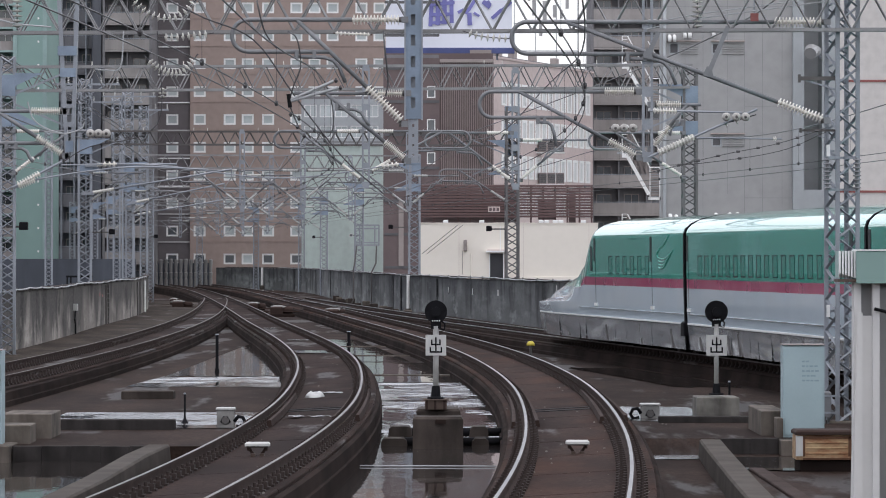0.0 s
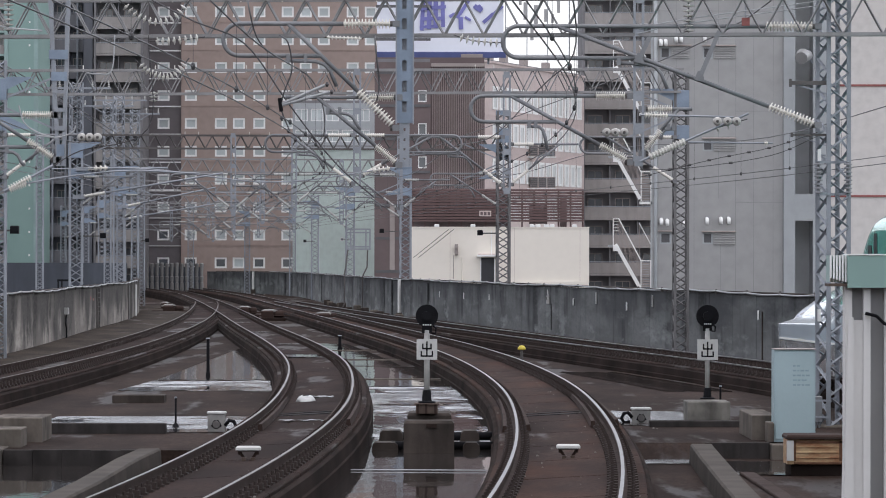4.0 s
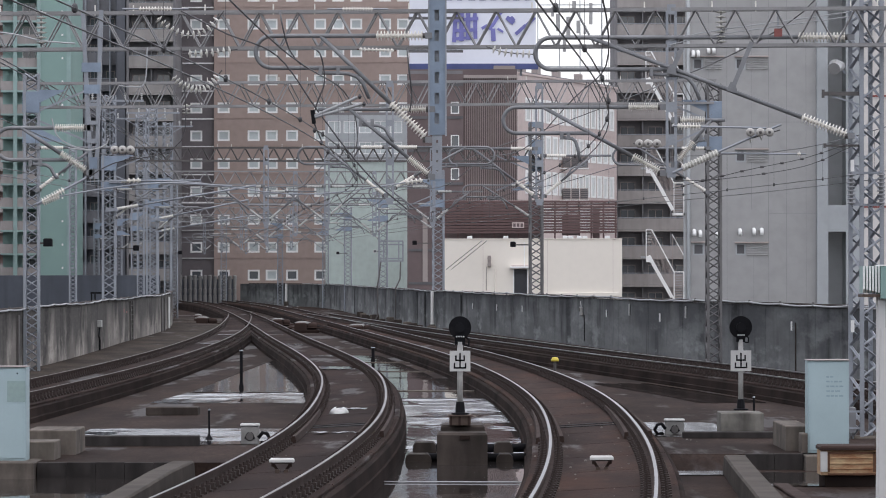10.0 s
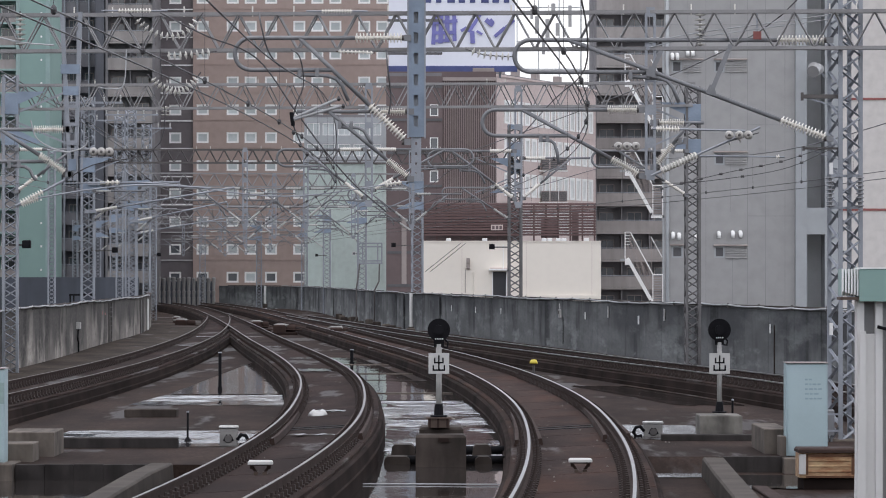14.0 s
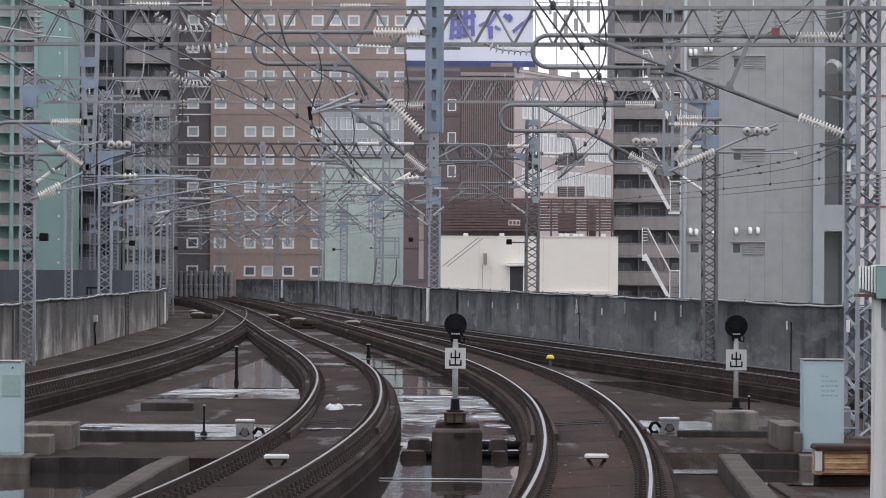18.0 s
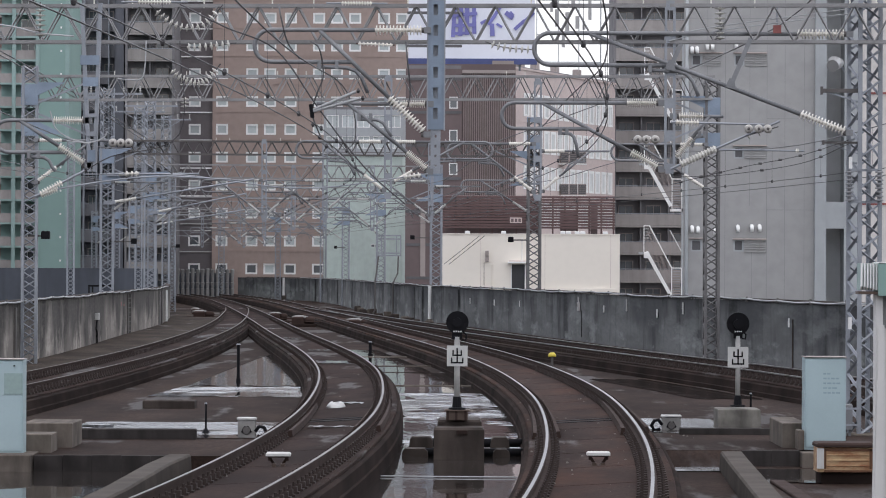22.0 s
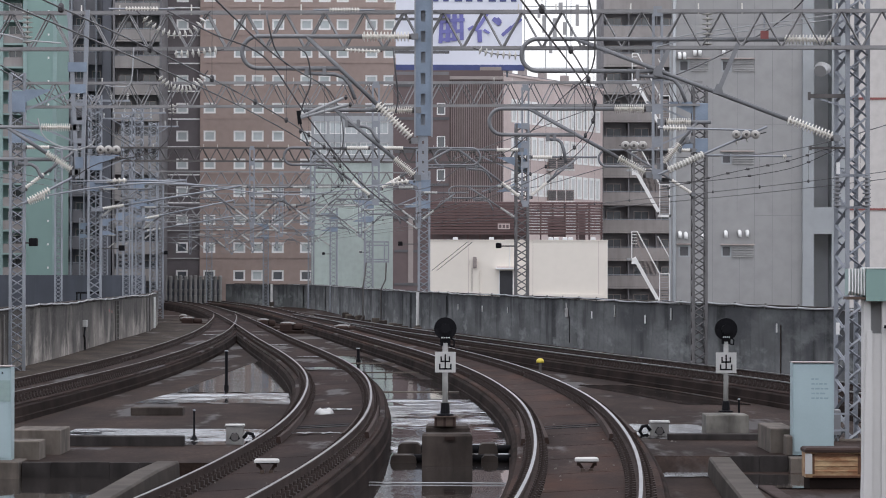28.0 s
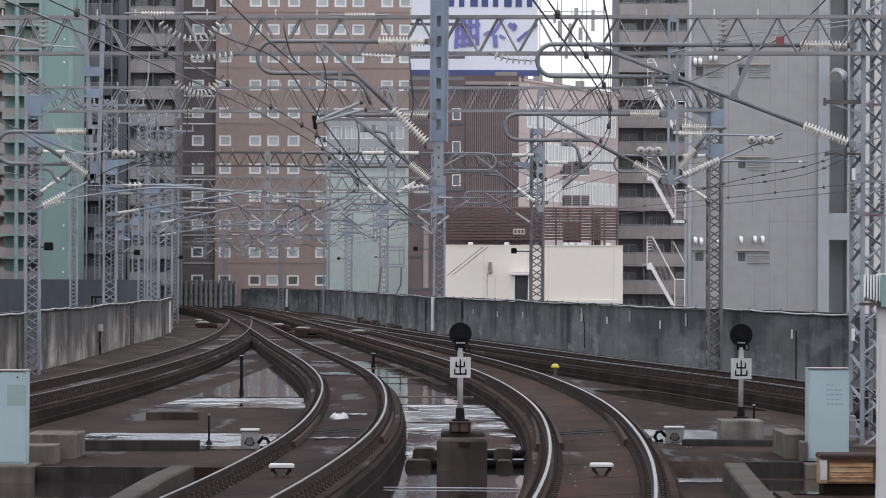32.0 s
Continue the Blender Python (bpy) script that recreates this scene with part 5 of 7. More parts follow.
def cantilever(x, y, z, reach, drop, side=-1, loop=True, thick=0.035, ins=0.8, arm=True, r=0.32, shed=0.085, meet=0.28, bend=1.0):
    """A hinged cantilever: level tube whose looped end runs back to a raking strut, two ribbed insulators and a bent steady arm under clamps."""
    c = thing("cantilever_bracket", "galvanised cantilever bracket with white ribbed insulators", "bracket", "overhead line cantilevers")
    ez = z - drop
    tip = x + side * reach
    a, b = Vector((x, y, ez)), Vector((tip - side * reach * meet, y, z))
    d = (b - a).normalized()
    pts = [(x + side * (ins + 0.1), y, z), (tip, y, z)]
    if loop:
        low = a.lerp(b, (drop - 2 * r) / drop) if drop > 2 * r + 0.2 else a.lerp(b, 0.6)
        pts = [pts[0], (tip - side * r, y, z)]
        pts += [(tip - side * r + side * r * math.sin(radians(q)), y, z - r + r * math.cos(radians(q))) for q in range(15, 181, 15)]
        pts += [(low.x, y, z - 2 * r)]
    part("top_tube", Geo().tube(pts, thick, 10), M_tube, c, smooth=True)
    part("strut", Geo().tube([a + d * (ins + 0.1), b], thick, 10), M_tube, c, smooth=True)
    n, core = (14, 0.4) if y < 100 else (10, 0.72)
    shed = shed if y < 100 else 0.07
    part("insulator", insulator(Geo(), (x + side * 0.1, y, z), (x + side * (ins + 0.1), y, z), shed, n, core), M_porcelain if y < 160 else M_bellgrey, c, "white ribbed insulator" if y < 160 else "dull grey-white rod insulator")
    part("insulator", insulator(Geo(), a + d * 0.1, a + d * (ins + 0.1), shed, n, core), M_porcelain if y < 160 else M_bellgrey, c, "white ribbed insulator" if y < 160 else "dull grey-white rod insulator")
    for hz in (z, ez):
        part("hinge", Geo().box(x - 0.07, x + 0.07, y - 0.06, y + 0.06, hz - 0.06, hz + 0.06), M_tube, c)
        part("end_cap", Geo().tube([(x + side * 0.05, y, hz), (x + side * 0.12, y, hz)], 0.055, 8), M_steel_dark, c)
    if arm:
        k = min(1.0, reach / 3.4)
        sx, sz = tip - side * reach * 0.36, z - (2 * r if loop else r) - 2.1 * thick
        l = k * bend
        part("steady_arm", Geo().tube([(sx, y, sz), (sx - side * 0.6 * l, y, sz - 0.02), (sx - side * 0.78 * l, y, sz - 0.08), (sx - side * 0.9 * l, y, sz - 0.22), (sx - side * 1.02 * l, y, sz - 0.52 * k)], thick * 0.85, 8), M_tube, c, smooth=True)
        for q in (0.05, 0.4):
            cx = sx - side * q * l
            part("clamp", Geo().block(cx - 0.035, cx + 0.035, y - thick * 1.3, y + thick * 1.3, sz - thick, sz + thick * 2.9, 0.01), M_tube, c)
    return c


def mast(x, y, z0, z1, w, turn=0.0, leg=0.07, panel=0.5, label="galvanised lattice mast of the overhead line", foot=True, steel=None):
    t = thing("lattice_mast", label, "mast", "overhead line masts")
    lattice(t, (x, y, z0), (x, y, z1), w, w, leg, leg * 0.6, panel, turn, steel or M_steel, ("leg", "lacing"))
    if foot:
        part("footing", Geo().block(x - w * 0.8, x + w * 0.8, y - w * 0.8, y + w * 0.8, z0 - 0.5, z0 + 0.05), M_block, t, "concrete footing")
    return t


def drop_post(x, y, top, bottom, pw):
    """Two channels held by battens, hanging from a beam."""
    d = thing("drop_post", "galvanised steel post hanging from the portal beam", "post", "drop posts")
    for sx in (-pw / 2, pw / 2):
        part("channel", Geo().bar((x + sx, y, bottom), (x + sx, y, top), pw * 0.3, pw * 0.6), M_steel, d)
    n = max(2, int((top - bottom) / 0.6))
    for i in range(n + 1):
        z = bottom + (top - bottom) * i / n
        part("batten", Geo().box(x - pw / 2, x + pw / 2, y - pw * 0.35, y - pw * 0.3, z - 0.1, z + 0.1), M_steel, d)
    return d


def beam(p, q, h, panel, leg=0.07, steel=None, wide=0.4):
    t = thing("portal_beam", "grey lattice portal beam spanning the tracks", "gantry", "overhead line portals")
    lattice(t, p, q, h, wide, leg, leg * 0.65, panel, 0.0, steel or M_beam, ("chord", "lacing"))
    return t


M_plate = mat("blue_grey_plate", (0.25, 0.31, 0.39), 0.55, 0.15, big=1.5, fine=20, bump=0.03)
M_mastbrown = mat("weathered_mast_steel", (0.17, 0.165, 0.165), 0.6, 0.2, big=1.2, fine=20, bump=0.04)
# first portal
Y1 = 85
mast(8.25, Y1, DECK, 10.5, 0.46, radians(24), 0.085, 0.62)
mast(-13.4, Y1, DECK, 10.5, 0.46, radians(24), 0.085, 0.62)
beam((-13.86, Y1 + 1.3, 7.60), (16.34, Y1 - 1.2, 7.60), 0.73, 0.79, 0.068, wide=0.3)
dp = thing("drop_post", "blue-grey slotted steel post hanging from the portal beam", "post", "drop posts")
slots = [(-0.40, -0.31, z, z + 0.22) for z in (5.67, 6.08, 6.49, 6.92, 7.33, 7.74)]
part("web", Geo().holed(-0.52, -0.18, 5.46, 8.87, Y1 - 0.4, slots, 0.03), M_plate, dp, "slotted web plate")
for x in (-0.53, -0.19):
    part("flange", Geo().box(x, x + 0.03, Y1 - 0.44, Y1 - 0.26, 5.44, 8.87), M_steel, dp)
part("back_plate", Geo().box(-0.52 + 0.02, -0.19, Y1 - 0.3, Y1 - 0.28, 5.46, 8.87), M_steel, dp)
part("lower_post", Geo().holed(-0.45, -0.25, 4.58, 5.5, Y1 - 0.37, [(-0.37, -0.33, z, z + 0.06) for z in (4.7, 4.9, 5.1, 5.3)], 0.08), M_steel, dp, "narrower galvanised lower post")
part("end_plate", Geo().box(-0.5, -0.2, Y1 - 0.4, Y1 - 0.25, 4.54, 4.58), M_plate, dp)
drop_post(4.33, Y1 - 0.33, 7.96, 4.70, 0.17)
tp = thing("drop_post", "tapered galvanised post hanging from the portal beam", "post", "drop posts")
for u0, u1 in ((-7.43, -7.26), (-7.06, -7.16)):
    part("channel", Geo().bar((u0, Y1 - 0.33, 7.96), (u1, Y1 - 0.33, 4.59), 0.075, 0.14), M_steel, tp)
for a, b, v0, v1, m in ((-7.45, -7.07, 6.72, 6.91, M_plate), (-7.40, -7.09, 6.29, 6.47, M_plate), (-7.36, -7.11, 6.04, 6.11, M_steel),
                        (-7.33, -7.12, 5.67, 5.75, M_steel), (-7.31, -7.13, 5.30, 5.39, M_steel), (-7.29, -7.14, 4.79, 5.02, M_plate)):
    part("batten", Geo().box(a, b, Y1 - 0.42, Y1 - 0.4, v0, v1), m, tp)
# rakers from the beam to the long strut, and a small red tag
for (a, b), (c, d) in (((1187, 86), (1168, 128)), ((1310, 76), (1275, 160))):
    rk = thing("raker", "short steel raker between beam and strut", "bracket", "rakers")
    q = lambda u, v: ((u - 784) * 84.5 / 7500, 84.5, 2.66 - (v - 488) * 84.5 / 7500)
    part("bar", Geo().bar(q(a, b), q(c, d), 0.09, 0.05), M_tube, rk)
    x, y, z = q(c, d)
    part("gusset", Geo().hexa([(x - 0.11, y - 0.02, z - 0.03), (x + 0.11, y - 0.02, z - 0.08), (x + 0.11, y + 0.02, z - 0.08), (x - 0.11, y + 0.02, z - 0.03),
                               (x - 0.03, y - 0.02, z + 0.15), (x + 0.06, y - 0.02, z + 0.15), (x + 0.06, y + 0.02, z + 0.15), (x - 0.03, y + 0.02, z + 0.15)]), M_tube, rk)
tg = thing("red_tag", "small dull red plate fixed to the portal beam", "plate")
part("plate", Geo().box(6.38, 6.54, 84.55, 84.6, 7.41, 7.57), M_redline, tg)
part("hook", Geo().bar((6.46, 84.62, 7.57), (6.46, 84.62, 7.94), 0.03), M_steel, tg)
cantilever(-0.52, Y1 - 0.4, 7.44, 3.45, 2.08, -1, thick=0.045, ins=0.95, shed=0.105, meet=0.374)
cantilever(7.91, Y1 - 0.4, 7.40, 6.3, 1.97, -1, thick=0.045, ins=0.95, shed=0.105, meet=0.173)
cantilever(-0.46, Y1 - 0.35, 5.97, 2.27, 1.35, -1, False, 0.04, 0.5, r=0.22)
cantilever(4.17, Y1 - 0.3, 6.01, 3.2, 1.32, -1, thick=0.04, ins=0.6, shed=0.095, meet=0.25, r=0.26, bend=0.4)
cantilever(-7.29, Y1 - 0.34, 5.61, 1.9, 0.9, -1, thick=0.04, ins=0.6)
cantilever(4.40, Y1 - 0.3, 5.75, 1.0, 0.9, 1, thick=0.035, ins=0.5, loop=False)
# short brackets on the outer mast
for z, x0, r in ((6.28, 7.35, 0.08), (5.24, 7.38, 0.045)):
    mb = thing("mast_bracket", "short level steel bracket on a lattice mast", "bracket", "mast brackets")
    part("arm", Geo().bar((x0, Y1 - 0.2, z), (8.1, Y1 - 0.2, z), r), M_steel_dark, mb)
    part("end_plate", Geo().box(x0, x0 + 0.05, Y1 - 0.26, Y1 - 0.14, z - r, z + r), M_steel_dark, mb)
    part("stay", Geo().bar((x0 + 0.15, Y1 - 0.2, z - 0.03), (8.1, Y1 - 0.2, z - 0.22), r * 0.4), M_steel, mb)
# the next portals: masts at both ends, the beam between them
PORTALS = [((-13.08, 131), (8.49, 139), 0.42, 8.44, 0.79), ((-15.83, 194), (3.76, 196), 0.55, 8.21, 0.66),
           ((-17.51, 245), (-0.96, 247), 0.6, 8.3, 0.9), ((-22.06, 311), (-5.30, 313), 0.6, 8.3, 1.0),
           ((-28.38, 376), (-9.58, 380), 0.6, 8.3, 1.1), ((-33.11, 418), (-12.82, 420), 0.55, 8.3, 1.2),
           ((-38.21, 452), (-18.75, 455), 0.55, 8.3, 1.2)]
for n, (a, b, pw, bz, panel) in enumerate(PORTALS):
    for x, y in (a, b):
        mast(x, y, DECK if n == 0 else -2.5, 9.7 if n == 1 and x > 0 else bz + 0.45, pw, radians(4), 0.085 if n == 0 else 0.105, pw * 1.25, foot=n == 0, steel=M_mastbrown if n < 2 and x > 0 else None)
        top = 0.78 if n == 1 and x > 0 else 0.0
        gb = thing("gusset_box", "blue-grey steel box joining mast and beam", "bracket", "mast heads")
        part("plate", Geo().block(x - pw * 0.62, x + pw * 0.62, y - pw * 0.6, y - pw * 0.5, bz - 0.75 + top, bz - 0.1 + top, 0.01), M_plate, gb)
        part("plate", Geo().box(x - pw * 0.62, x + pw * 0.62, y + pw * 0.5, y + pw * 0.6, bz - 0.75, bz - 0.1), M_plate, gb)
        part("plate", Geo().block(x - pw * 0.62, x + pw * 0.62, y - pw * 0.6, y - pw * 0.5, *((bz - 1.7, bz - 1.25) if not top else (9.5, 9.72)), 0.01), M_plate, gb)
        part("tie", Geo().box(x - pw * 0.5, x + pw * 0.5, y - pw * 0.55, y + pw * 0.55, bz - 0.5, bz - 0.4), M_steel, gb)
        s = 1 if (x, y) == a else -1
        for z0, z1 in ((bz - 0.45, bz - 0.05), (bz - 1.25, bz - 1.65)):
            tri = [(x + s * pw * 0.6, z0), (x + s * (pw * 0.6 + 0.85), z1), (x + s * pw * 0.6, z1)]
            g = Geo().sweep([[(u, v, w) for u, w in tri] for v in (y - pw * 0.58, y - pw * 0.52)])
            part("wing_plate", g, M_plate, gb, "triangular blue-grey plate")
            part("brace", Geo().bar((x + s * pw * 0.6, y - pw * 0.5, z0 + (z0 - z1) * 0.6), (x + s * (pw * 0.6 + 1.5), y - pw * 0.5, z1), 0.06), M_steel, gb)
        part("tie", Geo().box(x - pw * 0.5, x + pw * 0.5, y - pw * 0.55, y + pw * 0.55, bz - 1.6, bz - 1.5), M_steel, gb)
    tilt = 0.22 if n == 0 else 0.0
    beam((*a, bz - tilt), (*b, bz + tilt), (0.74, 0.6)[n] if n < 2 else 0.75, panel, 0.075, M_steel_dark if n == 1 else None)
    for f in (TRACK_L, TRACK_A, TRACK_B) if n == 1 else (TRACK_A, TRACK_B):
        y = a[1] + (b[1] - a[1]) * (f((a[1] + b[1]) / 2) - a[0]) / (b[0] - a[0])
        x = f(y) + (1.85 if n == 0 else 2.1)
        y = a[1] + (b[1] - a[1]) * (x - a[0]) / (b[0] - a[0])
        drop_post(x, y - 0.32, bz + 0.3, 5.0, 0.2)
        cantilever(x - 0.12, y - 0.34, 6.73, 2.8, 1.55, -1, thick=0.04, ins=0.7, r=0.27)
        cantilever(x + 0.12, y - 0.3, 6.73 if f is TRACK_A else 6.5, 3.2 if f is TRACK_A and n == 0 else 2.2, 1.3, 1, f is TRACK_A and n < 2, 0.035, 0.65, n < 3, 0.27)
    # arms on the end masts
    cantilever(b[0] - pw * 0.5, b[1] - 0.3, 6.8, 3.1, 1.45, -1, True, 0.04, 0.75, True, 0.27)
    cantilever(a[0] + pw * 0.5, a[1] - 0.3, 6.6, 2.4, 1.3, 1, False, 0.04, 0.7)
# feeder poles that rise above the inner masts, with cross arms
for x, y, top in ((-15.83, 194, 10.9), (-17.51, 245, 12.3), (-19.42, 262, 12.6), (-18.29, 270, 12.4)):
    t = thing("feeder_pole", "galvanised lattice feeder pole with cross arms and pale insulators", "mast", "feeder poles")
    lattice(t, (x, y + 0.05, 7.5), (x, y + 0.05, top), 0.5, 0.5, 0.06, 0.04, 0.5, radians(18), M_steel, ("leg", "lacing"))
    for z in (top - 0.25,):
        arm = part("cross_arm", Geo().bar((x - 1.5, y - 0.1, z), (x + 1.6, y - 0.1, z), 0.09), M_steel, t)
        for dx in (-1.4, -0.75, 0.75, 1.5):
            part("insulator", insulator(Geo(), (x + dx, y - 0.1, z + 0.04), (x + dx, y - 0.1, z + 0.36), 0.06, 4), M_bellgrey, arm, "white ribbed insulator")
        part("brace", Geo().bar((x, y - 0.1, z - 0.6), (x + 1.0, y - 0.1, z), 0.05), M_steel, t)
        part("brace", Geo().bar((x, y - 0.1, z - 0.6), (x - 1.0, y - 0.1, z), 0.05), M_steel, t)
# long pull-off arms reaching out from the inner masts
for p, q, y in (((-15.65, 5.66), (-9.1, 6.76), 193.6), ((-15.5, 6.95), (-11.6, 7.0), 193.6), ((-17.2, 5.9), (-11.9, 7.02), 244.5), ((-21.7, 5.9), (-15.2, 7.0), 310.5)):
    t = thing("pull_off_arm", "long pale tube with an insulator at its mast end", "bracket", "pull-off arms")
    a, b = Vector((p[0], y, p[1])), Vector((q[0], y, q[1]))
    part("tube", Geo().tube([a.lerp(b, 0.17), b], 0.045, 8), M_steel, t, smooth=True)
    part("insulator", insulator(Geo(), a.lerp(b, 0.03), a.lerp(b, 0.18), 0.09, 9, 0.75), M_disc, t, "cream rod insulator")
    part("hinge", Geo().box(a.x - 0.3, a.x + 0.25, y - 0.08, y + 0.3, a.z - 0.08, a.z + 0.08), M_steel, t)
    part("hook", Geo().bar(b, b - Vector((0, 0, 0.35)), 0.04), M_steel, t)
# single masts behind the inner parapet
for u, y, w in ((-19.83, 220, 0.34), (-19.42, 262, 0.4), (-18.29, 270, 0.4), (-19.18, 290, 0.4), (-25.85, 474, 0.6)):
    mast(u, y, -2.5, 9.2, w, radians(5), 0.085, w * 1.25, foot=False)


# wires: contact wire, auxiliary and main messengers, with droppers
def wires(centre, y0, y1, stagger):
    o = thing("overhead_line", "dark contact wire and messenger wires with droppers", "overhead wire", "overhead lines")
    yy = list(np.arange(y0, y1 + 0.1, 4.0))

    def x(y):
        return centre(y) + stagger * math.sin(y / 45 * math.pi)

    def sag(y):
        return 0.35 * math.sin((y - 40) / 48 * math.pi) ** 2
    part("contact_wire", Geo().tube([(x(y), y, 4.95) for y in yy], 0.009, 5), M_wire, o)
    part("auxiliary_messenger", Geo().tube([(x(y), y, 5.12) for y in yy], 0.009, 5), M_wire, o)
    part("messenger", Geo().tube([(x(y), y, 6.35 - sag(y)) for y in yy], 0.012, 6), M_wire, o)
    y = y0 + 1
    while y < min(y1, 200):
        part("dropper", Geo().bar((x(y), y, 5.12), (x(y), y, 6.35 - sag(y)), 0.006), M_wire, o)
        part("clamp", Geo().tube([(x(y), y, q) for q in (5.165, 5.15, 5.12, 5.09, 5.075)], [0.012, 0.026, 0.03, 0.026, 0.012], 8), M_wire, o)
        y += 7
    return o


wires(TRACK_A, 24, 440, 0.15)
wires(TRACK_B, 24, 440, -0.15)
wires(TRACK_L, 60, 296, 0.15)
wires(TRACK_D, -60, 296, 0.1)


def span(pts, r, cuts, label, material=None, disc=0.07, clamps=0, plates=False, core=0.4):
    """A wire or rod through points (x, y, z), with insulators let in from one share of its length to another."""
    t = thing("feeder_wire", label, "wire", "feeder wires")
    pts = [Vector(p) for p in pts]
    if len(pts) > 2:
        ends = [pts[0] * 2 - pts[1]] + pts + [pts[-1] * 2 - pts[-2]]
        fine = []
        for a, b, c, d in zip(ends, ends[1:], ends[2:], ends[3:]):
            for k in range(6):
                s = k / 6
                fine.append(0.5 * (2 * b + (c - a) * s + (2 * a - 5 * b + 4 * c - d) * s ** 2 + (3 * b - a - 3 * c + d) * s ** 3))
        pts = fine + [pts[-1]]
    part("wire", Geo().tube(pts, r, 6), material or M_wire, t)
    total = sum((b - a).length for a, b in zip(pts, pts[1:]))

    def at(s):
        s *= total
        for a, b in zip(pts, pts[1:]):
            if s <= (b - a).length:
                return a.lerp(b, s / (b - a).length)
            s -= (b - a).length
        return pts[-1]
    for a, b, sheds in cuts:
        if plates:
            for k in range(sheds):
                f = a + (b - a) * (k + 0.5) / sheds
                p, q = at(f - 0.01), at(f + 0.01)
                d = (q - p).normalized()
                m = (p + q) / 2
                part("disc", Geo().tube([m - d * 0.03, m - d * 0.014, m - d * 0.006, m + d * 0.01, m + d * 0.03], [disc * 0.25, disc * 0.3, disc, disc * 0.95, disc * 0.2], 12), M_disc, t, "white porcelain disc")
            continue
        part("insulator", insulator(Geo(), at(a), at(b), disc, sheds, core), M_porcelain if core < 0.5 else M_disc, t, "white ribbed insulator")
    for k in range(clamps):
        q = at((k + 0.5) / clamps)
        part("clamp", Geo().tube([q - Vector((0.035, 0, 0)), q + Vector((0.035, 0, 0))], 0.026, 6), M_wire, t)
    return t


YS = 84.4
span([(4.34, YS, 4.69), (5.42, YS, 5.18), (6.50, YS, 5.65)], 0.03, [(0.09, 0.42, 12)], "raking rod with ribbed insulator", M_steel, 0.085, core=0.7)
span([(4.34, YS, 5.62), (5.4, YS, 5.6), (6.2, YS, 5.58)], 0.025, [(0.05, 0.3, 8)], "steel rod with ribbed insulator", M_steel, 0.07)
span([(5.30, YS, 5.08), (6.99, YS, 5.06)], 0.02, [(0.9, 0.94, 2)], "thin steel cross rod", M_steel, 0.05)
span([(4.34, YS, 4.38), (5.81, YS, 4.74), (6.93, YS, 4.97), (7.88, YS, 5.28)], 0.008, [], "thin dark wire with clamps", None, 0.05, 9)
span([(4.34, YS, 4.53), (5.36, YS, 4.57), (6.93, YS, 4.81), (7.88, YS, 5.20)], 0.008, [], "thin dark overhead cross wire", None, 0.05, 3)
span([(4.30, 84.6, 7.34), (5.24, 84.6, 7.54), (7.88, 84.6, 7.90)], 0.014, [], "pale slack overhead jumper cable", M_cable)
span([(4.30, 84.6, 7.25), (5.24, 84.6, 7.45), (7.88, 84.6, 7.81)], 0.014, [], "pale slack overhead jumper cable", M_cable)
span([(-9.72, 84.6, 7.59), (-8.82, 84.6, 7.48), (-8.26, 84.6, 7.35), (-7.58, 84.6, 7.29)], 0.02, [], "pale jumper cable along the beam", M_cable)
span([(-7.70, YS, 5.20), (-7.56, YS, 5.18), (-7.25, YS, 5.16), (-6.97, YS, 5.25), (-6.89, YS, 5.39)], 0.016, [], "pale looped jumper cable", M_cable)
span([(-8.03, YS, 5.79), (-7.92, YS, 5.45), (-7.64, YS, 5.25), (-7.25, YS, 5.14)], 0.016, [], "pale looped jumper cable", M_cable)
span([(-8.32, YS, 4.08), (-7.34, YS, 4.60)], 0.03, [(0.1, 0.55, 9)], "raking rod with ribbed insulator", M_steel, 0.075)
span([(-8.32, YS, 4.06), (-7.75, YS, 4.26), (-6.01, YS, 4.49), (-4.43, YS, 4.44)], 0.02, [(0.03, 0.12, 8)], "steel rod with ribbed insulator", M_steel, 0.07)
span([(-7.36, YS, 4.57), (-6.80, YS, 4.89), (-5.45, YS, 5.34), (-5.45, YS, 7.20)], 0.012, [], "thin dark overhead cross wire", None)
span([(-7.36, YS, 4.53), (-5.45, YS, 4.53), (-2.97, YS, 4.27), (-0.50, YS, 4.57)], 0.014, [(0.12, 0.16, 3), (0.93, 0.98, 4)], "steel cross-span wire over tracks", M_steel, 0.06)
span([(-6.68, YS, 6.44), (-6.46, YS, 6.42), (-6.18, YS, 6.49), (-6.12, YS, 7.20)], 0.015, [], "pale looped jumper cable", M_cable)
# strings of white discs strained between beam and wires
for ends, n in ((((245, 20), (278, 50), (312, 62), (345, 54), (376, 20)), 13), (((300, 96), (345, 95), (400, 88)), 8), (((276, 128), (300, 150), (330, 160), (352, 150), (372, 125)), 13), (((309, 182), (309, 206)), 3), (((840, 84), (875, 94), (930, 98)), 7), (((1100, 256), (1150, 256)), 3), (((1290, 252), (1360, 232)), 3)):
    q = lambda u, v: ((u - 784) * 84.6 / 7500, 84.6, 2.66 - (v - 488) * 84.6 / 7500)
    span([q(*e) for e in ends], 0.012, [(0.1, 0.9, n)], "slack string of white disc insulators", None, 0.085, plates=True)
# suspension insulators on the beam
for x in (5.32, -8.26):
    span([(x, 84.62, 7.97), (x, 84.62, 7.23)], 0.015, [(0.02, 0.95, 7)], "upright stack of white disc insulators", None, 0.11, plates=True)
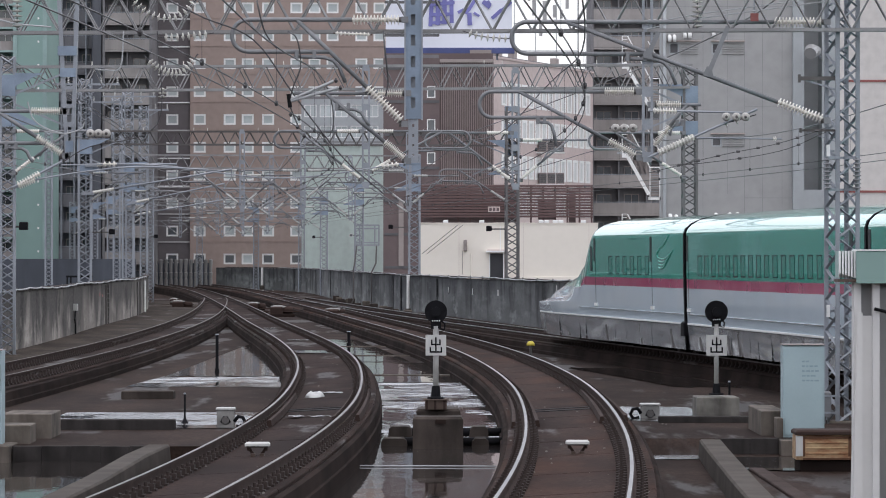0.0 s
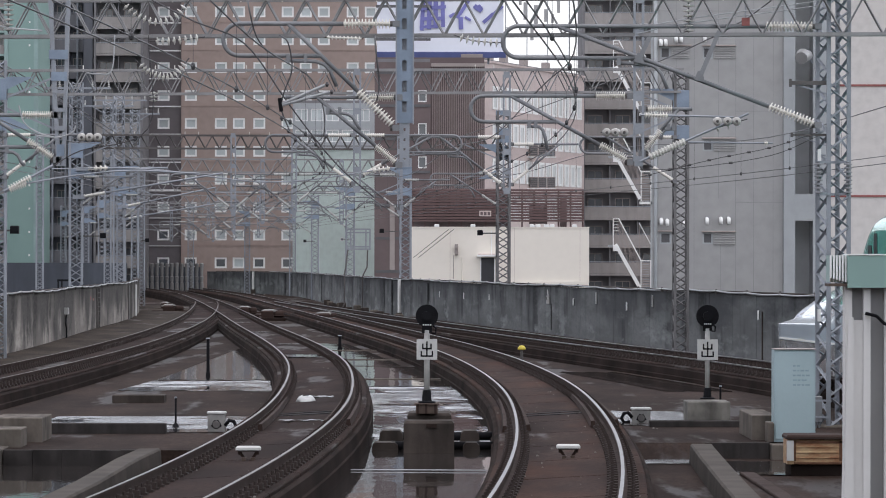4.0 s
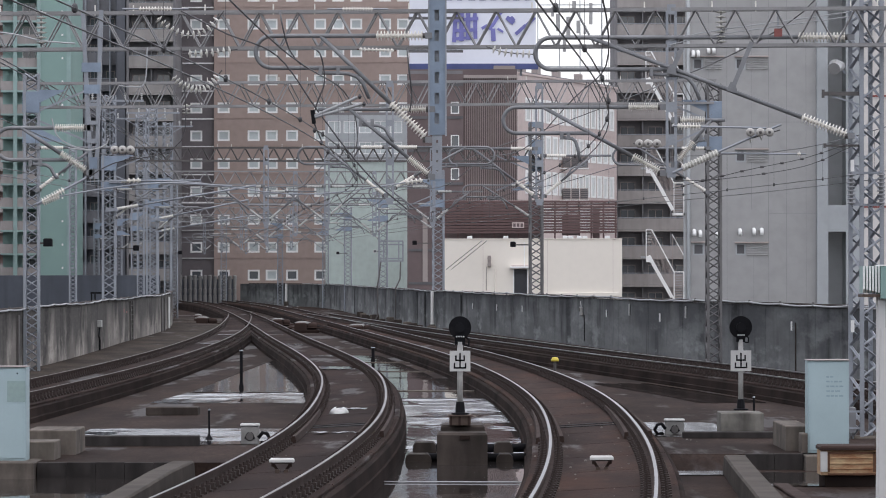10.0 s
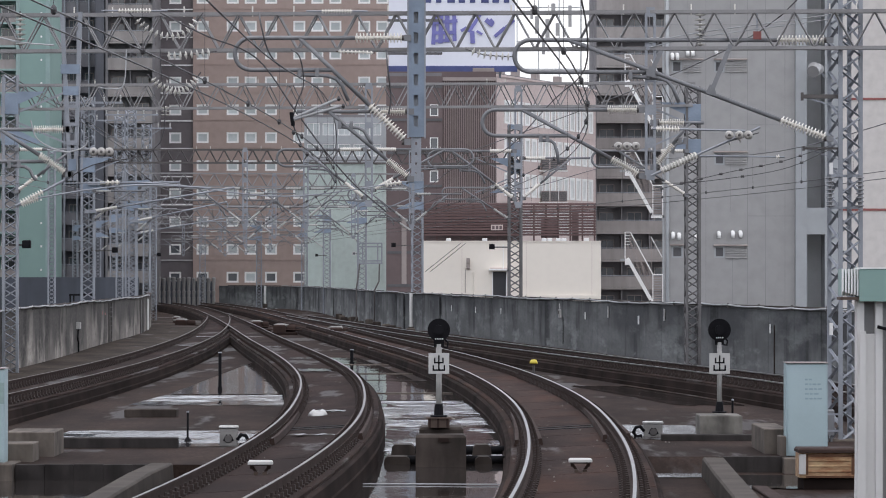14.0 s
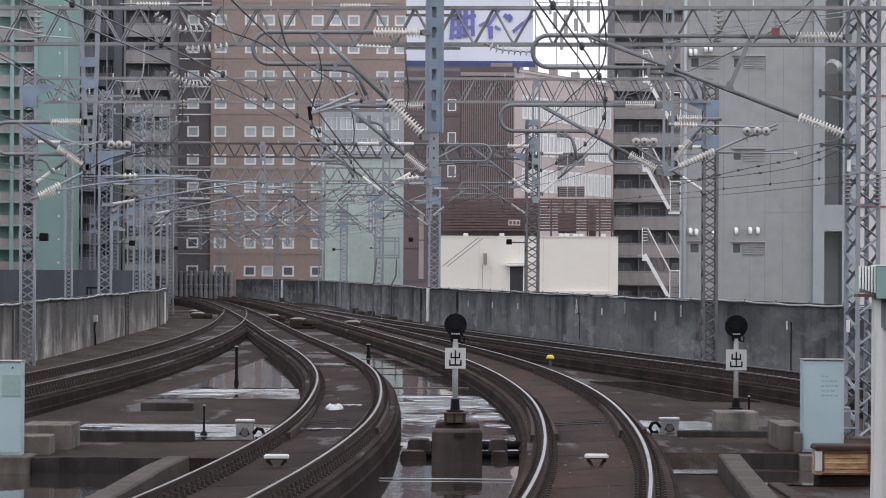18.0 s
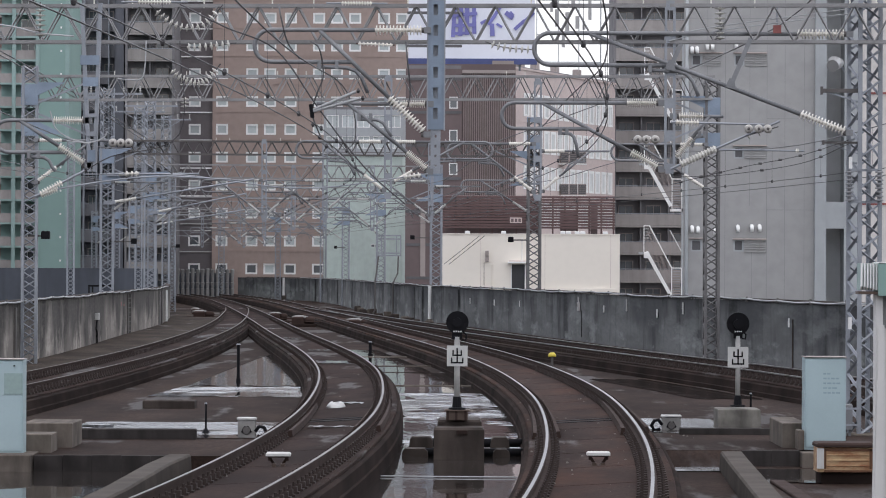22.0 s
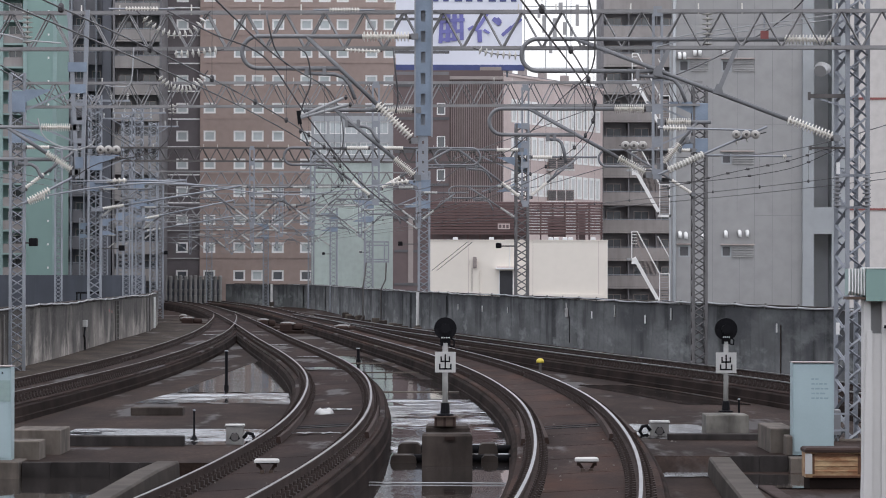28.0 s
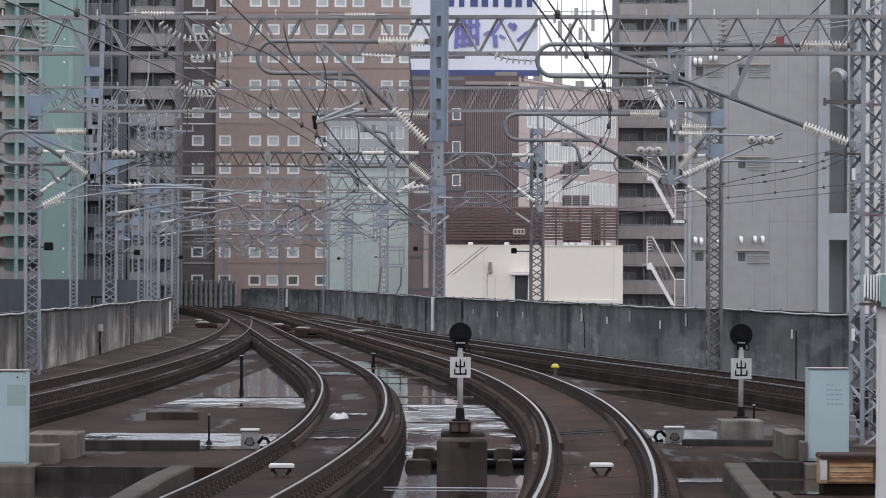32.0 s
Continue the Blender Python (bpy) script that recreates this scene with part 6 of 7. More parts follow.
# long insulators on the beam
for a, b, z in ((-6.32, -5.60, 7.97), (-2.24, -1.62, 7.96)):
    span([(a - 0.3, YS, z), (b + 0.3, YS, z)], 0.02, [(0.25, 0.75, 11)], "ribbed insulator lying on the beam", M_steel, 0.05)
span([(-1.94, YS, 7.16), (-1.17, YS, 7.13)], 0.015, [(0.05, 0.95, 9)], "brown ribbed insulator under the beam", M_rust, 0.045)
for dx in (0.0, 0.35):
    span([(-0.6 + dx, 299.2, 3.05), (1.9 + dx, 299.2, 5.06)], 0.025, [], "thin guy wire slanting over the cream wall", None)
# hanging wires that curl from the first portal
for pts in ([(475, 20), (478, 40), (488, 80), (500, 102), (512, 115)], [(532, 85), (545, 95), (552, 120), (553, 150), (540, 185), (535, 215), (548, 250)], [(700, 85), (702, 110), (708, 170), (704, 200)], [(300, 20), (380, 60), (470, 100), (540, 195), (590, 262), (640, 320), (700, 372)]):
    span([((u - 784) * y / 7500, y, 2.66 - (v - 488) * y / 7500) for (u, v), y in zip(pts, [84.7] + [84.2] * 9)], 0.016, [], "dark slack jumper wire", None)
# feeder wires along the line on both sides
for x0, x1, z0, z1 in ((-14.2, -16.5, 9.3, 8.9), (-13.4, -15.8, 9.0, 8.6), (8.4, -0.6, 9.4, 8.9)):
    span([(x0, 40, z0), (x0 * 0.98, 85, z0 - 0.3), (x0 if x0 < 0 else 8.2, 136, z0), (x1, 246, z1), (x1 - 8, 378, z1)], 0.018, [], "dark feeder wire along the viaduct", None)

# fittings on the first right-hand mast
mx, my = 8.25, 84.5
t = thing("cable_box", "grey cable terminal box strapped to the mast", "junction box")
part("case", Geo().block(7.77, 7.99, my, my + 0.2, -0.49, 0.02, 0.02), M_tube, t)
for k in range(3):
    x = 7.80 + k * 0.07
    part("conduit", Geo().tube([(x, my + 0.1, DECK), (x, my + 0.1, -0.47)], 0.025, 6), M_tube, t)
for z in (-0.07, -0.40):
    part("strap", Geo().box(7.77, 8.11, my - 0.01, my + 0.02, z - 0.02, z + 0.02), M_steel, t)
for x in (7.91, 8.50):
    t = thing("arrester", "grey ribbed arrester fixed upright on the mast", "insulator", "mast arresters")
    part("ribs", insulator(Geo(), (x, my, 4.05), (x, my, 4.69), 0.09, 8), M_tube, t)
    for z in (4.69, 4.05):
        part("arm", Geo().bar((x, my, z), (mx, my + 0.25, z), 0.05), M_steel, t)
for v in (4.71, 1.51):
    t = thing("number_plate", "small white plate on the mast", "plate")
    part("plate", Geo().box(7.90, 7.97, my + 0.06, my + 0.08, v, v + 0.24), M_white, t)
    part("bracket", Geo().bar((7.93, my + 0.1, v + 0.12), (8.07, my + 0.3, v + 0.12), 0.03), M_steel, t)


# small lamps on short arms, fixed to the masts
def mast_lamp(u, v, y, reach, dark=True):
    x, z = (u - 784) * y / 7500, 2.66 - (v - 488) * y / 7500
    t = thing("mast_lamp", "small dark lamp box on an arm of a mast" if dark else "small white lamp box on an arm of a mast", "lamp", "mast lamps")
    part("arm", Geo().bar((x + reach, y, z - 0.02), (x, y, z - 0.02), 0.06), M_steel_dark, t)
    part("housing", Geo().block(x - 0.13, x + 0.13, y - 0.2, y + 0.1, z - 0.12, z + 0.13, 0.03), M_black if dark else M_white, t)
    part("glass", Geo().box(x - 0.1, x + 0.1, y - 0.22, y - 0.2, z - 0.08, z + 0.08), M_black if dark else M_pane, t)


for u, v, y, reach, dark in ((64, 430, 131, -0.55, True), (220, 440, 194, -1.1, True), (298, 448, 289.7, -0.4, True), (577, 449, 379.6, 0.9, True), (643, 446, 313, 0.7, False), (713, 431, 247, 1.4, True), (887, 434, 196, 0.86, True)):
    mast_lamp(u, v, y, reach, dark)
M_bell = mat("dull_porcelain", (0.45, 0.43, 0.4), 0.4, 0, big=8, fine=40, bump=0, amount=0.5)
# pairs and triples of round insulators on the cross rods
for us, v, y in (((182, 196, 210), 266, 84.3), ((1307, 1325, 1341), 236, 84.25), ((1111, 1126, 1142), 256, 84.25)):
    for u in us:
        x, z = (u - 784) * y / 7500, 2.66 - (v - 488) * y / 7500
        t = thing("round_insulator", "pale round porcelain insulator on a cross rod", "insulator", "round insulators")
        part("bell", Geo().tube([(x, y - 0.07, z), (x, y - 0.05, z), (x, y, z), (x, y + 0.04, z)], [0.045, 0.075, 0.088, 0.08], 14), M_bell, t, smooth=True)
        part("cap", Geo().tube([(x, y - 0.1, z), (x, y - 0.06, z)], [0.02, 0.035], 8), M_steel_dark, t)
        part("pin", Geo().tube([(x, y, z), (x, y + 0.3, z - 0.03)], 0.02, 6), M_steel_dark, t)
# short upright rods on top of the portal beams
for ya, yb, za, zb, xa, xb, n in ((86.3, 83.8, 7.97, 7.97, -13.86, 16.34, 24), (131, 139, 8.6, 9.04, -13.08, 8.49, 15), (194, 196, 8.53, 8.53, -15.83, 3.76, 13)):
    for i in range(1, n):
        f = (i + 0.3 * math.sin(i * 2.7)) / n
        x, y, z = xa + (xb - xa) * f, ya + (yb - ya) * f - 0.3, za + (zb - za) * f
        t = thing("rod_insulator", "short upright pale rod on a portal beam", "insulator", "beam rods")
        part("rod", Geo().tube([(x, y + 0.16, z - 0.06), (x, y + 0.16, z + 0.15)], 0.016, 6), M_porcelain, t)

# pull-off rods and a bent arm beside the hanging jumpers
po = thing("pull_off_arm", "pale galvanised pull-off rods meeting at a dark clamp", "bracket", "pull-off arms")
q = lambda u, v: ((u - 784) * 84.15 / 7500, 84.15, 2.66 - (v - 488) * 84.15 / 7500)
for a, b, r in (((534, 207), (612, 173), 0.03), ((534, 209), (620, 185), 0.03), ):
    part("rod", Geo().tube([q(*a), q(*b)], r, 8), M_cable if r == 0.03 else M_tube, po)
part("clamp", Geo().tube([q(532, 196), q(535, 220)], 0.04, 8), M_black, po)
for u, v in ((616, 172), (624, 185), (536, 232), (548, 254), (560, 270)):
    x, y, z = q(u, v)
    part("clamp", Geo().tube([(x, y, z - 0.05), (x, y, z), (x, y, z + 0.05)], [0.015, 0.042, 0.015], 8), M_wire, po)

# ---- deck furniture ----
M_chip = mat("pale_stone_chip", (0.2, 0.185, 0.17), 0.8, 0, bump=0)
M_writing = mat("faint_grey_ink", (0.27, 0.36, 0.385), 0.6, 0, bump=0)
M_plategrey = mat("weathered_white_plate", (0.52, 0.515, 0.495), 0.5, 0, big=4, fine=30, bump=0.02, amount=0.3, grain=0.1)
M_fluted = mat("pale_mint_flutes", (0.3, 0.4, 0.38), 0.6, 0, bump=0.02)
M_post = mat("pale_grey_post_paint", (0.36, 0.355, 0.335), 0.5, 0, big=3, fine=20, bump=0.02, amount=0.6)
M_plinth = mat("stained_plinth_concrete", (0.22, 0.207, 0.183), 0.85, 0, big=2.2, fine=12, second=(0.07, 0.066, 0.06), amount=0.95, streak=0.5, run=(3.0, 1.0, 0.7), spec=0.12)


M_ductstone = mat("damp_duct_concrete", (0.078, 0.066, 0.056), 0.85, 0, big=1.2, fine=14, second=(0.05, 0.043, 0.038), amount=0.9, spec=0.12)


def signal(x, y, base_top, label):
    """A round black departure indicator on a post, with a lettered plate below."""
    s = thing("departure_indicator", label, "railway signal", "departure indicators")
    px = y / 7500
    zc = 2.66 - (581 - 488) * px
    d = 20 * px
    k = y / 74
    h = part("lamp_head", Geo().tube([(x, y - 0.02, zc), (x, y - 0.05, zc), (x, y + 0.12, zc)], [d * 0.9, d, d], 28), M_black, s, "round black lamp head")
    part("hood", Geo().tube([(x, y - 0.16, zc), (x, y - 0.05, zc)], [d * 0.42, d * 0.42], 20), M_black, h)
    part("lens", Geo().tube([(x, y - 0.06, zc), (x, y - 0.062, zc)], [d * 0.36, d * 0.36], 16), M_pane, h)
    for i in range(4):
        part("rating_mark", Geo().box(x - 0.07 + i * 0.04, x - 0.045 + i * 0.04, y - 0.056, y - 0.05, zc - 0.17, zc - 0.145), M_white, h)
    part("neck", Geo().box(x - 0.09, x + 0.09, y - 0.03, y + 0.1, zc - 0.3, zc - 0.17), M_black, s)
    part("cable_loop", Geo().tube([(x + 0.1, y, zc - 0.16), (x + 0.16, y, zc - 0.22), (x + 0.15, y, zc - 0.31), (x + 0.08, y, zc - 0.3)], 0.018, 6), M_black, s)
    zt = 2.66 - (622 - 488) * px
    pl = part("plate", Geo().box(x - 0.18 * k, x + 0.18 * k, y - 0.06, y - 0.045, zt - 0.36 * k, zt), M_plategrey, s, "white plate with a black character")
    c = Geo()
    w, yy = 0.026 * k, (y - 0.066, y - 0.06)
    zz = zt - 0.18 * k
    c.box(x - w / 2, x + w / 2, *yy, zz - 0.12 * k, zz + 0.14 * k)
    for a, b, lo, hi in ((-0.085, 0.085, 0.0, 0.1), (-0.11, 0.11, -0.13, -0.03)):
        a, b, lo, hi = a * k, b * k, lo * k, hi * k
        c.box(x + a, x + a + w, *yy, zz + lo, zz + hi)
        c.box(x + b - w, x + b, *yy, zz + lo, zz + hi)
        c.box(x + a, x + b, *yy, zz + lo - 0.001, zz + lo + w)
    part("character", c, M_black, pl)
    part("post", Geo().tube([(x, y, base_top), (x, y, zc - 0.25)], 0.05, 12), M_post, s, smooth=True)
    part("post_foot", Geo().tube([(x, y, base_top), (x, y, base_top + 0.03), (x, y, base_top + 0.04), (x, y, base_top + 0.22), (x, y, base_top + 0.23)], [0.15, 0.15, 0.085, 0.07, 0.055], 12), M_black, s)
    return s


signal(0.09, 74, 0.22, "round black departure indicator on a post over a dark concrete base")
signal(5.80, 86, -0.09, "round black departure indicator on a post over a pale concrete block")


def block(name, x0, x1, y0, y1, z0, z1, m, label, c=0.016):
    t = thing(name, label, "concrete block")
    part("body", Geo().block(x0, x1, y0, y1, z0, z1, c), m, t)
    return t


# base of the first indicator: stepped block with cable trunks
b = thing("signal_foundation", "dark stepped concrete base with cable trunking, standing in water", "concrete block")
part("lower_block", Geo().block(-0.31, 0.56, 73.0, 74.0, LOW, -0.06, 0.04), M_blockdark, b)
part("upper_block", Geo().block(-0.25, 0.52, 74.0, 75.4, LOW, 0.04, 0.04), M_blockdark, b)
ped = part("pedestal", Geo().box(-0.1, 0.28, 73.85, 74.2, 0.04, 0.2), M_rust, b, "rusty steel pedestal under the post")
part("pedestal_plate", Geo().box(-0.13, 0.31, 73.8, 74.25, 0.2, 0.22), M_rust, ped)
for x in (-0.07, 0.08, 0.24):
    part("stud", Geo().box(x - 0.02, x + 0.02, 73.82, 73.85, 0.04, 0.2), M_railside, ped)
part("cover", Geo().block(0.08, 0.26, 72.95, 73.0, -0.17, -0.1, 0.01), M_bed, b)
# cable pipes cross the gap on both sides, each under a concrete saddle
for y, z, top, saddles in ((77.4, -0.5, -0.385, ((-0.76, -0.35), (0.72, 1.04))), (74.4, -0.55, -0.475, ((-0.86, -0.42), (0.73, 1.01)))):
    for x0, x1 in ((saddles[0][1] - 0.1, -0.2), (0.45, saddles[1][1] + 0.3)):
        part("cable_pipe", Geo().tube([(x0, y, z), (x1, y + 0.1, z)], 0.08, 12), M_black, b, "dark round cable pipe", smooth=True)
    for x0, x1 in saddles:
        g = Geo().sweep([[(x0 - 0.05, yy, LOW), (x1 + 0.05, yy, LOW), (x1, yy, top - 0.05), (x1 - 0.05, yy, top), (x0 + 0.05, yy, top), (x0, yy, top - 0.05)] for yy in (y - 0.35, y + 0.4)])
        part("saddle", g, M_blockdark, b, "concrete saddle over the pipes")
block("concrete_plinth", 5.37, 6.23, 85.5, 86.9, DECK, -0.13, M_plinth, "pale concrete plinth under an indicator post")

# kerbs, blocks and ducts on the deck
for x0, x1, y, z1 in ((-7.3, -4.75, 74.15, -0.61), (5.3, 6.35, 77.45, -0.61)):
    gw = thing("gutter_edge", "row of stained concrete kerb blocks along the gutter", "kerb", "gutter edges")
    n = round((x1 - x0) / 0.52)
    for i in range(n):
        a, c = x0 + (x1 - x0) * i / n + 0.003, x0 + (x1 - x0) * (i + 1) / n - 0.003
        part("kerb_block", Geo().block(a, c, y - 0.16, y + 0.02, LOW, z1 + 0.004 * (i % 3), 0.007), M_kerb, gw)
block("kerb", -7.16, -4.91, 81.3, 81.7, DECK, -0.42, M_kerb, "low dark concrete kerb beside a puddle", 0.015)
block("kerb", 4.57, 6.43, 84.9, 85.3, DECK, -0.49, M_kerb, "low dark concrete kerb beside a puddle", 0.015)
block("kerb", -7.24, -6.02, 99.2, 100, DECK, -0.43, M_blockdark, "long low concrete kerb block on the deck", 0.02)
block("concrete_block", -7.84, -6.93, 77.4, 79.4, DECK, -0.17, M_block, "pale square concrete block")
block("concrete_block", -7.81, -7.11, 75.2, 76.4, DECK, -0.29, M_block, "pale low concrete block")
block("concrete_block", 6.15, 6.62, 78.8, 82, DECK, -0.16, M_block, "pale concrete block beside a cabinet")
block("concrete_block", 6.37, 6.48, 77.9, 78.6, DECK - 0.02, -0.26, M_block, "small pale concrete block against a larger one")
block("concrete_footing", 6.36, 6.98, 76.8, 79.4, LOW, -0.62, M_block, "pale concrete footing under a cabinet")
block("concrete_footing", -8.13, -7.32, 73.6, 75.4, LOW, -0.59, M_block, "pale concrete footing under a cabinet")
block("pipe_cover", 5.36, 5.62, 60, 71.4, LOW, LOW + 0.05, M_railside, "low rusty pipe cover in the gutter")


M_boxgrey = mat("weathered_box_paint", (0.27, 0.26, 0.245), 0.6, 0.1, big=4, fine=30, bump=0.03, amount=0.8)


def duct(pts, label):
    """A long low concrete cable duct lying along the track."""
    t = thing("cable_duct", label, "cable duct")
    rings = []
    for x, y in pts:
        rings.append([(x - 0.22, y, LOW), (x + 0.22, y, LOW), (x + 0.2, y, -0.6), (x + 0.17, y, -0.57), (x - 0.17, y, -0.57), (x - 0.2, y, -0.6)])
    part("body", Geo().sweep(rings), M_ductstone, t)


duct([(-4.74, 73.8), (-4.87, 70), (-4.95, 62.5), (-5.21, 54), (-5.6, 46)], "pale concrete cable duct slanting along the track")
duct([(5.02, 76), (4.86, 71), (4.60, 62), (4.45, 56), (4.3, 48)], "pale concrete cable duct slanting along the track")


def cabinet(x0, x1, y, z0, z1, label, writing):
    c = thing("equipment_cabinet", label, "cabinet", "trackside cabinets")
    part("body", Geo().block(x0, x1, y, y + 0.6, z0, z1, 0.02), M_cabinet, c)
    part("door", Geo().box(x0 + 0.03, x1 - 0.03, y - 0.02, y, z0 + 0.05, z1 - 0.04), M_cabinet, c)
    part("top_lip", Geo().box(x0 - 0.01, x1 + 0.01, y - 0.04, y + 0.62, z1, z1 + 0.015), M_fin, c)
    if writing:
        for k, words in enumerate(((0.05, 0.06), (0.06, 0.04, 0.07, 0.06), (0.05, 0.08, 0.05, 0.07), (0.07, 0.05, 0.09), (0.06, 0.06, 0.05, 0.08))):
            x = x0 + (x1 - x0) * 0.45
            for w in words:
                part("writing_bar", Geo().box(x, x + w, y - 0.024, y - 0.02, z1 - 0.315 - k * 0.088, z1 - 0.285 - k * 0.088), M_writing, c, "faint grey writing")
                x += w + 0.02
    return c


cabinet(6.49, 7.25, 78, -0.62, 1.08, "pale blue steel trackside cabinet with faint writing", True)
lc = cabinet(-8.22, -7.53, 74.4, -0.60, 1.05, "pale blue steel trackside cabinet with a paler patch", False)
part("patch", Geo().box(-7.86, -7.54, 74.37, 74.376, 0.44, 0.81), M_fluted, lc, "paler mint patch")
part("lock", Geo().tube([(-7.68, 74.34, 0.94), (-7.68, 74.38, 0.94)], 0.015, 8), M_black, lc)

# rusted metal box
r = thing("rusted_box", "white steel box streaked with orange rust, dark lid", "junction box")
part("body", Geo().block(6.13, 7.06, 71, 71.8, -0.70, -0.28, 0.02), M_rustwhite, r)
part("lid", Geo().block(6.11, 7.09, 70.95, 71.85, -0.28, -0.205, 0.03), M_railside, r)
for z0, z1 in ((-0.70, -0.645), (-0.345, -0.285)):
    part("rust_edge", Geo().block(6.24, 7.05, 70.985, 71.0, z0, z1 - 0.02, 0.005), M_rustdeep, r, "deeply rusted seam")
part("rust_edge", Geo().block(6.24, 6.275, 70.985, 71.0, -0.645, -0.305, 0.005), M_rustdeep, r, "deeply rusted seam")
part("rust_edge", Geo().block(7.0, 7.05, 70.985, 71.0, -0.645, -0.305, 0.005), M_rustdeep, r, "deeply rusted seam")
for z in (-0.41, -0.5, -0.59):
    part("pressed_rib", Geo().hexa([(6.29, 70.985, z - 0.012), (6.98, 70.985, z - 0.008), (6.98, 71.0, z - 0.02), (6.29, 71.0, z - 0.02), (6.29, 70.985, z + 0.004), (6.98, 70.985, z + 0.006), (6.98, 71.0, z + 0.012), (6.29, 71.0, z + 0.012)]), M_rustwhite, r)
part("white_corner", Geo().block(6.125, 6.235, 70.97, 71.1, -0.64, -0.3, 0.01), M_plategrey, r, "bare white corner")
# Block added below; its dark colour stands for the shade under the box.
part("pad", Geo().block(6.2, 7.15, 71.05, 72.2, LOW, -0.70, 0.02), M_bed, r, "added dark pad, shade under the box in its colour")


def marker(x, y, z, half, label):
    """A low track device: a white bar on a dark trestle with splayed legs, standing on the slab."""
    t = thing("track_antenna", label, "track device", "track devices")
    part("bar", Geo().block(x - half, x + half, y - 0.12, y + 0.12, z - 0.055, z, 0.02), M_plategrey, t)
    part("under_plate", Geo().box(x - half * 0.85, x + half * 0.85, y - 0.1, y + 0.1, z - 0.075, z - 0.055), M_blockdark, t)
    for k in (-1, 1):
        part("hanger", Geo().box(x + k * half * 0.72 - 0.02, x + k * half * 0.72 + 0.02, y - 0.06, y + 0.06, z - 0.12, z - 0.07), M_railside, t)
        part("leg", Geo().bar((x + k * half * 0.66, y, z - 0.09), (x + k * half * 0.36, y, z - 0.17), 0.04), M_railside, t)
        part("foot", Geo().box(x + k * half * 0.36 - 0.03, x + k * half * 0.36 + 0.03, y - 0.08, y + 0.08, z - 0.21, z - 0.16), M_rust, t)


marker(-2.48, 60.7, 0.038, 0.178, "white bar device on splayed dark legs between the rails")
marker(2.13, 61.5, 0.035, 0.17, "white bar device on rusty legs between the rails")


def track_box(x, y, z0, z1, w, s):
    t = thing("track_junction_box", "grey metal junction box with a black cable on the deck", "junction box", "junction boxes")
    part("body", Geo().block(x - w, x + w, y, y + 0.3, z0, z1 - 0.03, 0.02), M_boxgrey, t)
    part("lid", Geo().block(x - w * 1.1, x + w * 1.1, y - 0.02, y + 0.32, z1 - 0.03, z1 + 0.01, 0.015), M_bellgrey, t)
    part("boss", Geo().tube([(x, y - 0.03, (z0 + z1) / 2 - 0.05), (x, y, (z0 + z1) / 2 - 0.05)], [0.07, 0.09], 10), M_steel_dark, t)
    part("mark", Geo().bar((x - 0.09, y - 0.012, (z0 + z1) / 2 - 0.09), (x - 0.02, y - 0.012, (z0 + z1) / 2 + 0.03), 0.04, 0.02).bar((x + 0.09, y - 0.012, (z0 + z1) / 2 - 0.09), (x + 0.02, y - 0.012, (z0 + z1) / 2 + 0.03), 0.04, 0.02), M_black, t)
    part("cable", Geo().tube([(x - s * w, y, z0 + 0.12), (x - s * (w + 0.08), y - 0.02, z0 + 0.22), (x - s * (w + 0.17), y - 0.03, z0 + 0.2), (x - s * (w + 0.22), y - 0.02, z0 + 0.1), (x - s * (w + 0.16), y, z0 + 0.01), (x - s * (w + 0.04), y, z0 + 0.03)], 0.036, 8), M_black, t, smooth=True)


track_box(-3.99, 82.4, DECK, -0.24, 0.17, -1)
track_box(4.51, 87, DECK, -0.31, 0.19, 1)

# upright stakes
for u0, y, v0, v1, r0, lab in ((-4.89, 84.3, DECK, -0.03, 0.02, "thin black stake on a conical foot standing in water"),
                               (-6.20, 123, DECK, 0.46, 0.045, "dark post with a pale cap standing in water"),
                               (6.17, 87.5, DECK, 0.12, 0.022, "short dark stake beside the plinth"),
                               (-3.09, 160, DECK, -0.09, 0.06, "short dark post between the tracks")):
    s = thing("marker_stake", lab, "stake")
    part("stem", Geo().tube([(u0, y, v0), (u0, y, v1)], r0, 8), M_black, s)
    part("foot", Geo().tube([(u0, y, v0), (u0, y, v0 + 0.1)], [r0 * (4.5 if r0 < 0.03 else 1.6), r0 * 1.5], 10), M_black, s)
    part("cap", Geo().tube([(u0, y, v1), (u0, y, v1 + 0.03)], [r0 * 1.4, r0], 8), M_steel, s)
# yellow marker
s = thing("yellow_marker", "small yellow domed marker on a short post", "marker")
yy = 125
part("dome", Geo().tube([(2.95, yy, 0.11), (2.95, yy, 0.16), (2.95, yy, 0.23), (2.95, yy, 0.24)], [0.12, 0.12, 0.075, 0.02], 12), M_yellow, s, smooth=True)
part("post", Geo().tube([(2.95, yy, -0.5), (2.95, yy, 0.11)], 0.04, 8), M_steel_dark, s)

# pale heap between the rails
hp = thing("sand_heap", "small pale heap of sand between the rails", "heap")
hx, hy, hz = -2.38, 87, -0.2
rings = []
for i in range(5):
    t = i / 4
    rr = (1 - 0.85 * t) ** 0.45
    rings.append([(hx + 0.2 * rr * math.cos(a) * (1 + 0.15 * math.sin(3 * a)), hy + 0.3 * rr * math.sin(a), hz + (0.12 + 0.035 * math.sin(2 * a + 1)) * t ** 0.6) for a in np.linspace(0, 2 * math.pi, 16, endpoint=False)])
part("body", Geo().sweep(rings), M_bellgrey, hp, smooth=True)

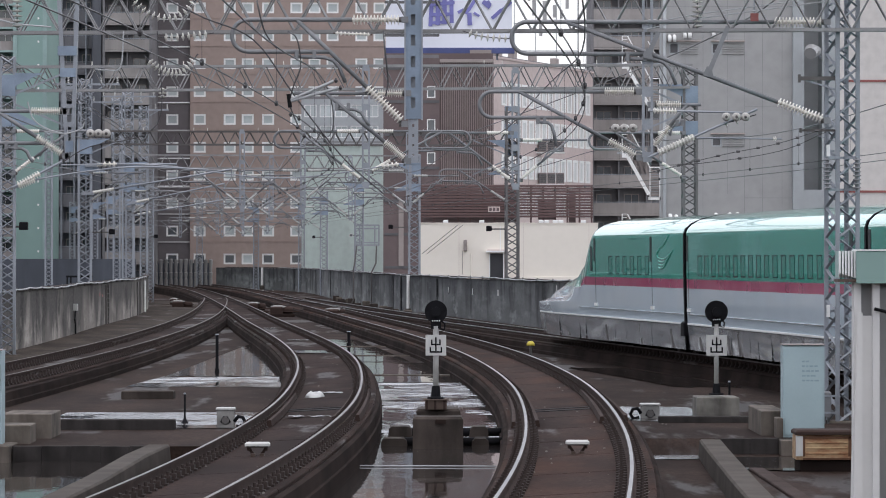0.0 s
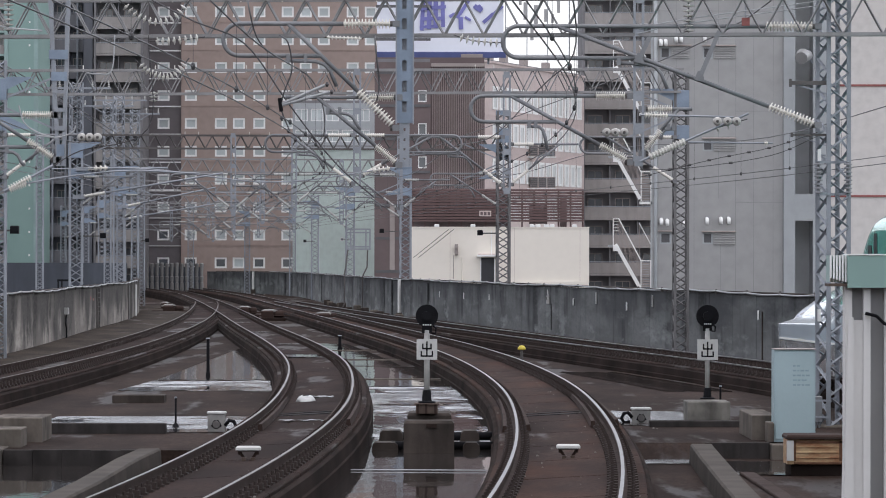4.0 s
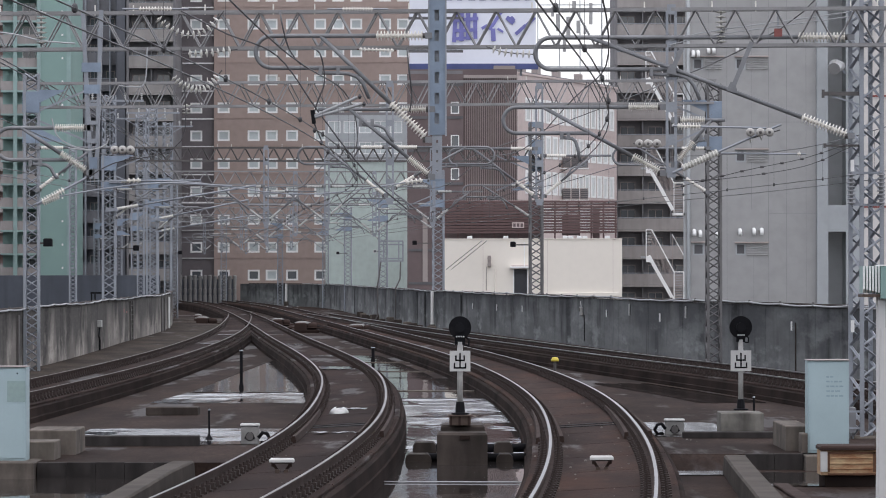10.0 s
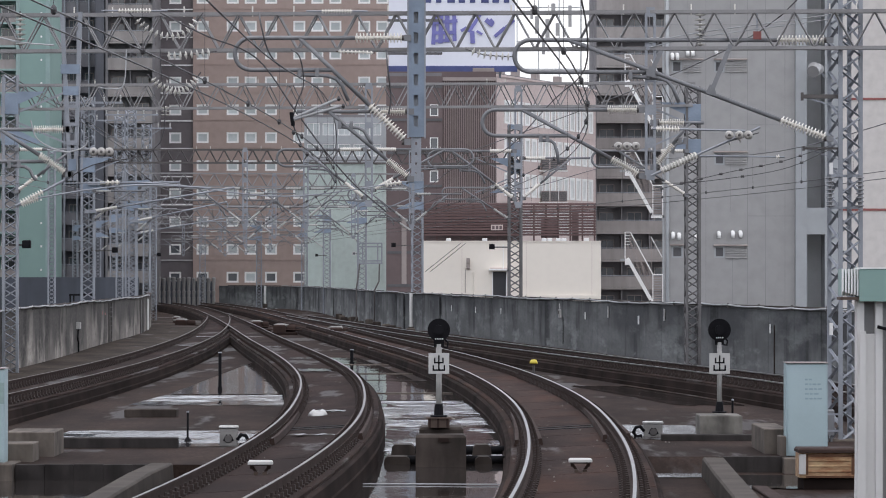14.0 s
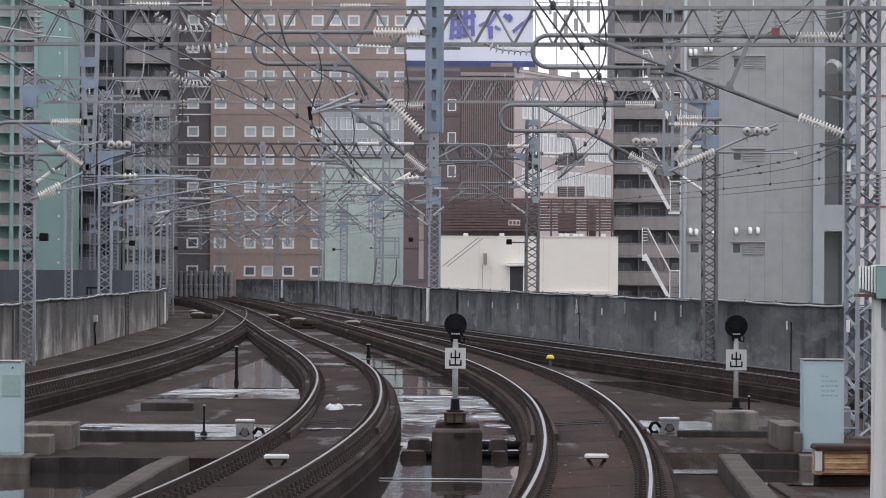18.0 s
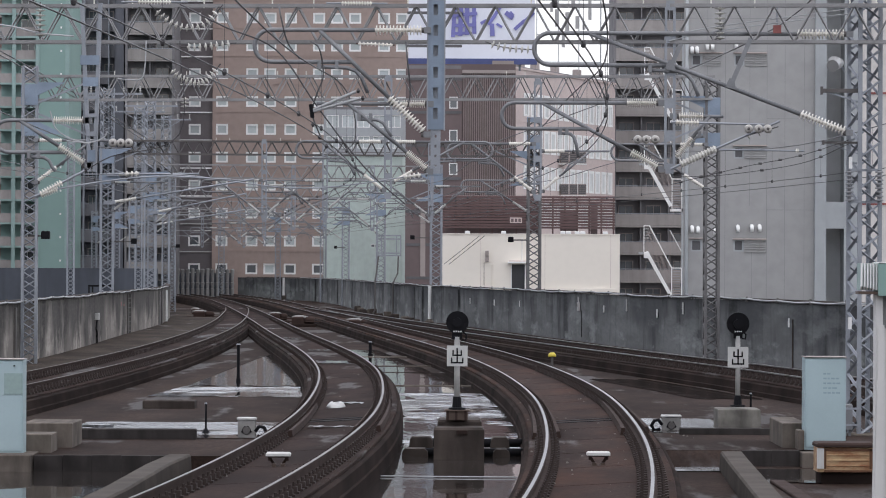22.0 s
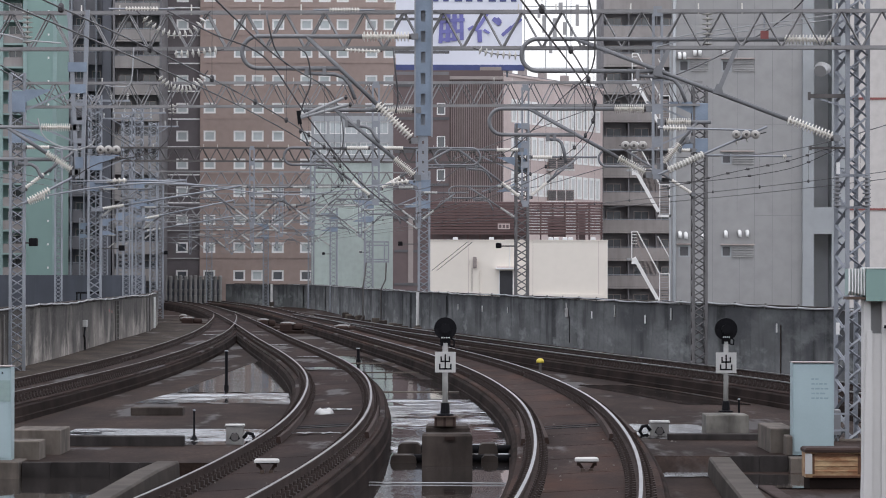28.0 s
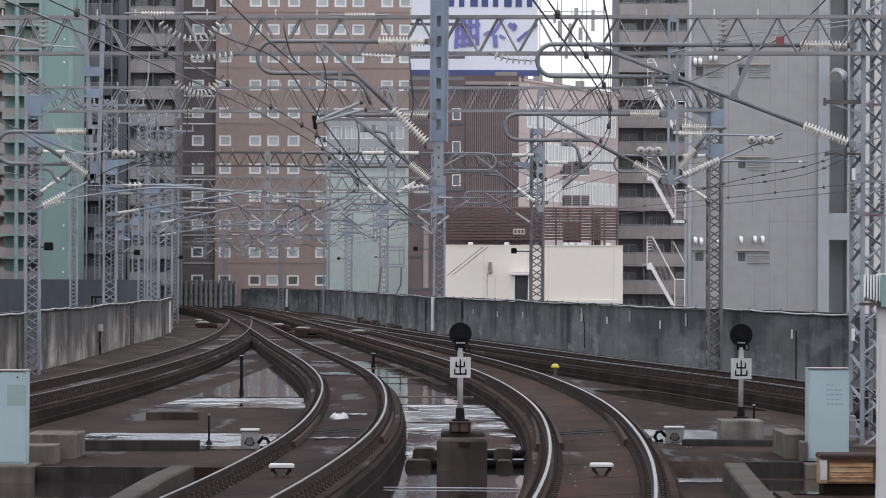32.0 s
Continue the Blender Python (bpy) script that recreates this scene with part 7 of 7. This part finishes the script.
# near mast at the platform end
m = thing("platform_mast", "white painted steel column with a mint-green box, at the platform end", "mast")
yy = 30
part("flange", Geo().hexa([(2.94, yy, -1.6), (3.06, yy, -1.6), (3.06, yy + 0.2, -1.6), (2.94, yy + 0.2, -1.6),
                           (3.02, yy, 2.28), (3.06, yy, 2.28), (3.06, yy + 0.2, 2.28), (3.02, yy + 0.2, 2.28)]), M_mast, m)
part("post", Geo().box(3.00, 3.05, yy + 0.02, yy + 0.2, -1.6, 2.50), M_mast, m)
part("web", Geo().box(3.05, 3.17, yy + 0.03, yy + 0.06, -1.6, 2.26), M_mast, m)
part("recess", Geo().box(3.05, 3.14, yy + 0.1, yy + 0.13, 2.26, 2.50), M_panel, m, "grey recessed panel")
part("post", Geo().box(3.13, 3.18, yy + 0.01, yy + 0.2, -1.6, 2.50), M_mast, m)
part("back_panel", Geo().box(3.18, 3.42, yy + 0.1, yy + 0.14, -1.6, 2.50), M_panel, m, "grey back panel")
part("post", Geo().box(3.28, 3.34, yy + 0.02, yy + 0.09, -1.6, 2.50), M_mast, m)
part("cable_bundle", Geo().tube([(3.14, yy - 0.02, 2.31), (3.22, yy - 0.02, 2.29), (3.27, yy - 0.02, 2.24), (3.35, yy - 0.02, 2.20)], 0.012, 8), M_black, m)
part("box", Geo().block(3.01, 3.50, yy - 0.05, yy + 0.3, 2.49, 2.72, 0.006), M_mint, m, "mint-green box")
part("top_edge", Geo().box(3.01, 3.50, yy - 0.055, yy + 0.3, 2.72, 2.73), M_frame, m)
part("fin_plate", Geo().box(2.89, 3.01, yy + 0.02, yy + 0.28, 2.53, 2.72), M_fluted, m)
for k in range(6):
    x = 2.89 + k * 0.021
    part("fin", Geo().hexa([(x, yy - 0.02, 2.53 + 0.006 * (5 - k)), (x + 0.011, yy - 0.02, 2.53 + 0.006 * (5 - k)), (x + 0.011, yy + 0.02, 2.53), (x, yy + 0.02, 2.53),
                            (x, yy - 0.02, 2.72), (x + 0.011, yy - 0.02, 2.72), (x + 0.011, yy + 0.02, 2.72), (x, yy + 0.02, 2.72)]), M_frame, m, "pale fluted edge")
part("under_plate", Geo().box(2.88, 3.01, yy - 0.02, yy + 0.28, 2.50, 2.52), M_rust, m, "dark lower plate")

# point machines and covers by the turnouts
for x0, x1, y, zt in ((-16.00, -14.74, 262, 0.25), (-10.95, -9.93, 255, 0.21), (-9.09, -7.81, 240, 0.16), (-5.52, -4.32, 225, 0.20), (-16.91, -16.14, 275, 0.28)):
    t = thing("point_machine", "low dark point machine beside the turnout", "point machine", "point machines")
    zt = DECK + (zt - DECK) * 0.75
    w = x1 - x0
    part("case", Geo().block(x0, x0 + w * 0.55, y, y + 1.2, DECK, zt, 0.08), M_railside, t)
    part("motor", Geo().tube([(x0 + w * 0.5, y + 0.5, zt - 0.2), (x0 + w * 0.55, y + 0.5, zt - 0.2), (x1 - 0.08, y + 0.5, zt - 0.22), (x1, y + 0.5, zt - 0.22)], [0.1, 0.2, 0.2, 0.12], 12), M_railside, t, smooth=True)
    part("sole_plate", Geo().block(x0 - 0.1, x1 + 0.1, y - 0.1, y + 1.3, DECK, DECK + 0.18, 0.03), M_bed, t)
    g = Geo()
    rim = [(x0 + w * 0.3 + w * 0.34 * math.cos(q) * (1 + 0.2 * math.sin(3 * q + y)), y + 0.6 + 0.6 * math.sin(q) * (1 + 0.15 * math.cos(2 * q))) for q in np.linspace(0, 2 * math.pi, 14, endpoint=False)]
    g.sweep([[(u, v, zt - 0.06 - 0.03 * math.sin(5 * u)) for u, v in rim], [(u, v, zt + 0.01) for u, v in rim], [(x0 + w * 0.3 + (u - x0 - w * 0.3) * 0.5, y + 0.6 + (v - y - 0.6) * 0.5, zt + 0.07) for u, v in rim]])
    part("cover_sheet", g, M_boxgrey, t, "pale crumpled cover", smooth=True)
    for dy in (0.2, 0.9):
        part("rod", Geo().tube([(x0 - 0.7, y + dy, DECK + 0.3), (x1 + 0.7, y + dy, DECK + 0.3)], 0.035, 6), M_railside, t)

# ---- rain water lying on the deck ----
def pool(left, right, y0, y1, material, z=DECK + 0.012, shore=0.7):
    """Water between two lines x(y), with an uneven near and far shore."""
    n, m = max(8, int((y1 - y0) / 1.5)), 16
    rows = []
    for j in range(n + 1):
        row = []
        for i in range(m + 1):
            w = math.sin(i * 1.1 + y0) + 0.6 * math.sin(i * 2.3 + y1)
            a, b = y0 + shore * (0.6 + 0.5 * w), y1 - shore * (0.6 + 0.5 * math.sin(i * 0.9 + y1) + 0.4 * math.sin(i * 2.1))
            y = a + (b - a) * j / n
            row.append((left(y) + (right(y) - left(y)) * i / m, y, z))
        rows.append(row)
    tagged(part("puddle", Geo().sweep(rows, closed=False), material), "shallow rain water lying on the deck", "water", kind="structure")


pool(lambda y: TRACK_A(y) + 1.1, lambda y: TRACK_B(y) - 1.1, 44, 72.19, M_calm, shore=0.0)
pool(lambda y: TRACK_A(y) + 1.1, lambda y: TRACK_B(y) - 1.1, 72.2, 75.4, M_calm, shore=0.0)
pool(lambda y: TRACK_A(y) + 1.1, lambda y: TRACK_B(y) - 1.1, 75.42, 112, M_water, shore=0.1)
pool(lambda y: TRACK_A(y) + 1.1, lambda y: TRACK_B(y) - 1.1, 112.4, 134, M_calm, shore=0.1)
pool(lambda y: TRACK_A(y) + 1.4, lambda y: TRACK_A(y) + 2.2, 173, 215, M_calm)
pool(lambda y: -8.0 + (y - 104) * 0.04, lambda y: TRACK_A(y) - 1.15, 108, 118, M_water)
pool(lambda y: max(TRACK_L(y) + 1.9, -7.4 + (y - 116) * 0.01), lambda y: TRACK_A(y) - 1.16, 118, 195, M_calm, DECK + 0.014)
pool(lambda y: -7.75, lambda y: TRACK_A(y) - 1.15, 81.75, 90.4, M_streaked, shore=0.15)
pool(lambda y: -9, lambda y: -4.9, 62, 74, M_calm, LOW + 0.02, shore=0.15)
pool(lambda y: TRACK_B(y) + 1.15, lambda y: 5.7, 85.4, 94, M_ruffled, shore=0.4)
pool(lambda y: TRACK_B(y) + 1.2, lambda y: 4.85, 75.0, 76.7, M_ruffled, LOW + 0.02, shore=0.1)
pool(lambda y: 5.2, lambda y: 6.8, 71, 76, M_calm, LOW + 0.02, shore=0.15)

# low concrete ridges that cross the water
for y, lo, hi in ((119, TRACK_A(119) + 1.12, TRACK_B(119) - 1.12), (143, TRACK_A(143) + 1.12, TRACK_B(143) - 1.12), (158, TRACK_A(158) + 1.12, TRACK_B(158) - 1.12)):
    t = thing("drain_ridge", "low wet concrete ridge crossing the water", "kerb", "drain ridges")
    part("body", Geo().block(lo, hi, y, y + 0.35, DECK - 0.05, DECK + 0.035, 0.01), M_block, t)
t = thing("thin_pipe", "thin pale pipe lying across shallow water", "pipe")
part("tube", Geo().tube([(TRACK_A(66.7) + 1.15, 66.7, DECK + 0.03), (TRACK_B(66.7) - 1.15, 66.5, DECK + 0.03)], 0.012, 6), M_cable, t)
pool(lambda y: TRACK_A(y) + 1.5, lambda y: TRACK_B(y) - 1.6, 135, 172, M_calm, DECK + 0.014, shore=0.1)
pool(lambda y: TRACK_D(y) - 3.2, lambda y: TRACK_D(y) - 1.45, 108, 128, M_calm)
# films of water on the slabs
for f, y, deep, lo, hi in ((TRACK_A, 127, 4.0, -0.55, 0.6), (TRACK_A, 174, 1.8, -0.55, 0.35), (TRACK_A, 203, 2.4, -0.5, 0.35), (TRACK_L, 176, 2, -0.3, 0.6), (TRACK_L, 203, 2.6, -0.4, 0.4), (TRACK_A, 75.2, 0.9, -0.5, 0.45),
                           (TRACK_A, 88.5, 1.4, -0.3, 0.35), (TRACK_A, 148, 1.4, -0.2, 0.6)):
    pool(lambda y: f(y) + lo, lambda y: f(y) + hi, y, y + deep, M_ruffled, -0.2 + 0.006 + (cant(y) * 0.6 if f is not TRACK_L else 0), shore=0.4)
# chips of stone and litter lying on slabs and deck
random.seed(23)
chips = Geo()
for _ in range(420):
    y = 50 + 75 * random.random() ** 1.4
    f = random.choice((TRACK_A, TRACK_B, TRACK_B))
    off = random.choice((-1, 1)) * (0.2 + 2.1 * random.random())
    z = DECK if abs(off) > 1.32 else (-0.21 + cant(y) * (off + 0.75) / 1.5 if abs(off) < 1.1 else -0.29)
    if 1.05 < abs(off) < 1.35 or 0.6 < abs(off) < 0.9 or (abs(off) > 1.4 and (y < 82)):
        continue
    r = 0.006 + 0.016 * random.random() ** 3
    x = f(y) + off
    chips.hexa([(x - r, y - r, z), (x + r, y - r * 0.7, z), (x + r * 0.8, y + r, z), (x - r, y + r, z), (x - r * 0.6, y - r * 0.5, z + r), (x + r * 0.5, y - r * 0.4, z + r * 1.1), (x + r * 0.5, y + r * 0.6, z + r), (x - r * 0.4, y + r * 0.5, z + r * 0.8)])
tagged(part("stone_chips", chips, M_chip), "scattered pale stone chips on slabs and deck", "gravel", kind="stuff")

# ---- train ----
M_green = mat("green_car_paint", (0.0, 0.43, 0.32), 0.2, 0.0, big=0.3, fine=5, bump=0, amount=0.0, grain=0.0)
M_silver = mat("pale_grey_car_paint", (0.72, 0.84, 0.92), 0.22, 0.0, big=0.3, fine=5, bump=0, amount=0.0, grain=0.0)
M_magenta = mat("magenta_stripe", (0.5, 0.06, 0.17), 0.3, 0.0, bump=0, amount=0.1)
M_skirt = mat("silver_skirt", (0.72, 0.75, 0.77), 0.17, 0.6, big=0.5, fine=4, bump=0, amount=0.2, grain=0)
for mm, ior in ((M_green, 1.75), (M_silver, 1.75), (M_magenta, 1.45)):
    bsdf = mm.node_tree.nodes["Principled BSDF"]
    bsdf.inputs["Coat Weight"].default_value, bsdf.inputs["Coat IOR"].default_value = 1.0, ior
    bsdf.inputs["Specular IOR Level"].default_value = 0.2
# pressed skirt panels, slightly wavy
sk = M_skirt.node_tree
where, stretch, lump, dent = (sk.nodes.new(k) for k in ("ShaderNodeTexCoord", "ShaderNodeMapping", "ShaderNodeTexNoise", "ShaderNodeBump"))
stretch.inputs["Scale"].default_value = (1, 0.22, 1.3)
lump.inputs["Scale"].default_value, lump.inputs["Detail"].default_value = 1.0, 1.0
dent.inputs["Strength"].default_value, dent.inputs["Distance"].default_value = 1.0, 0.16
sk.links.new(where.outputs["Object"], stretch.inputs[0])
sk.links.new(stretch.outputs[0], lump.inputs["Vector"])
sk.links.new(lump.outputs["Fac"], dent.inputs["Height"])
sk.links.new(dent.outputs[0], sk.nodes["Principled BSDF"].inputs["Normal"])
M_trainglass = glass_mat("grey_green_train_glass", (0.02, 0.26, 0.2), 0.12)
M_seal = mat("black_rubber_seal", (0.02, 0.03, 0.03), 0.5, 0, bump=0, spec=0.3)
M_swoosh = mat("pale_pink_mark", (0.14, 0.42, 0.36), 0.4, 0, bump=0, amount=0.1)
HALF = 1.675


def ease(t):
    t = max(0.0, min(1.0, t))
    return t * t * (3 - 2 * t)


def station(s, nose):
    """Half width, roof height, height of the shoulder crease and lower edge at s metres from the front end."""
    if not nose or s > 15:
        return HALF, 3.93, 3.34, 0.18
    w = HALF * min(1.0, 0.86 + 0.14 * (s / 6.0) ** 0.6)
    if s < 0.6:
        w *= 0.84 + 0.16 * (s / 0.6) ** 0.5
    if s < 8:
        top = 1.6 + 1.0 * (s / 8) ** 0.5
    else:
        top = 2.6 + 1.33 * math.sin(min(1, (s - 8) / 5.5) * math.pi / 2) ** 0.75
    crease = 1.22 + 0.011 * s if s < 10.0 else 1.33 + 2.01 * ease((s - 10.0) / 3.4)
    return w, top, crease, 0.16 + 0.66 * max(0, 1 - s / 2.0) ** 1.4


def car(name, length, nose, label, n_windows, first, pitch, doors):
    c = thing(name, label, "train car", "train cars")
    ss = sorted({*((*np.linspace(0, 1.2, 7), *np.linspace(1.2, 9, 12), *np.linspace(9, 15, 28)) if nose else [0.0]), *np.linspace(15 if nose else 0, length, 8)})

    def ring(s, lo, hi):
        w, top, crease, low = station(s, nose)
        k = ease((s - 10.2) / 1.6) if nose else 1.0
        edge = crease + (1.4 - crease) * k
        sl = min(1.76 + 0.1 * k, crease + (top - crease) * 0.8) if crease < 1.8 else 1.86
        st = sl + 0.004 + 0.25 * k
        zs = [low, (low + 0.86) / 2, 0.86, (0.86 + edge) / 2, edge - 0.02, edge, edge + 0.02, *(edge + 0.02 + (sl - edge) * f for f in (0.18, 0.38, 0.62)), sl, st]
        zs += [st + (top - st) * f for f in (0.2, 0.38, 0.5, 0.58, 0.64, 0.7, 0.76, 0.82, 0.88, 0.93, 0.97, 0.99, 1.0)]
        m = ease((s - 10.6) / 3.4) if nose else 1.0
        pts = []
        for z in zs[lo:hi + 1]:
            if z > crease:
                t = min(1.0, (z - crease) / (top - crease))
                round_top = (1 - t ** (1.35 + 0.85 * ease((s - 7) / 3))) ** 0.6
                # a shelf behind the lip, with the cab's hump rising from it
                shelf = 1 - 0.26 * (t / 0.16) ** 0.85 if t < 0.16 else 0.74 * max(0.0, 1 - ((t - 0.16) / 0.84) ** 1.5) ** 0.6
                flare = 1 - ease((s - 5.0) / 4.0)
                q = (shelf * flare + round_top * (1 - flare)) * (1 - m) + (1 - t ** 2.1) ** (1 / 2.1) * m
            else:
                q = 1 - 0.05 * ((crease - z) / crease) ** 2
            pts.append((w * q, z))
        return pts
    rng = random.Random(7)
    # skirt of flat panels, each set a little differently
    cuts = [0.0, 0.5, 1.1, 2.0, 3.4, 4.6, 6.2, 7.4, 9.0] if nose else [0.0, 1.4, 3.0]
    while cuts[-1] < length - 2.6:
        cuts.append(cuts[-1] + rng.choice((1.1, 1.5, 1.9)))
    cuts.append(length)
    for s0, s1 in zip(cuts, cuts[1:]):
        for side in (-1, 1):
            out, skew = rng.uniform(-0.045, 0.03), rng.uniform(-0.012, 0.012)
            g = Geo().sweep([[(side * (x + out * (0.86 - z) / 0.7 + k * (0.86 - z) * 1.4), -q, z) for x, z in ring(q, 0, 2)] for q, k in ((s0, skew), (s1 - 0.012, -skew))], closed=False)
            part("skirt_panel", g, M_skirt, c, "silver skirt panel")
    for nm, lo, hi, m, lab in (("lower_body", 2, 10, M_silver, "pale grey lower body"),
                               ("stripe", 10, 11, M_magenta, "magenta stripe"), ("upper_body", 11, 24, M_green, "glossy green upper body")):
        g = Geo()
        for side in (-1, 1):
            rings = []
            for s in ss:
                rings.append([(side * x, -s, z) for x, z in ring(s, lo, hi)])
            g.sweep(rings, closed=False)
        part(nm, g, m, c, lab, True)
    for s, m in ((ss[0], M_silver if nose else M_black), (ss[-1], M_black)):
        pr = ring(s, 0, 24)
        part("end_wall", Geo().poly([(x, -s, z) for x, z in pr] + [(-x, -s, z) for x, z in reversed(pr)]), m, c)
    part("underframe", Geo().box(-1.4, 1.4, -length + 0.4, -4, 0.3, 0.6), M_black, c)

    def side_x(z):
        if z < 3.34:
            return HALF * (1 - 0.05 * ((3.34 - z) / 3.34) ** 2)
        return HALF * max(0.0, 1 - ((z - 3.34) / 0.59) ** 2.1) ** (1 / 2.1)

    def strip(nm, s0, s1, z0, z1, out, m, label="", parent=c):
        """A thin piece that follows the car's flank from s0 to s1, on the side that out's sign gives."""
        side = 1 if out > 0 else -1
        g = Geo().sweep([[((side_x(z) + d) * side, -q, z) for d, q in ((-0.02, s0), (abs(out), s0), (abs(out), s1), (-0.02, s1))] for z in np.linspace(z0, z1, 5)])
        return part(nm, g, m, parent, label)

    for side in (-1, 1):
        for k in range(n_windows):
            q = first + k * pitch
            w = strip("window", q - 0.33, q + 0.33, 2.2, 2.76, 0.005 * side, M_seal, "dark-edged window")
            strip("pane", q - 0.2, q + 0.29, 2.23, 2.73, 0.009 * side, M_trainglass, "", w)
        for q in doors:
            d = strip("door", q, q + 0.05, 1.35, 3.2, 0.006 * side, M_seal, "dark door edge")
            strip("door_window", q - 0.3, q + 0.02, 2.6, 3.3, 0.008 * side, M_seal, "dark door window", d)
            part("step_light", Geo().box(*sorted((side * 1.6, side * 1.69)), -q - 0.3, -q + 0.08, 1.22, 1.31), M_white, c, "white step light")
        ends = np.linspace(0.25 if nose else 0.3, length - 0.2, 40)
        rl = [[(side * (station(q, nose)[0] * 0.994 + d), -q, zz) for d, zz in ((-0.03, 0.87), (0.02, 0.87), (0.02, 0.915), (-0.03, 0.915))] for q in ends]
        part("rub_line", Geo().sweep(rl), M_white, c, "thin white line")
        rl = [[(side * (station(q, nose)[0] + d), -q, zz) for d, zz in ((-0.03, 1.15), (0.004, 1.15), (0.004, 1.162), (-0.03, 1.162))] for q in ends if q > 10 or not nose]
        part("crease_line", Geo().sweep(rl), M_skirt, c, "fine bright line")
        slots = (7.6, 8.7, 15.2, 21.4, 26.5) if nose else (1.6, 6.4, 8.0, 14.2, 17.2, 22.8)
        for q in slots:
            x0, x1 = sorted((side * 1.5, side * (1.62 if q > 5 else 1.6)))
            g = Geo().hexa([(x0, -q - 0.75, 0.2), (x1, -q - 0.75, 0.2), (x1, -q - 0.45, 0.2), (x0, -q - 0.45, 0.2), (x0, -q - 0.3, 0.8), (x1 + 0.035 * side, -q - 0.3, 0.8), (x1 + 0.035 * side, -q, 0.8), (x0, -q, 0.8)])
            part("skirt_slot", g, M_steel_dark, c, "dark slanted slot in the skirt")
    if nose:
        for side in (-1, 1):
            strip("cab_window", 12.75, 13.15, 2.3, 3.05, 0.008 * side, M_seal, "narrow dark cab window")
    # the gap to the next car
    for side in (-1, 1):
        part("gap_seal", Geo().sweep([[((side_x(z) + d) * side, -length - w_, z) for d, w_ in ((-0.03, -0.04), (0.008, -0.04), (0.008, 0.12), (-0.03, 0.12))] for z in (0.3, 0.9, 1.6, 2.2, 2.8, 3.1, 3.2, 3.35, 3.5, 3.65, 3.78, 3.87)]), M_black, c, "black gap between the cars")
        part("coupling_cover", Geo().block(*sorted((side * 1.55, side * 1.72)), -length - 0.3, -length + 0.16, 0.55, 0.95, 0.05), M_black, c, "black cover at the car end")
    part("gangway", Geo().box(-1.45, 1.45, -length - 0.5, -length + 0.02, 0.5, 3.6), M_black, c, "black gangway bellows")
    for k, s in enumerate((4.6, 7.1, length - 5.5, length - 3.0)):
        for side in (-0.75, 0.75):
            part("wheel", Geo().tube([(side - 0.06, -s, 0.43), (side + 0.06, -s, 0.43)], 0.43, 20), M_steel_dark, c)
    return c


head_car = car("train_end_car", 29.0, True, "train end car with a long low nose, green over pale grey", 6, 16.6, 1.3, (13.7, 23.9))
mid_car = car("train_coach", 25.0, False, "green and pale grey train coach with a magenta stripe", 18, 2.3, 1.16, (0.3, 23.6))
rear_car = car("train_coach", 25.0, False, "green and pale grey train coach with a magenta stripe", 18, 2.3, 1.16, (0.3, 23.6))
# a pale swoosh on both flanks, behind the cab windows
for side in (-1, 1):
    strokes = [[(-0.1 + 0.5 * f, 0.42 * f ** 1.3 - 0.04 * math.sin(3 * f)) for f in np.linspace(0, 1, 9)], [(-0.1 - 0.16 * math.sin(2.2 * f), -0.3 * f) for f in np.linspace(0, 1, 9)]]
    strokes += [[(-0.2 + (0.85 - 0.1 * k) * f, -0.3 - 0.1 * k - 0.1 * math.sin(2.6 * f) + 0.3 * f ** 2) for f in np.linspace(0, 1, 9)] for k in range(4)]
    for st in strokes:
        arc = [(side * 1.681, -25.6 - 2.9 * a, 2.98 + 0.9 * b) for a, b in st]
        part("swoosh", Geo().tube(arc, [0.006 + 0.016 * math.sin(math.pi * i / 8) for i in range(9)], 6), M_swoosh, head_car, "pale wing mark")


# ---- what moves: the train draws in along its track ----
def along(s):
    """The point of the train's track s metres nearer than y = 140, and the heading."""
    y, x, d = 140.0, TRACK_D(140.0), 0.0
    step = 1.0 if s > 0 else -1.0
    n = int(abs(s) / 1.0)
    for _ in range(n):
        slope = TRACK_D(y + 0.5) - TRACK_D(y - 0.5)
        k = math.sqrt(1 + slope * slope)
        y -= step / k
    y -= (abs(s) - n) * step
    return Vector((TRACK_D(y), y, 0))


TRAVEL = [(0.0, -5.4), (0.5, 0.5), (1.0, 6.4), (1.5, 12.05), (2.0, 17.5), (2.5, 22.7), (3.0, 27.8), (3.5, 32.9), (4.5, 42.4), (6.0, 55.4), (10.0, 85.9), (15.0, 115.9), (22.0, 143.9), (32.0, 165.9)]


def car_pose(front, length):
    """A car whose front end has gone that far, with its two ends on the track."""
    a, b = along(front + 3), along(front + length - 3)
    d = (a - b).normalized()
    p = a + d * 3
    return pose(p.x, p.y, 0, 0, 0, math.degrees(math.atan2(-d.x, d.y)))


def motions():
    walk(head_car, [(t, car_pose(s, 29.0)) for t, s in TRAVEL])
    walk(mid_car, [(t, car_pose(s + 29.4, 25.0)) for t, s in TRAVEL])
    walk(rear_car, [(t, car_pose(s + 54.8, 25.0)) for t, s in TRAVEL])


motions()
